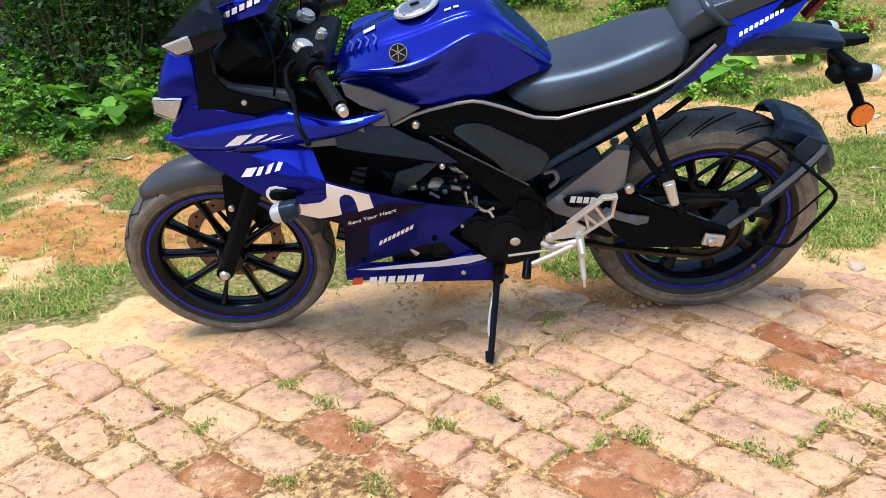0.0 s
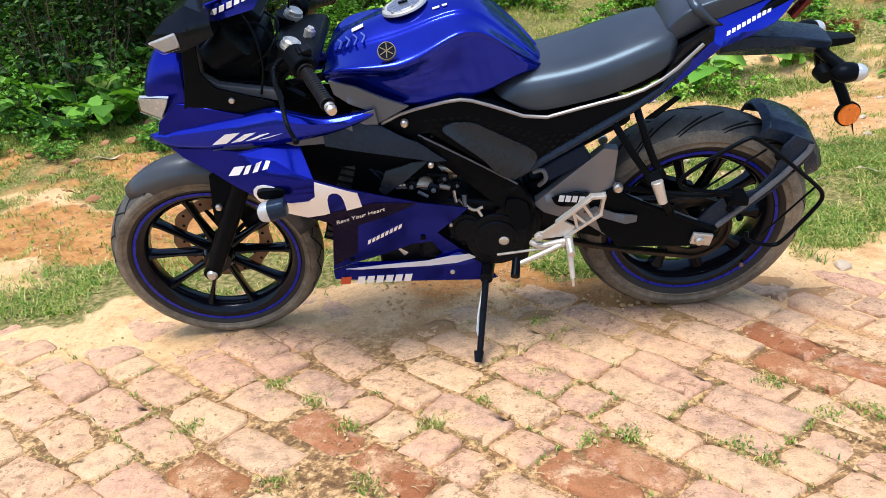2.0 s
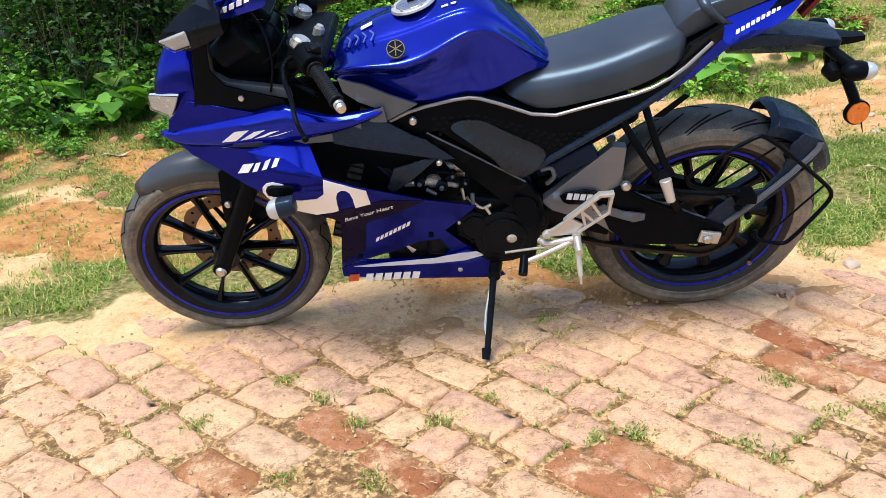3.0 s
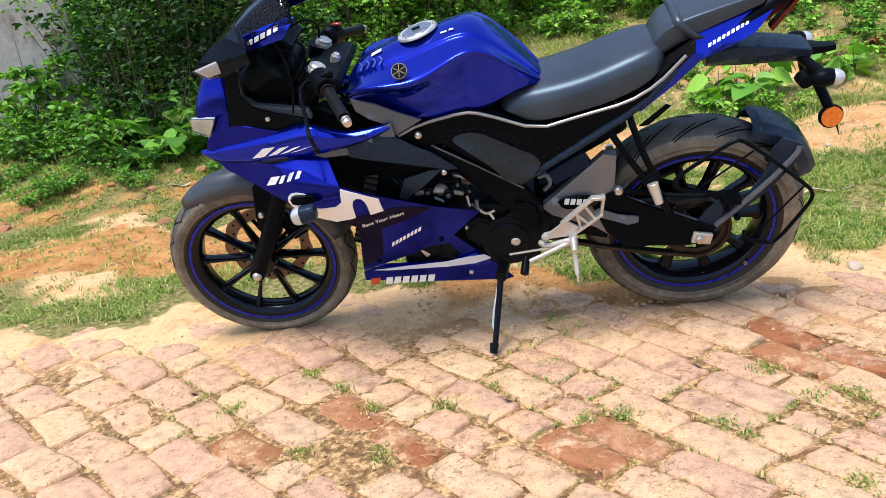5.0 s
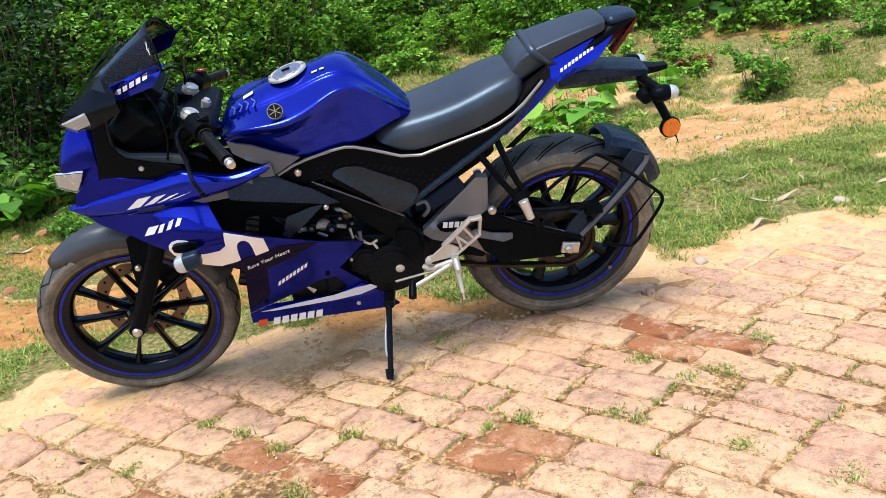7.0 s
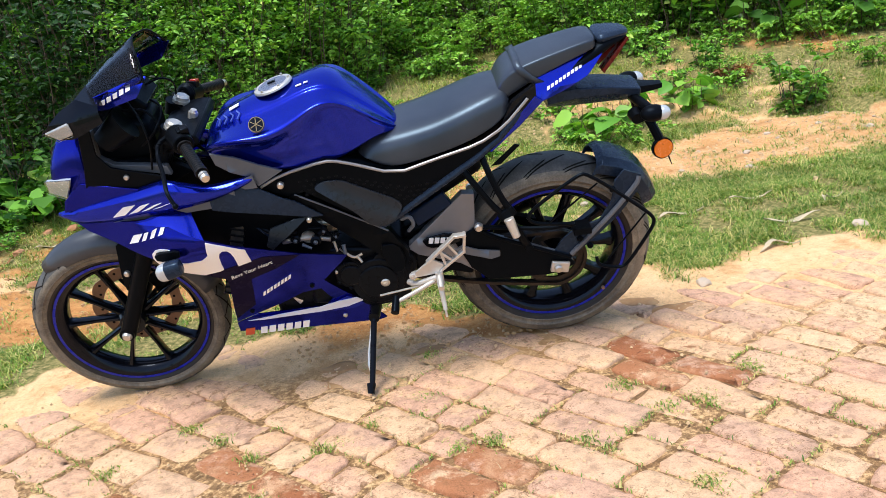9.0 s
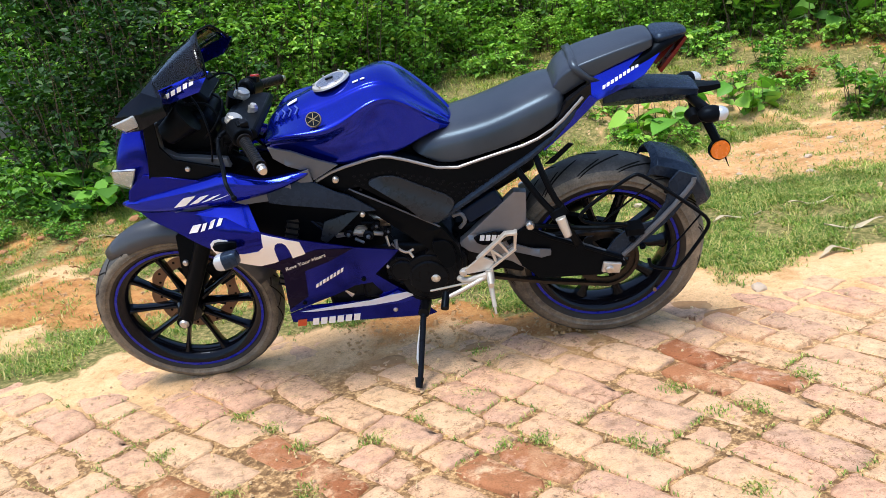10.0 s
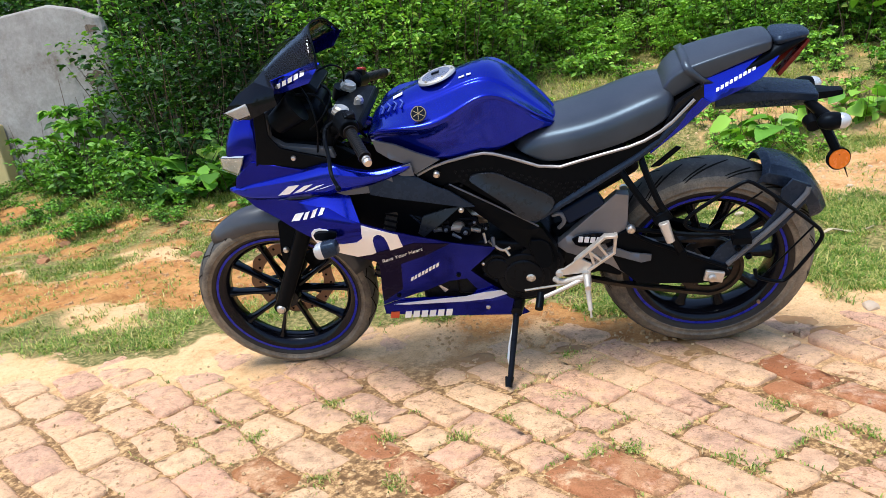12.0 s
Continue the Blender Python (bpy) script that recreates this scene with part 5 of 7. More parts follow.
add_tube(pe, [(1.59, 0, 0.79), (1.60, -0.01, 0.74), (1.615, -0.02, 0.70)], 0.014, 10, 1)
part("plate_bracket", pe, MATT_BLACK, arm)
fl = bmesh.new()
add_tube(fl, [(1.592, -0.05, 0.77), (1.61, -0.085, 0.735), (1.628, -0.105, 0.695), (1.64, -0.112, 0.665)], 0.013, 10, 1)
fst = part("reflector_stem", fl, MATT_BLACK, bike, bevel=0.0)
rf = bmesh.new()
ax = Vector((0.15, -1, 0.1)).normalized()
rc = Vector((1.642, -0.121, 0.655))
add_rod(rf, rc - ax * 0.012, rc, 0.03, 0.0305, 32)
rfo = part("reflector_housing", rf, MATT_BLACK, fst)
rf = bmesh.new()
add_rod(rf, rc - ax * 0.002, rc + ax * 0.004, 0.0275, 0.0265, 32)
part("side_reflector", rf, ORANGE, rfo, "round orange side reflector")
rf = bmesh.new()
add_rod(rf, rc + Vector((0.015, 0.01, -0.02)), rc + Vector((0.03, 0.012, -0.062)), 0.003, 0.001, 8)
part("reflector_tab", rf, MATT_BLACK, fst)
for side in (1, -1):
    ib = bmesh.new()
    c0 = Vector((1.612, -0.125 * side, 0.768))
    add_rod(ib, (1.58, -0.03 * side, 0.785), c0, 0.013, 0.016, 14)
    bmesh.ops.create_uvsphere(ib, u_segments=20, v_segments=12, radius=1.0, matrix=Matrix.Translation(c0) @ Matrix.Diagonal((0.036, 0.026, 0.023, 1)))
    ind = part("rear_indicator", ib, MATT_BLACK, bike, "black rear indicator with a clear tip")
    ib = bmesh.new()
    bmesh.ops.create_uvsphere(ib, u_segments=20, v_segments=12, radius=1.0, matrix=Matrix.Translation(c0 + Vector((0.022, -0.002 * side, -0.001))) @ Matrix.Diagonal((0.024, 0.022, 0.0205, 1)))
    part("lens", ib, REFLECT, ind, "silvery clear lens")
ib = bmesh.new()
add_rod(ib, (1.575, -0.075, 0.752), (1.575, -0.105, 0.748), 0.021, 0.016, 18)
part("horn_cup", ib, MATT_BLACK, bike)

# ---- engine, frame, exhaust ----
en = bmesh.new()
add_box(en, (0.74, 0, 0.38), (0.30, 0.22, 0.2), Euler((0, radians(8), 0)).to_matrix())
add_box(en, (0.58, 0, 0.46), (0.16, 0.16, 0.2), Euler((0, radians(-60), 0)).to_matrix())
add_box(en, (0.62, 0, 0.33), (0.3, 0.2, 0.12))
eng = part("engine_block", en, ENGINE, bike, "black cast engine block", bevel=0.012)
for i in range(6):
    fb = bmesh.new()
    add_box(fb, (0.535 + 0.018 * i, 0, 0.485 - 0.010 * i), (0.006, 0.19, 0.15), Euler((0, radians(-60), 0)).to_matrix())
    part("cylinder_fin", fb, ENGINE, eng, bevel=0.002)
for x, h, r, s, t in ((0.79, 0.365, 0.085, 0.132, 0.03), (0.715, 0.40, 0.05, 0.128, 0.03), (0.86, 0.40, 0.055, 0.118, 0.02)):
    cb = bmesh.new()
    add_rod(cb, (x, -0.09, h), (x, -s, h), r, r * 0.93, 32)
    add_rod(cb, (x, -s, h), (x, -s - 0.006, h), r * 0.72, r * 0.66, 32)
    part("engine_cover", cb, ENGINE, eng, "round black engine cover", bevel=0.003)
panel("sprocket_cover", [(0.80, 0.46), (0.86, 0.47), (0.895, 0.43), (0.88, 0.32), (0.83, 0.28), (0.74, 0.275), (0.72, 0.34), (0.78, 0.43)], lambda x, h: 0.128, ENGINE, eng, thick=0.05, round_=1)
bolt(eng, 0.81, 0.134, 0.362, 0.014, 1, STEEL, 0.008, "cover_plug")
for k in range(7):
    a = 2 * math.pi * k / 7
    bolt(eng, 0.715 + 0.045 * math.cos(a), 0.128, 0.40 + 0.045 * math.sin(a), 0.005, 1, STEEL if k % 3 == 0 else ENGINE, 0.005)
th = bmesh.new()
add_rod(th, (0.58, -0.06, 0.56), (0.70, -0.06, 0.55), 0.028, 0.028, 20)
add_rod(th, (0.62, -0.09, 0.555), (0.62, -0.125, 0.55), 0.022, 0.02, 20)
add_tube(th, [(0.545, -0.12, 0.545), (0.60, -0.13, 0.552), (0.64, -0.125, 0.545), (0.68, -0.12, 0.53)], 0.007, 8, 2)
part("throttle_body", th, STEEL, eng, "metal throttle body and linkage")
for pts, r in (([(0.50, -0.11, 0.62), (0.56, -0.12, 0.60), (0.6, -0.12, 0.57)], 0.006), ([(0.66, -0.115, 0.57), (0.70, -0.13, 0.53), (0.72, -0.135, 0.47), (0.75, -0.13, 0.44)], 0.005), ([(0.70, -0.13, 0.50), (0.735, -0.14, 0.465), (0.76, -0.13, 0.47)], 0.004)):
    hb = bmesh.new()
    add_tube(hb, pts, r, 8, 2)
    part("hose", hb, STEEL if r < 0.0045 else MATT_BLACK, eng)
rd = bmesh.new()
add_box(rd, (0.40, 0, 0.52), (0.035, 0.26, 0.26), Euler((0, radians(20), 0)).to_matrix())
rad_ob = part("radiator", rd, FOAM, bike, "dusty black radiator", bevel=0.004)
for i in range(12):
    fb = bmesh.new()
    add_box(fb, (0.40 + 0.007 * (i - 6), 0, 0.52 + 0.019 * (i - 6)), (0.04, 0.27, 0.004), Euler((0, radians(20), 0)).to_matrix())
    part("radiator_fin", fb, ENGINE, rad_ob)
ex = bmesh.new()
add_tube(ex, [(0.47, 0.0, 0.47), (0.42, 0.01, 0.36), (0.46, 0.03, 0.25), (0.6, 0.06, 0.22), (0.85, 0.10, 0.24), (0.98, 0.13, 0.30)], 0.02, 14, 2)
part("exhaust_pipe", ex, STEEL, bike, "dull steel exhaust pipe")
ex = bmesh.new()
add_rod(ex, (0.49, -0.07, 0.335), (0.44, -0.075, 0.375), 0.03, 0.03, 20)
part("oil_filter", ex, ALU, eng)
ex = bmesh.new()
add_rod(ex, (0.97, 0.14, 0.30), (1.30, 0.17, 0.42), 0.045, 0.055, 24)
add_rod(ex, (1.30, 0.17, 0.42), (1.34, 0.172, 0.435), 0.055, 0.03, 24)
part("silencer", ex, MATT_BLACK, bike, "matt black exhaust silencer", bevel=0.003)
for side in (1, -1):
    panel("frame_beam", [(0.60, 0.702), (0.625, 0.703), (0.715, 0.641), (0.807, 0.577), (0.854, 0.544), (0.882, 0.495), (0.897, 0.45), (0.887, 0.405), (0.85, 0.415), (0.781, 0.495), (0.651, 0.628), (0.61, 0.675)], lambda x, h: 0.136 + 0.018 * max(0.0, 1 - abs(h - (1.15 - 0.735 * x)) / 0.045), MATT_BLACK, bike, "black perimeter frame beam", side=side, thick=0.03, round_=1, bevel=0.004)
    # thin grey bar standing in for the highlight along the beam's edge
    fb = bmesh.new()
    add_tube(fb, [(0.618, -0.147 * side, 0.704), (0.715, -0.151 * side, 0.642), (0.807, -0.151 * side, 0.578), (0.85, -0.149 * side, 0.546)], 0.0026, 8, 1)
    part("frame_lip", fb, GREY, bike)
    panel("frame_heel", [(0.81, 0.50), (0.868, 0.50), (0.885, 0.44), (0.87, 0.40), (0.84, 0.40)], lambda x, h: 0.15, MATT_BLACK, bike, side=side, thick=0.02, round_=1, bevel=0.004)
bt = bmesh.new()
add_box(bt, (0.75, 0, 0.69), (0.42, 0.2, 0.16), Euler((0, radians(18), 0)).to_matrix())
add_box(bt, (1.03, 0, 0.66), (0.2, 0.16, 0.12), Euler((0, radians(-28), 0)).to_matrix())
part("airbox", bt, MATT_BLACK, bike, bevel=0.02)
sh = bmesh.new()
add_rod(sh, (0.93, 0, 0.45), (0.99, 0, 0.68), 0.03, 0.03, 16)
part("shock_absorber", sh, MATT_BLACK, bike)
br = bmesh.new()
add_box(br, (0.975, -0.09, 0.565), (0.12, 0.03, 0.05), Euler((0, radians(-28), 0)).to_matrix())
part("reservoir_box", br, NAVY, bike, bevel=0.006)

hb = bmesh.new()
add_rod(hb, (0.478, -0.075, 0.385), (0.545, -0.085, 0.31), 0.021, 0.017, 20)
part("exhaust_joint", hb, ALU, eng, "pale metal exhaust joint")
# small hardware crowded behind the fairing
for x, s_, h, dx_, dh_, r, mt in ((0.565, 0.13, 0.575, 0.03, 0.004, 0.006, ENGINE), (0.60, 0.135, 0.535, 0.025, -0.012, 0.005, GREY), (0.655, 0.13, 0.56, 0.02, 0.012, 0.009, ENGINE), (0.50, 0.12, 0.60, 0.03, -0.02, 0.008, ENGINE),
                                 (0.69, 0.135, 0.53, 0.004, -0.03, 0.0045, STEEL), (0.715, 0.138, 0.515, 0.0, -0.03, 0.006, GREY), (0.63, 0.135, 0.585, 0.035, 0.0, 0.005, MATT_BLACK), (0.745, 0.135, 0.47, 0.012, -0.02, 0.005, STEEL)):
    hb = bmesh.new()
    add_rod(hb, (x, -s_, h), (x + dx_, -s_ - 0.008, h + dh_), r, r * 0.8, 12)
    part("linkage_rod", hb, mt, eng)
for x, h, r in ((0.585, 0.555, 0.014), (0.64, 0.54, 0.016), (0.67, 0.572, 0.011), (0.70, 0.548, 0.009), (0.53, 0.585, 0.013)):
    bolt(eng, x, 0.128, h, r, 1, ENGINE, 0.012, "linkage_boss")
    bolt(eng, x, 0.142, h, r * 0.4, 1, GREY, 0.005, "linkage_screw")
for i in range(5):
    hb = bmesh.new()
    add_box(hb, (0.475 + 0.012 * i, -0.125, 0.625 - 0.016 * i), (0.03, 0.006, 0.006), Euler((0, radians(52), 0)).to_matrix())
    part("fin", hb, DARK_GREY, eng, bevel=0.001)
hb = bmesh.new()
add_tube(hb, [(0.905, -0.125, 0.52), (0.925, -0.135, 0.545), (0.915, -0.135, 0.575), (0.89, -0.13, 0.565)], 0.006, 8, 2)
part("hose", hb, GREY, eng)
lk = bmesh.new()
add_box(lk, (0.965, 0.0, 0.40), (0.15, 0.12, 0.2), Euler((0, radians(-10), 0)).to_matrix())
part("suspension_linkage", lk, ENGINE, bike, bevel=0.015)
ib_ = bmesh.new()
add_box(ib_, (1.03, -0.055, 0.355), (0.12, 0.05, 0.07), Euler((0, radians(20), 0)).to_matrix())
part("chain_slider", ib_, MATT_BLACK, bike, bevel=0.008)

# ---- swingarm, chain, rear end ----
for side in (1, -1):
    swa = panel("swingarm", [(0.89, 0.45), (0.93, 0.482), (1.07, 0.602), (1.105, 0.595), (1.098, 0.50), (1.126, 0.45), (1.362, 0.33), (1.382, 0.306), (1.35, 0.282), (1.30, 0.282), (1.122, 0.298), (1.04, 0.366), (0.92, 0.42)] if side > 0 else
                [(0.89, 0.45), (0.95, 0.48), (1.12, 0.43), (1.362, 0.345), (1.382, 0.306), (1.30, 0.282), (1.122, 0.32), (0.92, 0.42)],
                lambda x, h: 0.105, SWING if side > 0 else MATT_BLACK, bike, "grey and black box swingarm", side=side, thick=0.028, bevel=0.005)
    if side > 0:
        panel("chain_guard", [(1.03, 0.45), (1.10, 0.49), (1.14, 0.452), (1.362, 0.335), (1.385, 0.306), (1.35, 0.285), (1.30, 0.28), (1.12, 0.295), (1.07, 0.35)], lambda x, h: 0.113, MATT_BLACK, swa, "matt black chain guard", thick=0.01, bevel=0.003)
        lg = bmesh.new()
        add_tube(lg, [(1.095, -0.116, 0.492), (1.14, -0.117, 0.452), (1.25, -0.117, 0.396), (1.37, -0.117, 0.335)], 0.006, 8, 1)
        part("guard_lip", lg, MATT_BLACK, swa)
        for i in range(4):
            panel("print_bar", [(0.955 + 0.017 * i, 0.462 - 0.0025 * i), (0.968 + 0.017 * i, 0.46 - 0.0025 * i), (0.972 + 0.017 * i, 0.478 - 0.0025 * i), (0.959 + 0.017 * i, 0.480 - 0.0025 * i)], 0.119, WHITE, swa, thick=0.002, step=0.2, bevel=0)
        panel("swingarm_cover", chaikin([(0.935, 0.478), (1.02, 0.488), (1.06, 0.455), (1.0, 0.44), (0.95, 0.445)], 1), 0.117, GLOSS_BLACK, swa, thick=0.006)
    bolt(swa, 1.106, 0.118, 0.492, 0.013, side, STEEL, 0.012, "pivot_bolt")
    ab = bmesh.new()
    add_box(ab, (1.335, -0.122 * side, 0.31), (0.055, 0.012, 0.036), Euler((0, radians(12), 0)).to_matrix())
    adj = part("chain_adjuster", ab, ALU, swa, "bright chain adjuster block", bevel=0.003)
    bolt(adj, 1.328, 0.128, 0.310, 0.013, side, STEEL, 0.012, "axle_nut")
sk = bmesh.new()
add_lathe(sk, [(0.098, -0.078), (0.098, -0.071), (0.072, -0.071), (0.072, -0.078)], (1.325, 0, 0.314), 84, lambda a, j, y: 0.006 * (1 if math.sin(a * 42) > 0 else 0) if j < 2 else 0)
spro = part("sprocket", sk, CHAIN, rear_wheel, "oily rear chain sprocket", sharp=30)
for i in range(6):
    a = 2 * math.pi * i / 6
    cb = bmesh.new()
    add_rod(cb, (1.325 + 0.03 * math.cos(a), -0.074, 0.314 + 0.03 * math.sin(a)), (1.325 + 0.075 * math.cos(a), -0.074, 0.314 + 0.075 * math.sin(a)), 0.009, 0.007, 8)
    part("sprocket_arm", cb, CHAIN, spro)
cm = bmesh.new()


def chain_run():
    a, b = Vector((0.86, -0.075, 0.40)), Vector((1.325, -0.075, 0.314))
    out = []
    r1, r2 = 0.035, 0.096
    n = 34
    for i in range(n):
        out.append(Vector((a.x, a.y, a.z + r1)).lerp(Vector((b.x, b.y, b.z + r2)), i / n))
    for i in range(19):
        t = math.pi / 2 - math.pi * i / 18
        out.append(b + Vector((r2 * math.cos(t), 0, r2 * math.sin(t))))
    for i in range(n):
        p = Vector((b.x, b.y, b.z - r2)).lerp(Vector((a.x, a.y, a.z - r1 * 1.6)), (i + 1) / n)
        p.z -= 0.012 * math.sin(math.pi * i / n)
        out.append(p)
    return out


links = chain_run()
for p, q in zip(links, links[1:]):
    d = q - p
    if d.length < 1e-4:
        continue
    for dy in (-0.006, 0.006):
        m, ln_ = along(p + Vector((0, dy, 0)), q + Vector((0, dy, 0)))
        bmesh.ops.create_cube(cm, size=1.0, matrix=m @ Matrix.Diagonal((0.010, 0.010, ln_ * 1.12, 1)))
    bmesh.ops.create_cube(cm, size=1.0, matrix=Matrix.Translation(p) @ Matrix.Diagonal((0.008, 0.014, 0.008, 1)))
part("drive_chain", cm, CHAIN, bike, "oily dusty drive chain", smooth=False)

# hugger: shell over the rear of the tyre, with its arm plates
hg = bmesh.new()
rings = []
HUG = ((1.472, 0.618, 0.070), (1.492, 0.628, 0.076), (1.534, 0.614, 0.08), (1.575, 0.594, 0.08), (1.604, 0.570, 0.078), (1.636, 0.516, 0.07), (1.655, 0.468, 0.055), (1.652, 0.452, 0.045))
for x, h, w_ in HUG:
    a = math.atan2(h - 0.314, x - 1.325)
    dn = Vector((math.cos(a), 0, math.sin(a)))
    ring = []
    for u, drop, sw_ in ((-1.0, 0.055, 0.98), (-1.0, 0.022, 1.0), (-0.7, 0.006, 1.0), (0.0, 0.0, 1.0), (0.7, 0.006, 1.0), (1.0, 0.022, 1.0), (1.0, 0.055, 0.98)):
        ring.append(hg.verts.new(Vector((x, -u * w_ * sw_, h)) - dn * drop))
    rings.append(ring)
for q, w in zip(rings, rings[1:]):
    for k in range(6):
        hg.faces.new((q[k], q[k + 1], w[k + 1], w[k]))
hug = part("rear_hugger", hg, DARK_GREY, bike, "black plastic rear tyre hugger", sharp=25)
so = hug.modifiers.new("thickness", 'SOLIDIFY')
so.thickness = 0.004
bv = hug.modifiers.new("bevel", 'BEVEL')
bv.width, bv.segments, bv.limit_method, bv.angle_limit = 0.004, 2, 'ANGLE', radians(25)
for side in (1,):
    panel("hugger_arm", [(1.312, 0.345), (1.35, 0.40), (1.39, 0.432), (1.462, 0.448), (1.497, 0.503), (1.508, 0.57), (1.535, 0.60), (1.585, 0.575), (1.575, 0.525), (1.52, 0.455), (1.455, 0.395), (1.40, 0.352), (1.345, 0.328)], lambda x, h: 0.112 - 0.05 * max(0, x - 1.5), DARK_GREY, hug, "black hugger arm plate", side=side, thick=0.008, bevel=0.003)
    hr = bmesh.new()
    add_tube(hr, [(1.372, -0.116 * side, 0.345), (1.43, -0.118 * side, 0.402), (1.50, -0.118 * side, 0.472), (1.572, -0.112 * side, 0.552), (1.578, -0.108 * side, 0.572)], 0.0075, 8, 1)
    part("arm_rib", hr, GREY, hug, "lighter grey rib")
    for x, h in ((1.50, 0.545), (1.545, 0.50), (1.40, 0.395), (1.43, 0.365)):
        bolt(hug, x, 0.113 if x < 1.51 else 0.104, h, 0.0095, side, MATT_BLACK, 0.008)
gw = bmesh.new()
add_tube(gw, [(1.377, -0.165, 0.482), (1.255, -0.168, 0.505), (1.24, -0.168, 0.54), (1.386, -0.17, 0.638), (1.416, -0.17, 0.643), (1.587, -0.17, 0.487), (1.606, -0.17, 0.458), (1.599, -0.17, 0.43), (1.527, -0.168, 0.314), (1.504, -0.165, 0.304), (1.443, -0.16, 0.32), (1.44, -0.15, 0.345)], 0.0055, 8, 2)
guard = part("saree_guard", gw, MATT_BLACK, bike, "thin black steel wheel guard")
for a, b in (((1.303, -0.168, 0.50), (1.444, -0.17, 0.606)), ((1.472, -0.166, 0.345), (1.582, -0.17, 0.488))):
    gw = bmesh.new()
    add_rod(gw, a, b, 0.0028, 0.0028, 8)
    part("guard_wire", gw, MATT_BLACK, guard)
gw = bmesh.new()
add_tube(gw, [(1.377, -0.165, 0.482), (1.30, -0.15, 0.47), (1.11, -0.118, 0.49)], 0.007, 8, 1)
add_box(gw, (1.40, -0.14, 0.45), (0.05, 0.05, 0.02))
part("guard_bracket", gw, MATT_BLACK, guard)
for pts in (((1.075, -0.10, 0.70), (1.09, -0.14, 0.678), (1.15, -0.15, 0.575), (1.185, -0.15, 0.53)), ((1.135, -0.10, 0.73), (1.145, -0.14, 0.692), (1.175, -0.15, 0.60), (1.20, -0.15, 0.55))):
    tb = bmesh.new()
    add_tube(tb, pts, 0.0095, 10, 1)
    part("footrest_tube", tb, MATT_BLACK, bike, "black footrest hanger tube")
tb = bmesh.new()
add_box(tb, (1.188, -0.152, 0.543), (0.05, 0.016, 0.03), Euler((0, radians(-30), 0)).to_matrix())
fh = part("footrest_clamp", tb, MATT_BLACK, bike, bevel=0.003)
tb = bmesh.new()
add_rod(tb, (1.19, -0.168, 0.535), (1.207, -0.182, 0.478), 0.0155, 0.0115, 16)
part("pillion_peg", tb, ALU, fh, "folded white pillion peg", bevel=0.002)
tb = bmesh.new()
add_rod(tb, (1.19, -0.15, 0.53), (1.245, -0.12, 0.40), 0.012, 0.012, 12)
add_rod(tb, (1.246, -0.125, 0.40), (1.246, -0.135, 0.40), 0.012, 0.012, 12)
part("stay", tb, MATT_BLACK, fh)
panel("tail_flap", [(1.165, 0.672), (1.235, 0.728), (1.248, 0.722), (1.19, 0.672)], 0.10, MATT_BLACK, bike, thick=0.006)
panel("chain_scuff_plate", [(1.02, 0.425), (1.13, 0.378), (1.158, 0.383), (1.16, 0.402), (1.10, 0.415), (1.05, 0.44)], 0.125, GREY, bike, "grey lower guide plate", thick=0.006)

# ---- footrest plate, shifter, stand ----
fp = bmesh.new()
add_panel(fp, [(0.888, 0.395), (0.893, 0.415), (0.91, 0.418), (0.935, 0.436), (0.955, 0.452), (0.99, 0.428), (0.975, 0.40), (0.93, 0.398)], 0.187, 0.008, 0.05)
for a, b, r in (((0.945, 0.443), (1.03, 0.515), 0.008), ((1.03, 0.515), (1.06, 0.515), 0.008), ((1.06, 0.518), (1.052, 0.462), 0.007), ((1.052, 0.462), (0.98, 0.41), 0.008), ((0.985, 0.47), (1.015, 0.438), 0.005), ((1.01, 0.492), (1.035, 0.45), 0.005), ((0.985, 0.475), (0.995, 0.425), 0.004)):
    m, ln_ = along((a[0], -0.183, a[1]), (b[0], -0.183, b[1]))
    add_box(fp, m.translation, (r * 2.4, 0.008, ln_ + r), m.to_3x3())
heel = part("heel_plate", fp, ALU, bike, "bare aluminium rider heel plate", bevel=0.002)
bolt(heel, 0.896, 0.187, 0.404, 0.011, 1, ALU, 0.006)
fb = bmesh.new()
add_tube(fb, [(0.88, -0.165, 0.372), (0.90, -0.185, 0.372), (0.965, -0.20, 0.395)], 0.009, 10, 1)
add_rod(fb, (0.972, -0.19, 0.405), (0.973, -0.20, 0.37), 0.012, 0.012, 16)
part("footrest_hanger", fb, ALU, heel, "cast aluminium footrest hanger")
fb = bmesh.new()
add_rod(fb, (0.972, -0.205, 0.40), (0.973, -0.25, 0.39), 0.010, 0.009, 16)
add_rod(fb, (0.971, -0.225, 0.395), (0.975, -0.265, 0.325), 0.0085, 0.0065, 14)
add_rod(fb, (0.975, -0.265, 0.325), (0.976, -0.272, 0.305), 0.0035, 0.0035, 10)
part("rider_peg", fb, ALU, heel, "aluminium rider footpeg")
fb = bmesh.new()
add_tube(fb, [(0.968, -0.2, 0.392), (0.90, -0.21, 0.365), (0.842, -0.215, 0.343)], 0.0065, 10, 1)
shf = part("gear_lever", fb, ALU, heel, "aluminium gear lever")
fb = bmesh.new()
add_rod(fb, (0.838, -0.205, 0.352), (0.830, -0.25, 0.33), 0.011, 0.012, 14)
part("lever_toe", fb, MATT_BLACK, shf, "black rubber toe piece")
fb = bmesh.new()
add_rod(fb, (0.968, -0.192, 0.375), (0.79, -0.165, 0.338), 0.0035, 0.0035, 10)
part("shift_rod", fb, STEEL, heel, "thin steel shift rod")
stand_world = Vector((0.722, -0.345, 0.006))
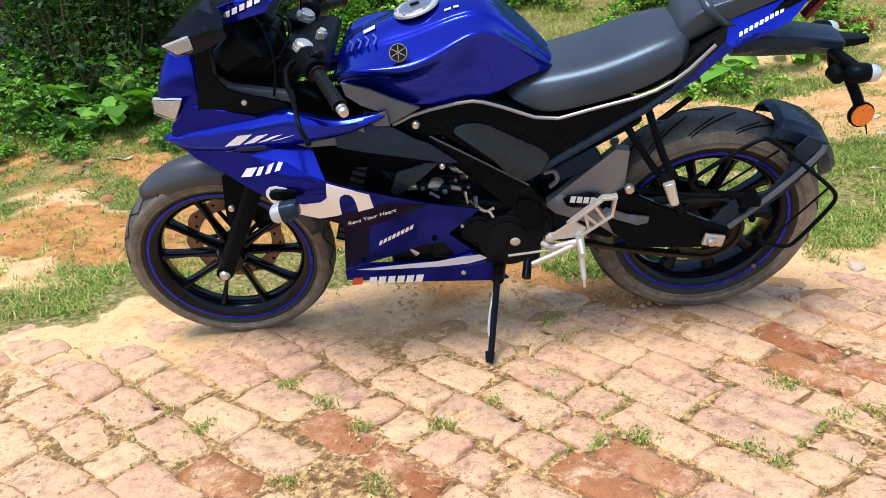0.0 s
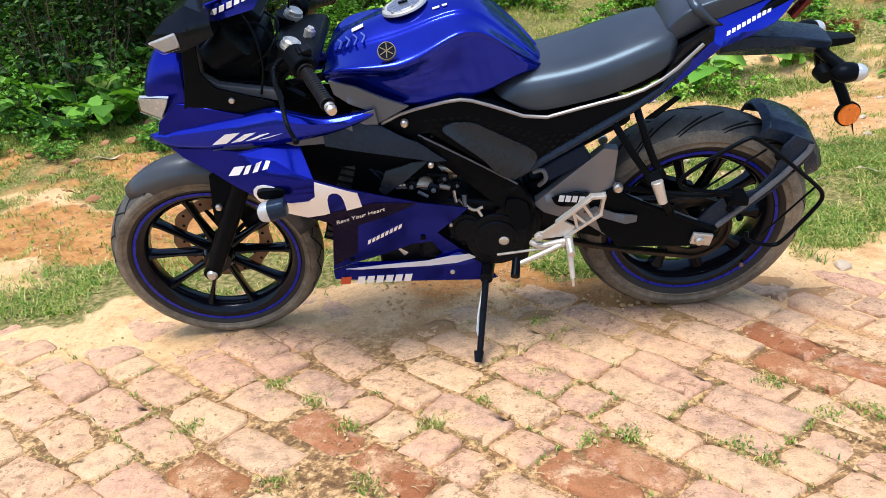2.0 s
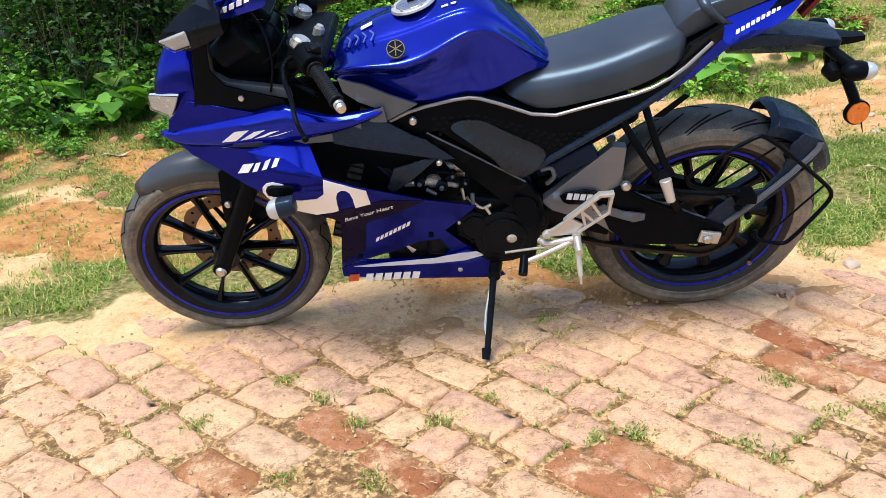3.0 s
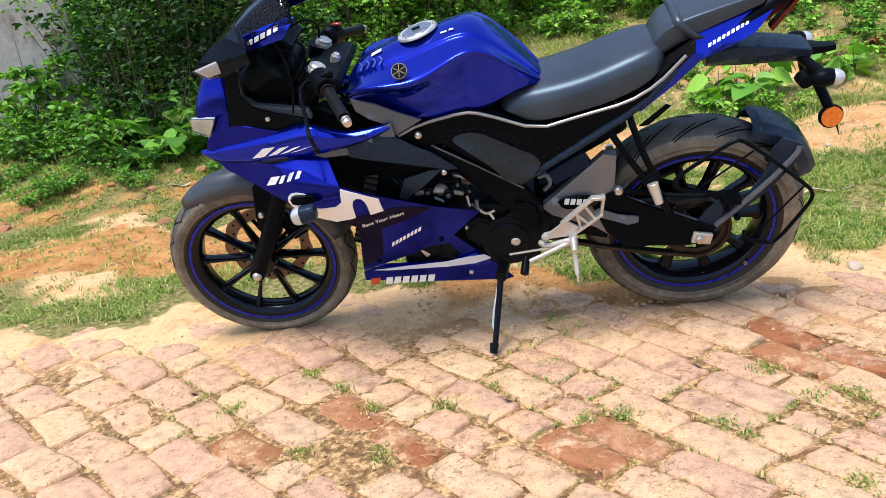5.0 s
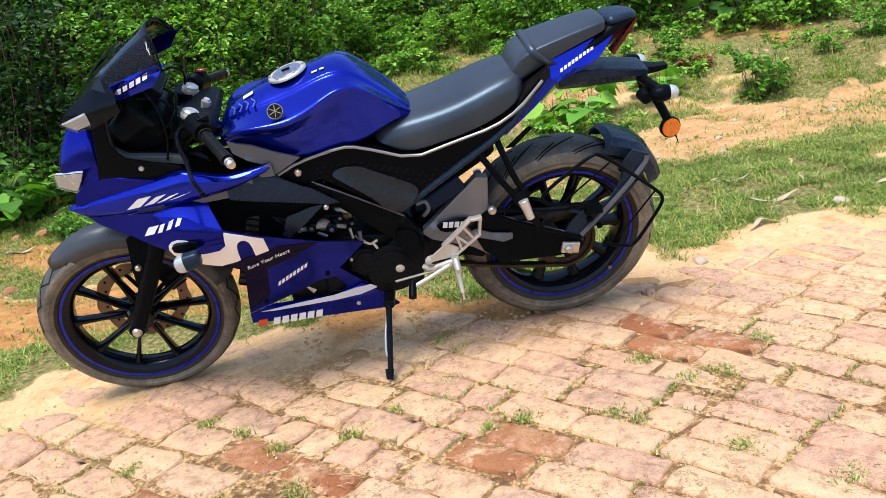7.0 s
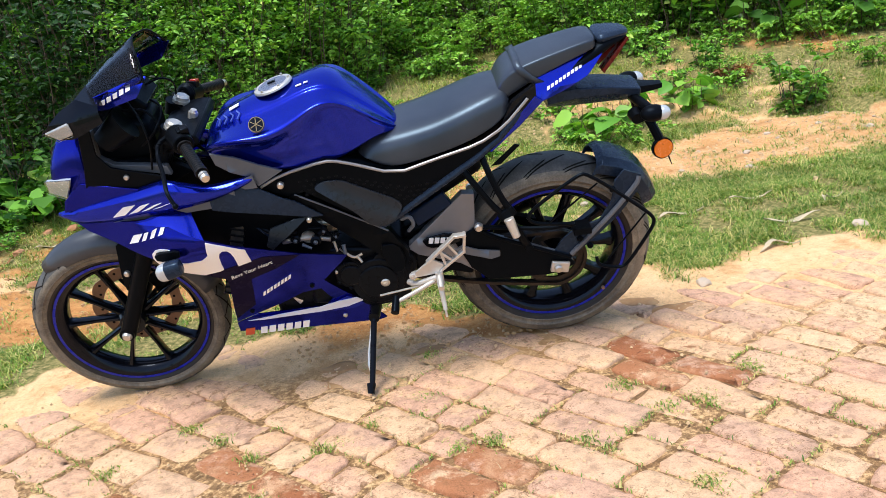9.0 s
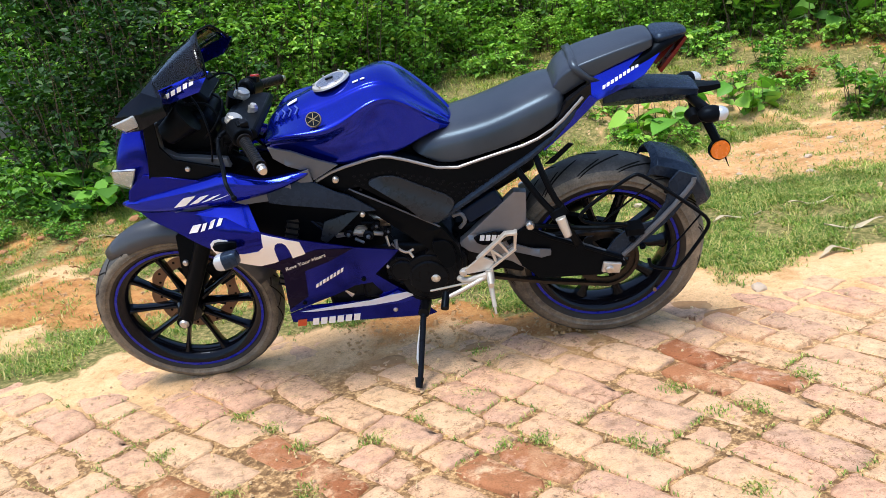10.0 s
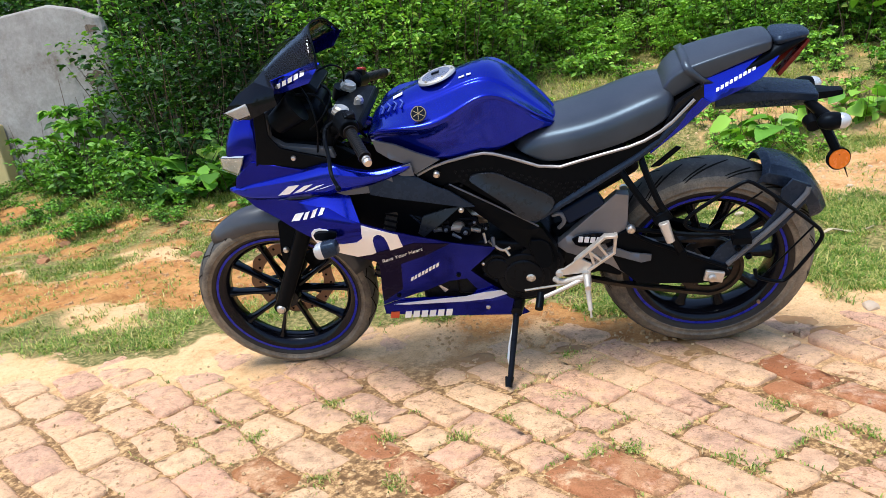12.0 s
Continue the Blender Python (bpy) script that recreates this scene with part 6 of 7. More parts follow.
stl = pose(0, 0, 0, LEAN_DEG).inverted() @ stand_world
sb = bmesh.new()
add_rod(sb, (0.757, -0.155, 0.262), stl, 0.0095, 0.0085, 14)
add_rod(sb, (0.765, -0.11, 0.262), (0.757, -0.17, 0.262), 0.018, 0.017, 14)
m, ln_ = along((0.757, -0.155, 0.262), stl)
bmesh.ops.create_cone(sb, cap_ends=True, segments=14, radius1=0.014, radius2=0.010, depth=0.03, matrix=Matrix.Translation(stl + Vector((0, 0.008, 0.014))) @ m.to_3x3().to_4x4())
stand = part("side_stand", sb, ENGINE, bike, "black side stand resting on the bricks")
sb = bmesh.new()
add_tube(sb, [(0.75, -0.165, 0.25), stl.lerp(Vector((0.75, -0.165, 0.25)), 0.45) + Vector((-0.012, 0, 0)), stl.lerp(Vector((0.75, -0.165, 0.25)), 0.25)], 0.0045, 8, 1)
part("stand_spring", sb, STEEL, stand)
vb = bmesh.new()
add_rod(vb, (1.475, -0.069, 0.167), (1.475, -0.076, 0.167), 0.0055, 0.0055, 12)
part("valve_mark", vb, DISC, rear_wheel)


# ---- concrete marker behind the verge ----
def build_marker():
    root = new("concrete_marker")
    root.matrix_world = pose(-3.6, 4.05, -0.05)
    tagged(root, "grey weathered concrete slab with a gabled top, half overgrown", "concrete slab")
    bm = bmesh.new()
    prof = [(-0.95, 0.0), (0.78, 0.0), (0.755, 0.5), (0.765, 1.5), (0.74, 1.58), (0.53, 1.68), (0.30, 1.735), (-0.14, 1.70), (-0.95, 1.45)]
    for d in (-0.12, -0.02):
        bm.faces.new([bm.verts.new((x, d, z)) for x, z in prof])
    bm.verts.ensure_lookup_table()
    n = len(prof)
    for i in range(n):
        bm.faces.new((bm.verts[i], bm.verts[(i + 1) % n], bm.verts[n + (i + 1) % n], bm.verts[n + i]))
    part("slab", bm, CONCRETE, root, bevel=0.02, smooth=False)
    bm = bmesh.new()
    add_box(bm, (-0.66, -0.2, 0.36), (0.62, 0.14, 0.86), Euler((0, radians(-3), 0)).to_matrix())
    part("plinth", bm, YELLOW, root, "faded yellow plastered plinth", bevel=0.015, smooth=False)
    for cx_, cz_, rx_, rz_, seed in ((0.60, 1.10, 0.085, 0.06, 3), (0.16, 0.82, 0.04, 0.025, 5), (0.66, 1.50, 0.07, 0.03, 8)):
        bm = bmesh.new()
        rim = []
        for i in range(16):
            a = 2 * math.pi * i / 16
            k = 1 + 0.7 * noise.noise(Vector((math.cos(a) * 1.5, math.sin(a) * 1.5, seed)))
            rim.append(bm.verts.new((cx_ + rx_ * k * math.cos(a), -0.122, cz_ + rz_ * k * math.sin(a))))
        heart = bm.verts.new((cx_, -0.124, cz_))
        for i in range(16):
            bm.faces.new((rim[i], rim[(i + 1) % 16], heart))
        part("spalled_spot", bm, SPALL, root, "broken brown spot in the render")


build_marker()


# ---- plants ----
LEAF_SHAPE = ((0.0, 0.0), (0.16, 0.36), (0.42, 0.5), (0.72, 0.34), (1.0, 0.0))


def add_leaf(vs, fs, base, direction, normal, length, width, fold=0.25, droop=0.2):
    """One oval blade, folded a little along its midrib, drooping at the tip."""
    d = direction.normalized()
    s = d.cross(normal).normalized()
    n = s.cross(d)
    k = len(vs)
    for t, w in LEAF_SHAPE:
        c = base + d * length * t - n * length * droop * t * t
        if w == 0.0:
            vs.append(c)
        else:
            vs += [c - s * width * w + n * width * w * fold, c, c + s * width * w + n * width * w * fold]
    fs += [(k, k + 2, k + 1), (k, k + 3, k + 2)]
    for r in (k + 1, k + 4):
        fs += [(r, r + 1, r + 4, r + 3), (r + 1, r + 2, r + 5, r + 4)]
    fs += [(k + 7, k + 8, k + 10), (k + 8, k + 9, k + 10)]


def add_small_leaf(vs, fs, base, direction, normal, length, width, fold=0.25):
    """The same blade at a distance: two halves hinged on the midrib."""
    d = direction.normalized()
    s = d.cross(normal).normalized()
    n = s.cross(d)
    k = len(vs)
    up = n * width * fold * 0.5
    vs += [base, base + d * length * 0.3 - s * width * 0.46 + up, base + d * length * 0.68 - s * width * 0.36 + up, base + d * length - n * length * 0.08,
           base + d * length * 0.68 + s * width * 0.36 + up, base + d * length * 0.3 + s * width * 0.46 + up]
    fs += [(k, k + 3, k + 2, k + 1), (k, k + 5, k + 4, k + 3)]


def mesh_from(name, vs, fs, material):
    me = bpy.data.meshes.new(name)
    me.from_pydata([tuple(v) for v in vs], [], fs)
    me.polygons.foreach_set("use_smooth", [True] * len(fs))
    me.materials.append(material)
    return me


def rand_dir(rng, up=0.3):
    a = rng.uniform(0, 2 * math.pi)
    z = rng.uniform(-0.5, 1.0) + up
    return Vector((math.cos(a), math.sin(a), z)).normalized()


def build_shrub(name, seed, height, spread, stems, leaves_per, leaf_len, leaf_w, material, label, category="shrub"):
    """Several bending stems, each set with leaves that thin out towards the ground."""
    rng = random.Random(seed)
    root = new(name)
    tagged(root, label, category)
    sbm = bmesh.new()
    vs, fs = [], []
    for s in range(stems):
        a = rng.uniform(0, 2 * math.pi)
        r0 = spread * 0.35 * math.sqrt(rng.random())
        base = Vector((math.cos(a) * r0, math.sin(a) * r0, -0.05))
        lean = Vector((math.cos(a), math.sin(a), 0)) * spread * rng.uniform(0.1, 0.75)
        top = base + lean + Vector((0, 0, height * rng.uniform(0.55, 1.0)))
        mid = base.lerp(top, 0.5) + Vector((rng.uniform(-1, 1), rng.uniform(-1, 1), 0)) * spread * 0.12
        add_tube(sbm, [base, mid, top], min(0.0075, 0.005 * height + 0.002), 5, 1, 0.0015)
        nodes = [rng.random() ** 0.75 for _ in range(max(2, leaves_per // 16))]
        heart = [rand_dir(rng) * rng.random() * spread * 0.2 for _ in nodes]
        for _ in range(leaves_per):
            pick = rng.randrange(len(nodes))
            t = nodes[pick]
            p = (base.lerp(mid, t * 2) if t < 0.5 else mid.lerp(top, t * 2 - 1))
            d = rand_dir(rng)
            q = p + heart[pick] + d * rng.random() * (spread * 0.16 if leaf_len < 0.13 else spread * 0.28)
            nrm = (Vector((rng.uniform(-0.9, 0.9), rng.uniform(-1.2, 0.7), 0.9)) + d * 0.25).normalized()
            dd = Vector((d.x, d.y, rng.uniform(-0.5, 0.35)))
            k = rng.uniform(0.55, 1.2)
            if leaf_len > 0.13:
                add_leaf(vs, fs, q, dd, nrm, leaf_len * k, leaf_w * k, rng.uniform(0.05, 0.4), rng.uniform(0.0, 0.35))
            else:
                add_small_leaf(vs, fs, q, dd, nrm, leaf_len * k, leaf_w * k, rng.uniform(0.1, 0.9))
    tagged(part("stem", sbm, BARK, root), kind="stuff")
    fo = new("foliage", mesh_from("foliage", vs, fs, material))
    fo.parent = root
    tagged(fo, kind="stuff")
    return root


def place(kind, x, y, scale=1.0, turn=0.0, tilt=0.0):
    ob = copy_thing(kind, Matrix.Identity(4))
    ob.matrix_world = pose(x, y, terrain(x, y), tilt, 0, turn) @ Matrix.Diagonal((scale, scale, scale, 1))
    return ob


shrub_a = build_shrub("leafy_shrub", 11, 1.25, 0.75, 26, 120, 0.076, 0.046, LEAF, "dense leafy green shrub on the bank")
shrub_b = build_shrub("leafy_shrub", 12, 1.05, 0.8, 24, 130, 0.056, 0.034, LEAF, "fine-leaved green shrub on the bank")
shrub_c = build_shrub("dark_shrub", 13, 1.5, 0.8, 26, 80, 0.075, 0.045, LEAF_SHADED, "green shrub in the thicket, its leaves darkened for shade")
shrub_d = build_shrub("bright_shrub", 14, 0.95, 0.6, 20, 130, 0.066, 0.04, LEAF_BRIGHT, "bright green young shrub")
weed = build_shrub("low_weed", 15, 0.32, 0.3, 12, 26, 0.05, 0.03, LEAF, "low green weed on the verge", "weed")
weed_dark = build_shrub("low_weed", 16, 0.42, 0.36, 14, 34, 0.055, 0.034, LEAF_MID, "low mid-green weed by the bank", "weed")
broad = build_shrub("broad_leaf_plant", 17, 0.34, 0.3, 9, 3, 0.2, 0.17, LEAF_BRIGHT, "low plant with large heart-shaped bright green leaves", "plant")
broad_mid = build_shrub("broad_leaf_plant", 18, 0.36, 0.32, 10, 4, 0.17, 0.14, LEAF_MID, "low plant with large round mid-green leaves", "plant")
slope_bush = build_shrub("slope_bush", 19, 0.52, 0.4, 15, 34, 0.072, 0.042, LEAF_MID, "leafy mid-green bush on the dry slope", "bush")
tall_broad = build_shrub("broad_leaf_plant", 20, 0.75, 0.34, 8, 5, 0.17, 0.14, LEAF_MID, "tall plant with large heart-shaped leaves at the thicket foot", "plant")
leaf_heap = build_shrub("dead_leaf_heap", 21, 0.2, 0.3, 14, 22, 0.09, 0.035, DEAD_LEAF, "heap of curled brown dead leaves on the slope", "dead leaves")
tall_light = build_shrub("tall_shrub", 22, 2.3, 1.15, 32, 122, 0.07, 0.042, LEAF, "tall fine-leaved green shrub in the thicket")
tall_mid = build_shrub("tall_shrub", 23, 2.2, 1.1, 32, 118, 0.074, 0.043, LEAF_MID, "tall mid-green shrub in the thicket")
tall_shaded = build_shrub("tall_dark_shrub", 24, 2.4, 1.15, 32, 122, 0.068, 0.042, LEAF_SHADED, "tall green shrub deep in the thicket, its leaves darkened for shade")
slender = build_shrub("slender_weed", 25, 1.0, 0.3, 7, 40, 0.11, 0.065, LEAF_MID, "slender tall weed growing before the concrete slab", "weed")
KINDS = (slender, tall_light, tall_mid, tall_shaded, slope_bush, tall_broad, leaf_heap, broad_mid, shrub_a, shrub_b, shrub_c, shrub_d, weed, weed_dark, broad)
rng = random.Random(5)
GROUPS = {id(slender): "slab weeds", id(tall_light): "thicket shrubs", id(tall_mid): "thicket shrubs", id(tall_shaded): "thicket shrubs", id(slope_bush): "slope bushes", id(tall_broad): "broad-leaved plants", id(leaf_heap): "", id(broad_mid): "broad-leaved plants", id(shrub_a): "bank shrubs", id(shrub_b): "bank shrubs", id(shrub_c): "thicket shrubs", id(shrub_d): "bank shrubs", id(weed): "verge weeds", id(weed_dark): "verge weeds", id(broad): "broad-leaved plants"}
for k in KINDS:
    tagged(k, group=GROUPS[id(k)])


def thicket_edge(x):
    """The thicket's foot: near on one hand, set back behind the open slope, near again past it."""
    return 3.65 + 0.2 * math.sin(x * 1.4 + 1) + 2.0 * smoothstep(-0.4, 0.7, x) - 1.2 * smoothstep(3.2, 4.7, x)


# thicket rows from the edge backwards, ever taller
for row, (dy, step, lo, hi) in enumerate(((0.0, 0.55, 0.5, 0.85), (0.7, 0.9, 0.7, 0.95), (1.5, 0.95, 0.9, 1.15), (2.6, 1.1, 1.1, 1.3), (3.7, 1.15, 1.2, 1.5))):
    x = -6.0 - row * 0.4
    while x < 7.0 + row * 0.6:
        px = x + rng.uniform(-0.2, 0.2)
        py = thicket_edge(px) + dy + rng.uniform(-0.22, 0.22)
        # the stretch in deep shade takes the darkened leaf colour
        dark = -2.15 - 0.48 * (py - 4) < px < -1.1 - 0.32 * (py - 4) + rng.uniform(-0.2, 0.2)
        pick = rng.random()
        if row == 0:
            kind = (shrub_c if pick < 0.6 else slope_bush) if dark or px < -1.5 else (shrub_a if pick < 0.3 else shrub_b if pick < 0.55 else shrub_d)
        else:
            kind = tall_shaded if row == 4 or dark else (tall_shaded if pick < 0.55 else tall_mid) if px < -1.5 else (tall_light if pick < 0.55 else tall_mid if pick < 0.88 else tall_shaded)
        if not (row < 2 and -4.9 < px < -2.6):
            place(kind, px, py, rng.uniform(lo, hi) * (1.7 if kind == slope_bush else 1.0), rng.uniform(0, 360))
        x += step * (0.72 if row == 0 and px > -0.8 else 1.0)
for _ in range(70):
    x = rng.uniform(-5.0, 5.5)
    y = thicket_edge(x) - rng.uniform(0.05, 0.75)
    if -4.9 < x < -3.2:
        continue
    place(weed_dark if x < -0.6 else weed, x, y, rng.uniform(0.6, 1.25), rng.uniform(0, 360))
# ground cover creeping out from under the thicket
for _ in range(75):
    x = rng.uniform(-4.2, 0.6)
    y = thicket_edge(x) - 0.15 - 1.1 * rng.random() ** 1.5
    place(weed_dark if x < -0.6 or rng.random() < 0.5 else weed, x, y, rng.uniform(0.25, 0.6), rng.uniform(0, 360))
# weeds scattered over the open slope
for _ in range(30):
    x, y = rng.uniform(0.0, 4.6), rng.uniform(2.7, 5.0)
    if y < thicket_edge(x):
        place(weed, x, y, rng.uniform(0.3, 0.75), rng.uniform(0, 360))
for x, y, s in ((-1.55, 2.95, 1.0), (-1.95, 3.15, 1.1), (-1.75, 2.75, 0.8)):
    place(broad_mid, x, y, s, rng.uniform(0, 360))
for x, y, s in ((2.2, 3.2, 1.0), (2.36, 3.3, 0.8), (2.95, 3.42, 0.75), (3.05, 3.5, 0.5)):
    place(broad, x, y, s, rng.uniform(0, 360))
for x, y, s in ((3.5, 5.15, 1.1), (3.3, 5.6, 1.1), (3.9, 4.8, 1.0), (4.25, 4.45, 1.0), (2.6, 5.8, 1.0), (4.8, 4.3, 1.1)):
    place(tall_broad, x, y, s, rng.uniform(0, 360))
for x, y, s in ((3.62, 3.08, 0.85), (3.36, 4.15, 0.6), (4.75, 3.5, 0.6)):
    place(slope_bush, x, y, s, rng.uniform(0, 360))
for x, y, s in ((-3.05, 3.5, 1.15), (-2.55, 3.6, 1.0), (-3.42, 3.5, 0.7)):
    place(slope_bush, x, y, s, rng.uniform(0, 360))
for kind, x, y, s in ((tall_mid, -2.6, 4.3, 0.72), (tall_light, -0.5, 4.6, 0.8)):
    place(kind, x, y, s, rng.uniform(0, 360))
place(leaf_heap, 3.41, 3.77, 0.55, 30)
for x, y, k_, a in ((-3.08, 3.66, 1.0, 20), (-2.93, 3.72, 0.8, 140), (-3.62, 3.7, 0.62, 250)):
    place(slender, x, y, k_, a)
vs, fs = [], []
for bx, by, bz, s in ((3.72, 4.75, 0.98, 0.2), (3.66, 4.75, 0.93, 0.14)):
    add_leaf(vs, fs, Vector((bx, by, bz)), Vector((-0.3, -0.4, -0.8)), Vector((0, -1, 0.35)), s, s * 0.85, 0.2, 0.1)
yl = new("yellowed_leaf", mesh_from("yellowed_leaf", vs, fs, YELLOW_LEAF))
tagged(yl, "pair of yellowed heart-shaped leaves hanging in the thicket", "leaf")
for k in KINDS:
    k.matrix_world = pose(rng.uniform(-7.5, 8.5), 9.5 + rng.uniform(0, 1), 0.5, 0, 0, rng.uniform(0, 360))


def build_tree(x, y, h, seed):
    rng = random.Random(seed)
    root = new("tree")
    root.matrix_world = pose(x, y, terrain(x, y))
    # crowns on this hand get the leaf colour darkened for shade
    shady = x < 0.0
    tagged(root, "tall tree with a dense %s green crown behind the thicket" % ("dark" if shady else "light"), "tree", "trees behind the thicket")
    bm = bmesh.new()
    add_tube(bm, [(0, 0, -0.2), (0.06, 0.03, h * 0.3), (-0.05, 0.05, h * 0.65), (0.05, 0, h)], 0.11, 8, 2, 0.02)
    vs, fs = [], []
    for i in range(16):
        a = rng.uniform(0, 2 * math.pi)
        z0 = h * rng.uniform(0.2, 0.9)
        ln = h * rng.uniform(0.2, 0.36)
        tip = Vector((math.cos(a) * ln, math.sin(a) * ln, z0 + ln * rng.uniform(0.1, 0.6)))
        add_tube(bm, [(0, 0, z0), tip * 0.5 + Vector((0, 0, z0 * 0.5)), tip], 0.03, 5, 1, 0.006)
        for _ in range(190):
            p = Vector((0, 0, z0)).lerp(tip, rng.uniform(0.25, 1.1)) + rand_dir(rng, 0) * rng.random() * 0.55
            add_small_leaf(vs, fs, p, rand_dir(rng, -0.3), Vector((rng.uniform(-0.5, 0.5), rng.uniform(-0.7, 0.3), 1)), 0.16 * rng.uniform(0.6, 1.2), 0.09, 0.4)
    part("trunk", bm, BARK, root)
    fo = new("crown", mesh_from("crown", vs, fs, LEAF_SHADED if shady else LEAF))
    fo.parent = root


for i, (x, y, h) in enumerate(((-5.5, 8.6, 4.6), (-3.4, 7.6, 4.2), (-1.6, 8.2, 4.8), (0.4, 9.4, 4.4), (2.6, 9.8, 4.2), (5.0, 10.2, 4.6), (7.8, 9.6, 4.4), (-7.8, 7.0, 4.5), (-1.0, 11.5, 5.6), (3.5, 12.5, 5.4), (-5.0, 11.5, 5.6), (8.0, 13, 5.5))):
    build_tree(x, y, h, 40 + i)


def sapling(x, y, h, lean, radius, material, label):
    bm = bmesh.new()
    add_tube(bm, [(0, 0, -0.1), (lean * 0.3, 0.02, h * 0.35), (lean * 0.7, -0.02, h * 0.7), (lean, 0, h)], radius, 8, 2, radius * 0.6)
    ob = finish("bare_sapling", bm, material)
    ob.matrix_world = pose(x, y, terrain(x, y))
    tagged(ob, label, "sapling", "saplings in the thicket")


PALE_BARK = simple("pale_bark", (0.42, 0.4, 0.35), 0.8, 0, 0.25, 30, grain=0.5)
sapling(-3.55, 4.75, 3.2, 0.6, 0.017, PALE_BARK, "slender pale grey sapling stem beside the slab")
sapling(-1.83, 4.35, 3.0, -0.25, 0.013, BARK, "thin brown sapling stem in the thicket")
sapling(4.05, 5.0, 2.4, -0.15, 0.03, BARK, "thin brown sapling stem by the open slope")


# unseen trees added across the road, to darken the skyline the bike reflects
for i, (x, y, h) in enumerate(((-12.0, -21.0, 4.6), (-6.0, -22.6, 4.8), (0.0, -21.2, 4.4), (6.4, -22.8, 4.8), (13.0, -21.0, 4.6))):
    build_tree(x, y, h, 90 + i)


# ---- grass ----
def grass_amount(x, y):
    """Grass grows where there is turf, in uneven clumps."""
    n2 = noise.noise(Vector((x * 6.0, y * 6.0, 5.4)))
    n3 = noise.noise(Vector((x * 2.3, y * 2.3, 1.7)))
    return soil(x, y)[0] * max(0.0, 0.55 + 0.9 * n2 + 0.6 * n3) if y > 0.12 else 0.0


def build_grass(name, seed, count, x0, x1, y0, y1, h0, h1, material, label):
    rng = random.Random(seed)
    vs, fs = [], []
    made = tries = 0
    while made < count and tries < count * 12:
        tries += 1
        x, y = rng.uniform(x0, x1), rng.uniform(y0, y1)
        if rng.random() > grass_amount(x, y):
            continue
        made += 1
        z = terrain(x, y)
        for _ in range(4):
            a = rng.uniform(0, 2 * math.pi)
            h = rng.uniform(h0, h1)
            b = Vector((x + rng.gauss(0, 0.014), y + rng.gauss(0, 0.014), z - 0.004))
            out = Vector((math.cos(a), math.sin(a), 0))
            side = Vector((-out.y, out.x, 0)) * rng.uniform(0.0011, 0.0027)
            k = len(vs)
            m = b + out * h * 0.4 + Vector((0, 0, h * rng.uniform(0.35, 0.7)))
            t = b + out * h * rng.uniform(0.7, 1.8) + Vector((0, 0, h * rng.uniform(0.15, 0.95)))
            vs += [b - side, b + side, m + side * 0.8, m - side * 0.8, t]
            fs += [(k, k + 1, k + 2, k + 3), (k + 3, k + 2, k + 4)]
    me = mesh_from(name, vs, fs, material)
    ob = new(name, me)
    tagged(ob, label, "grass", kind="stuff")


build_grass("grass", 1, 42000, -3.2, 4.6, 0.15, 3.4, 0.01, 0.04, GRASS, "short patchy grass on the sandy verge")
build_grass("bank_grass", 2, 20000, -5.0, 7.0, 2.4, 6.2, 0.02, 0.08, DRY_GRASS, "longer half-dry grass on the bank")


build_grass("verge_grass", 3, 27000, 0.9, 4.4, 0.22, 1.8, 0.01, 0.04, GRASS, "green grass strip along the road edge")


def crumbs(name, seed, count, x0, x1, y0, y1, lo, hi, keep, material, label):
    """Loose angular bits strewn over a patch of ground."""
    rng = random.Random(seed)
    vs, fs = [], []
    while count:
        count -= 1
        x, y = rng.uniform(x0, x1), rng.uniform(y0, y1)
        if not keep(x, y):
            continue
        r = lo + (hi - lo) * rng.random() ** 3
        z = max(terrain(x, y), -0.001 if y < 0.05 else -1.0)
        k = len(vs)
        turn = rng.uniform(0, 2 * math.pi)
        for a in range(5):
            t = turn + 2 * math.pi * a / 5
            q = r * rng.uniform(0.7, 1.25)
            vs.append((x + q * math.cos(t), y + q * math.sin(t), z - 0.2 * r))
        for a in range(5):
            t = turn + 0.3 + 2 * math.pi * a / 5
            q = r * rng.uniform(0.4, 0.8)
            vs.append((x + q * math.cos(t), y + q * math.sin(t), z + r * rng.uniform(0.45, 0.85)))
        fs += [(k + a, k + (a + 1) % 5, k + 5 + (a + 1) % 5, k + 5 + a) for a in range(5)] + [tuple(k + 5 + a for a in range(5))]
    me = mesh_from(name, vs, fs, material)
    me.polygons.foreach_set("use_smooth", [False] * len(fs))
    tagged(new(name, me), label, "gravel", kind="stuff")


CRUMB = simple("clay_crumb", (0.46, 0.27, 0.12), 0.95, 0, 0.4, 14, grain=0.5, dust=0.3)
SANDBIT = simple("sandy_grit", (0.58, 0.40, 0.22), 0.95, 0, 0.4, 14, grain=0.5)
crumbs("clay_crumbs", 71, 2600, -3.4, 0.8, 0.6, 3.2, 0.003, 0.017, lambda x, y: soil(x, y)[0] < 0.75, CRUMB, "loose reddish clay crumbs on the bare ground")
crumbs("track_grit", 72, 4200, 0.8, 4.6, 1.2, 4.2, 0.003, 0.02, lambda x, y: soil(x, y)[0] < 0.8, SANDBIT, "loose sandy grit on the dirt track")
crumbs("engine_litter", 74, 900, 0.4, 1.4, -0.05, 0.4, 0.002, 0.012, lambda x, y: True, CRUMB, "brown crumbs and litter on the soil below the engine")
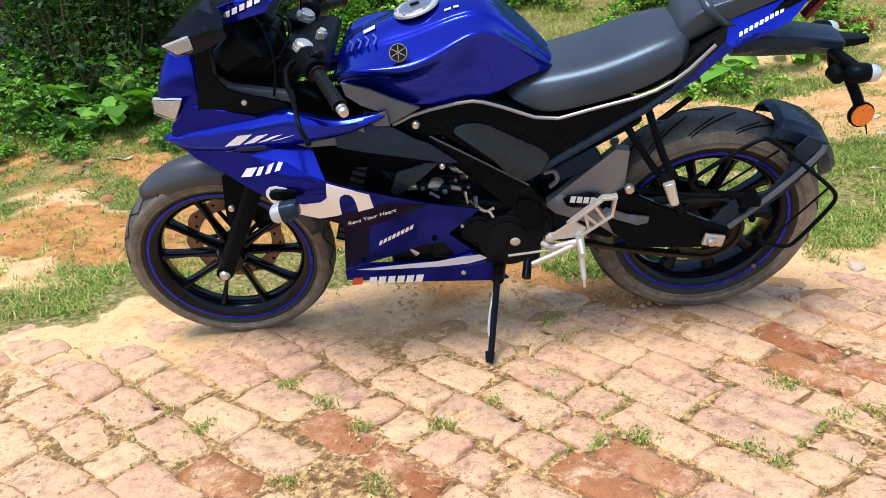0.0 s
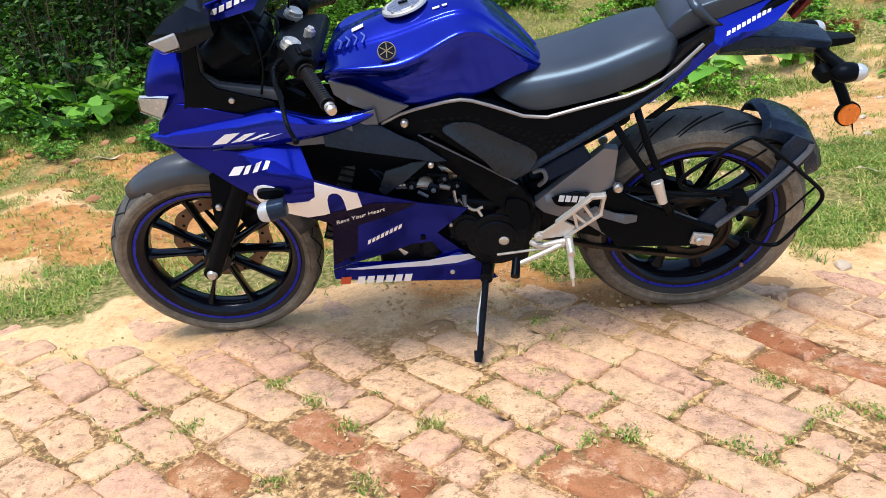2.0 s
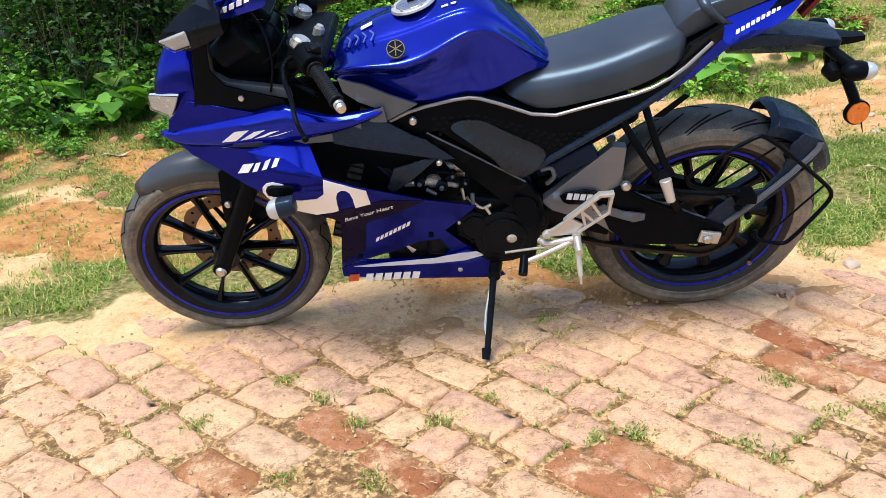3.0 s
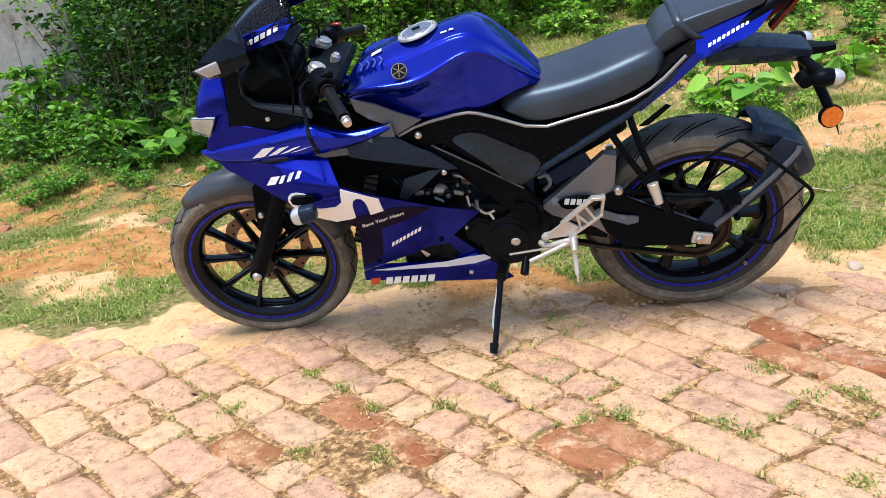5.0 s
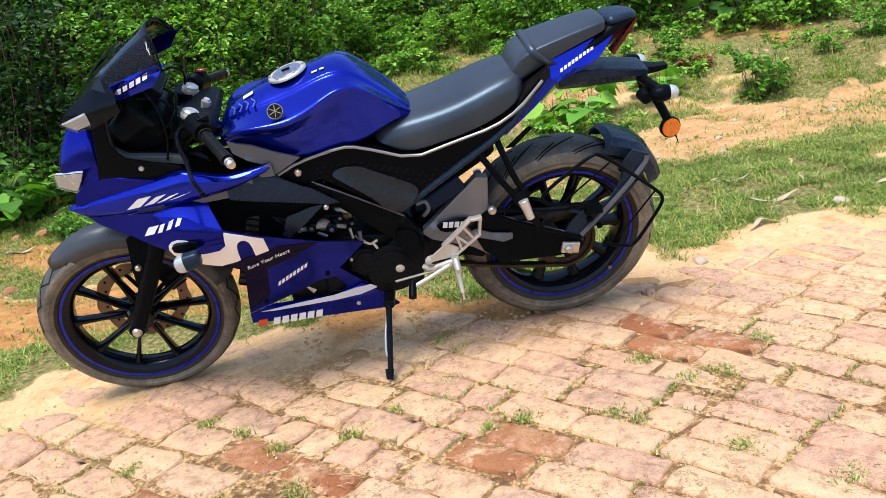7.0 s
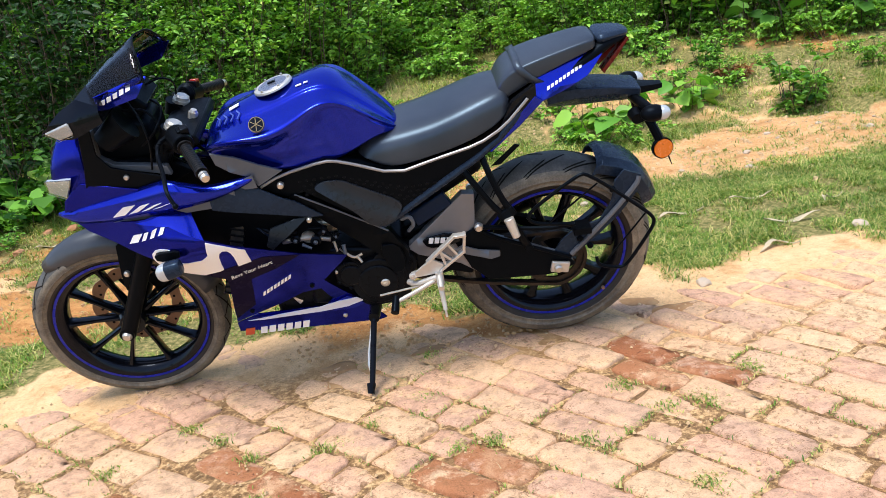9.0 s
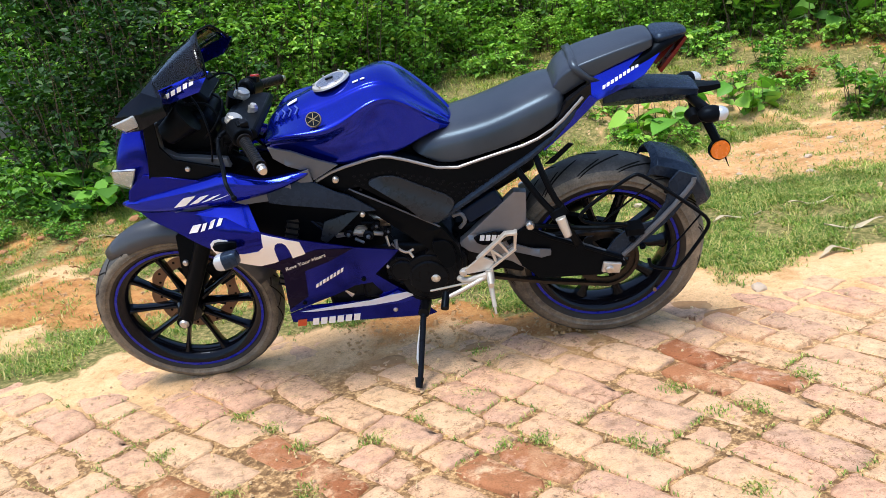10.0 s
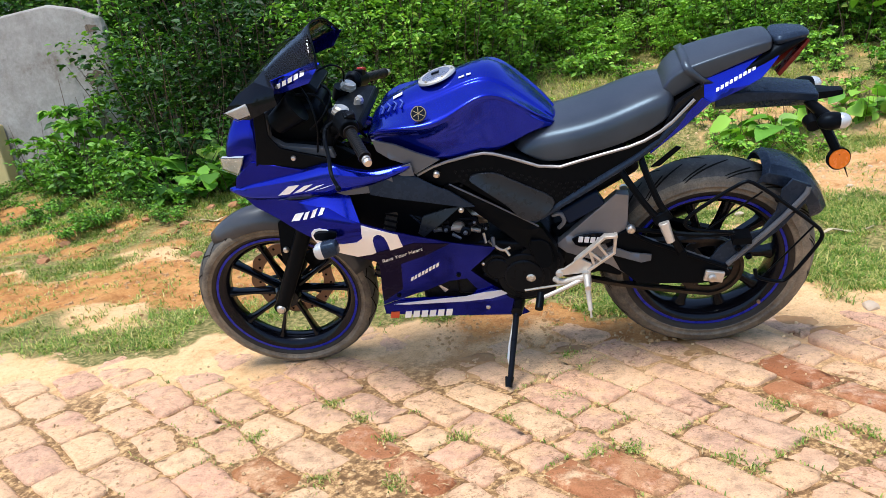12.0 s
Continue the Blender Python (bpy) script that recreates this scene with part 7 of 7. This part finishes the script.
crumbs("road_grit", 73, 3600, -1.4, 3.0, -1.5, 0.35, 0.0015, 0.0065, lambda x, y: True, SANDBIT, "fine grit scattered on the bricks")


def joint_tuft(vs, fs, x, y, n, h, rng, spread=0.02):
    for _ in range(n):
        a = rng.uniform(0, 2 * math.pi)
        hh = h * rng.uniform(0.5, 1.2)
        b = Vector((x + rng.gauss(0, spread), y + rng.gauss(0, spread), -0.006))
        out = Vector((math.cos(a), math.sin(a), 0))
        side = Vector((-out.y, out.x, 0)) * rng.uniform(0.001, 0.002)
        k = len(vs)
        m = b + out * hh * 0.35 + Vector((0, 0, hh * 0.6))
        t = b + out * hh * rng.uniform(0.7, 1.4) + Vector((0, 0, hh * rng.uniform(0.4, 0.9)))
        vs += [b - side, b + side, m + side * 0.8, m - side * 0.8, t]
        fs += [(k, k + 1, k + 2, k + 3), (k + 3, k + 2, k + 4)]


# grass in the joints: green tufts where soil gathers, and dry wisps everywhere
TUFTS = ((0.47, -0.44), (0.19, -0.37), (1.43, -0.67), (1.43, -0.51), (1.6, -0.63), (1.31, -0.82), (0.0, -0.56), (0.66, -0.59), (0.73, -0.52), (0.85, -0.52), (0.27, -0.8), (0.41, -0.59), (0.3, -0.47),
         (0.88, -0.4), (0.9, -0.1), (1.5, -0.66), (1.05, -0.7), (0.95, -0.7), (0.47, -0.82), (1.61, -0.66), (1.78, -0.51), (1.48, -1.0), (1.63, -1.18), (1.27, -0.76), (0.6, -0.62), (0.7, 0.12), (0.85, 0.14), (0.5, 0.16))
rng = random.Random(31)
vs, fs = [], []
for x, y in TUFTS:
    joint_tuft(vs, fs, x, y, rng.randrange(70, 130), 0.0115, rng, 0.02)
tagged(new("joint_grass", mesh_from("joint_grass", vs, fs, GRASS)), "small green grass tufts in the brick joints", "grass", kind="stuff")
vs, fs = [], []
for _ in range(900):
    joint_tuft(vs, fs, rng.uniform(-1.6, 3.2), rng.uniform(-1.5, 0.25), 1, 0.03, rng, 0.01)
for v in vs:
    v.z = -0.001 + 0.25 * (v.z + 0.006)
tagged(new("straw_litter", mesh_from("straw_litter", vs, fs, STRAW)), "scattered dry straw bits on the bricks", "straw", kind="stuff")


def dry_leaf(x, y, length, turn, seed, material=PALE_LEAF, label="long curled pale dry leaf lying on the grass"):
    rng = random.Random(seed)
    bm = bmesh.new()
    rows_ = []
    for i in range(9):
        t = i / 8
        w = 0.04 * math.sin(math.pi * min(1, t * 1.05 + 0.03)) * length / 0.25
        c = Vector(((t - 0.5) * length, 0.02 * math.sin(t * 5 + seed), 0.012 + 0.012 * math.sin(t * 7 + seed)))
        rows_.append([bm.verts.new(c + Vector((0, k * w, 0.012 * abs(k) * rng.uniform(0.4, 1.4)))) for k in (-0.5, 0, 0.5)])
    for q, w in zip(rows_, rows_[1:]):
        for k in range(2):
            bm.faces.new((q[k], q[k + 1], w[k + 1], w[k]))
    ob = finish("dry_leaf", bm, material)
    md = ob.modifiers.new("thickness", 'SOLIDIFY')
    md.thickness = 0.0012
    ob.matrix_world = pose(x, y, terrain(x, y), 0, 0, turn)
    tagged(ob, label, "leaf", "dry leaves")


for i, (x, y, ln_, a) in enumerate(((2.08, 1.0, 0.24, 20), (2.42, 1.02, 0.2, 10), (2.43, 0.62, 0.24, 5), (2.87, 0.61, 0.22, -25), (2.95, 0.5, 0.16, -10), (2.25, 0.37, 0.18, 12), (2.7, 0.85, 0.14, 40), (-1.4, 2.3, 0.18, 30))):
    dry_leaf(x, y, ln_, a, i)

for i, (x, y, ln_, a) in enumerate(((-1.85, 2.42, 0.2, 10), (-1.62, 2.15, 0.14, 60), (-2.5, 2.3, 0.13, -30), (-2.3, 2.75, 0.12, 80), (-2.0, 1.85, 0.12, 15), (-2.9, 2.55, 0.15, -10), (-1.35, 1.75, 0.1, 40))):
    dry_leaf(x, y, ln_, a, 20 + i, DEAD_LEAF, "curled brown dead leaf lying on the clay")


def stone(x, y, size, seed, material, label):
    rng = random.Random(seed)
    bm = bmesh.new()
    bmesh.ops.create_icosphere(bm, subdivisions=2, radius=size)
    for v in bm.verts:
        n = noise.noise(v.co / size * 1.3 + Vector((seed * 3.1, 0, 0)))
        v.co *= 1 + 0.35 * n
        v.co.z *= 0.6
    ob = finish("stone", bm, material, sharp=25)
    ob.matrix_world = pose(x, y, terrain(x, y) + size * 0.2, rng.uniform(-15, 15), rng.uniform(-15, 15), rng.uniform(0, 360))
    tagged(ob, label, "stone", "loose stones")


def clay_patch(x, y, size, seed):
    """Thin trodden cake of damp clay with a ragged rim."""
    bm = bmesh.new()
    rings = []
    for f, z in ((1.0, -0.006), (0.9, 0.001), (0.55, 0.0022)):
        ring = []
        for i in range(22):
            a = 2 * math.pi * i / 22
            r = size * f * (1 + 0.5 * noise.noise(Vector((math.cos(a) * 1.6, math.sin(a) * 1.6, seed * 2.7))))
            px, py = x + r * 1.5 * math.cos(a), y + r * 0.75 * math.sin(a)
            ring.append(bm.verts.new((px, py, max(terrain(px, py), -0.004) + z)))
        rings.append(ring)
    for q, w in zip(rings, rings[1:]):
        for i in range(22):
            bm.faces.new((q[i], q[(i + 1) % 22], w[(i + 1) % 22], w[i]))
    bm.faces.new(rings[-1])
    ob = finish("clay_patch", bm, DAMP_CLAY, sharp=60)
    tagged(ob, "thin patch of damp brown clay trodden on the sand", "clay patch", "clay patches")


DAMP_CLAY = simple("damp_clay", (0.36, 0.185, 0.075), 0.85, 0, 0.3, 40, grain=0.5, dust=0.5, dust_col=(0.6, 0.4, 0.2))
for i, (x, y, size) in enumerate(((0.61, -0.1, 0.05), (0.62, -0.2, 0.045), (0.69, -0.17, 0.035), (1.62, 0.06, 0.055), (1.72, -0.03, 0.055), (0.9, -0.06, 0.04))):
    clay_patch(x, y, size, i)
CLAYSTONE = simple("red_clay_lump", (0.38, 0.17, 0.08), 0.95, 0, 0.3, 30, grain=0.6, dust=0.4)
stone(1.88, 0.13, 0.026, 1, STONE, "pale stone at the road edge")
stone(2.63, 0.48, 0.035, 2, STONE, "pale flat stone on the grass")
stone(-1.2, 1.6, 0.04, 3, CLAYSTONE, "reddish clay lump on the verge")
for i in range(34):
    x, y = rng.uniform(-2.6, 0.4), rng.uniform(1.5, 2.9)
    stone(x, y, rng.uniform(0.012, 0.05), 10 + i, CLAYSTONE, "reddish clay lump on the bank")
for i in range(18):
    stone(rng.uniform(1.6, 4.2), rng.uniform(1.2, 3.0), rng.uniform(0.008, 0.025), 60 + i, STONE, "small pale stone on the dirt track")


# ---- brick road ----
road = new("road")
tagged(road, "old clay brick road laid in diagonal rows, dusted with sand", "road", kind="structure")
R_BEND, TH0 = 6.0, radians(-46.5)
ORIGIN = Vector((0.8, -0.6))
u0 = Vector((math.cos(TH0), math.sin(TH0)))
CENTRE = ORIGIN + u0 * R_BEND


def brick_spot(u, v):
    th = TH0 - v / R_BEND
    d = Vector((math.cos(th), math.sin(th)))
    return CENTRE - d * (R_BEND - u), th


def brick_mesh(seed, length, width, bare=False):
    """Worn block: wandering outline with rubbed or broken corners, a rounded arris and a slightly domed face."""
    rng = random.Random(seed)
    bm = bmesh.new()
    a, b = length / 2, width / 2
    pts = []
    for cx, cy, first in ((-1, -1, 0), (1, -1, 1), (1, 1, 0), (-1, 1, 1)):
        cut_l = rng.uniform(0.008, 0.018) if rng.random() < 0.6 else rng.uniform(0.02, 0.045)
        cut_w = rng.uniform(0.007, 0.015) if rng.random() < 0.6 else rng.uniform(0.016, 0.034)
        along_x, along_y = (cx * (a - cut_l), cy * b), (cx * a, cy * (b - cut_w))
        pts += [along_y, (cx * (a - 0.3 * cut_l), cy * (b - 0.3 * cut_w)), along_x] if not first else [along_x, (cx * (a - 0.3 * cut_l), cy * (b - 0.3 * cut_w)), along_y]
        if not first:
            for t in ((0.33, 0.67) if length > 0.15 else (0.5,)):
                pts.append((cx * (a - 2 * a * t), cy * b))
        else:
            pts.append((cx * a, 0.0))
    pts = [(x + rng.uniform(-0.004, 0.008) * (1 if x < 0 else -1), y + rng.uniform(-0.004, 0.008) * (1 if y < 0 else -1)) for x, y in pts]
    tilt_x, tilt_y = rng.uniform(-0.012, 0.012), rng.uniform(-0.02, 0.02)
    rings = []
    for inset, z in ((0.0, -0.03), (0.0, -rng.uniform(0.005, 0.008)), (0.006, -0.0015), (0.022, 0.0008)):
        ring = []
        for x, y in pts:
            ring.append(bm.verts.new((x - math.copysign(min(abs(x), inset), x), y - math.copysign(min(abs(y), inset), y), z + (rng.uniform(-0.0012, 0.0012) + tilt_x * x + tilt_y * y if z > -0.02 else 0))))
        rings.append(ring)
    n = len(pts)
    for q, w in zip(rings, rings[1:]):
        for i in range(n):
            bm.faces.new((q[i], q[(i + 1) % n], w[(i + 1) % n], w[i]))
    bm.faces.new(rings[-1])
    for f in bm.faces:
        f.smooth = True
    me = bpy.data.meshes.new("brick")
    bm.to_mesh(me)
    bm.free()
    me.materials.append(BRICK_BARE if bare else BRICK)
    return me


PITCH_U, PITCH_V, ROW_SHIFT = 0.238, 0.121, 0.042
full = [brick_mesh(100 + i, 0.231, 0.113) for i in range(20)]
half = [brick_mesh(200 + i, 0.112, 0.113) for i in range(10)]
full_bare = [brick_mesh(300 + i, 0.2295, 0.1065, True) for i in range(5)]
half_bare = [brick_mesh(400 + i, 0.11, 0.1065, True) for i in range(5)]
# places where bricks have lost their dust
BARE_SPOTS = ((0.07, -0.73), (0.16, -0.79), (0.41, -0.68), (0.51, -0.78), (1.5, -0.35), (1.59, -0.45), (1.66, -0.49), (1.0, -0.77), (0.91, -0.88))
rng = random.Random(77)
near, far_spots = [], []
for r in range(-60, 61):
    v = r * PITCH_V + ROW_SHIFT + rng.uniform(-0.006, 0.006)
    u = -4.9 + (0.12 if r % 2 else 0.0) + rng.uniform(-0.05, 0.05)
    while u < 4.4:
        short = rng.random() < 0.22
        wander = 0.012 * noise.noise(Vector((u * 2.1, v * 2.1, 4.4)))
        length = 0.12 if short else PITCH_U
        p, th = brick_spot(u + length / 2, v + wander)
        u += length
        p += Vector((rng.uniform(-0.004, 0.004), rng.uniform(-0.004, 0.004)))
        if -4.4 < p.x < 5.4 and -3.05 < p.y < 0.32 + 0.1 * math.sin(p.x * 2.1):
            rec = (p.x, p.y, -0.002 + rng.gauss(0, 0.0034), rng.gauss(0, 1.8), rng.gauss(0, 0.9), math.degrees(th) + rng.gauss(0, 3.6), short, rng.randrange(10), (R_BEND - u + length / 2) / R_BEND)
            (near if -0.75 < p.x < 2.45 and -1.15 < p.y else far_spots).append(rec)
near.sort(key=lambda q: (q[0] - 0.7) ** 2 + (q[1] + 0.7) ** 2)
far_spots += near[300:]
near = near[:300]
bare_ids = {min(range(len(near)), key=lambda i: (near[i][0] - bx) ** 2 + (near[i][1] - by) ** 2) for bx, by in BARE_SPOTS}
for i, (x, y, z, rx, ry, rz, short, k, wide) in enumerate(near):
    if i in bare_ids:
        me = (half_bare if short else full_bare)[k % 5]
    else:
        me = (half if short else full)[k if short else k * 2 + (int(x * 100) % 2)]
    ob = new("brick", me)
    ob.parent = road
    ob.matrix_world = pose(x, y, z, rx, ry, rz) @ Matrix.Diagonal((1, wide, 1, 1))
vs, fs = [], []
for x, y, z, rx, ry, rz, short, k, wide in far_spots:
    me = (half if short else full)[k]
    m = pose(x, y, z, rx, ry, rz) @ Matrix.Diagonal((1, wide, 1, 1))
    o = len(vs)
    vs += [tuple(m @ q.co) for q in me.vertices]
    fs += [tuple(o + i for i in p.vertices) for p in me.polygons]
rest = new("outer_bricks", mesh_from("outer_bricks", vs, fs, BRICK))
rest.parent = road
tagged(rest, kind="stuff")


# low dry-green fringe growing along some joints
vs, fs = [], []
for x, y, z, rx, ry, rz, short, k, wide in near:
    if noise.noise(Vector((x * 1.6, y * 1.6, 9.3))) < 0.05 or y > -0.15:
        continue
    m = pose(x, y, 0.0, 0, 0, rz)
    for edge in range(4):
        if rng.random() < 0.55:
            continue
        ln2, wd2 = (0.06 if short else 0.119), 0.0585 * wide
        for _ in range(rng.randrange(8, 26)):
            t = rng.uniform(-1, 1)
            q = m @ (Vector((t * ln2, wd2 * (1 if edge else -1), 0)) if edge < 2 else Vector((ln2 * (1 if edge == 2 else -1), t * wd2, 0)))
            joint_tuft(vs, fs, q.x, q.y, 1, rng.uniform(0.006, 0.015), rng, 0.003)
fringe = new("joint_fringe", mesh_from("joint_fringe", vs, fs, GRASS))
tagged(fringe, "low half-dry grass growing along the brick joints", "grass", kind="stuff")
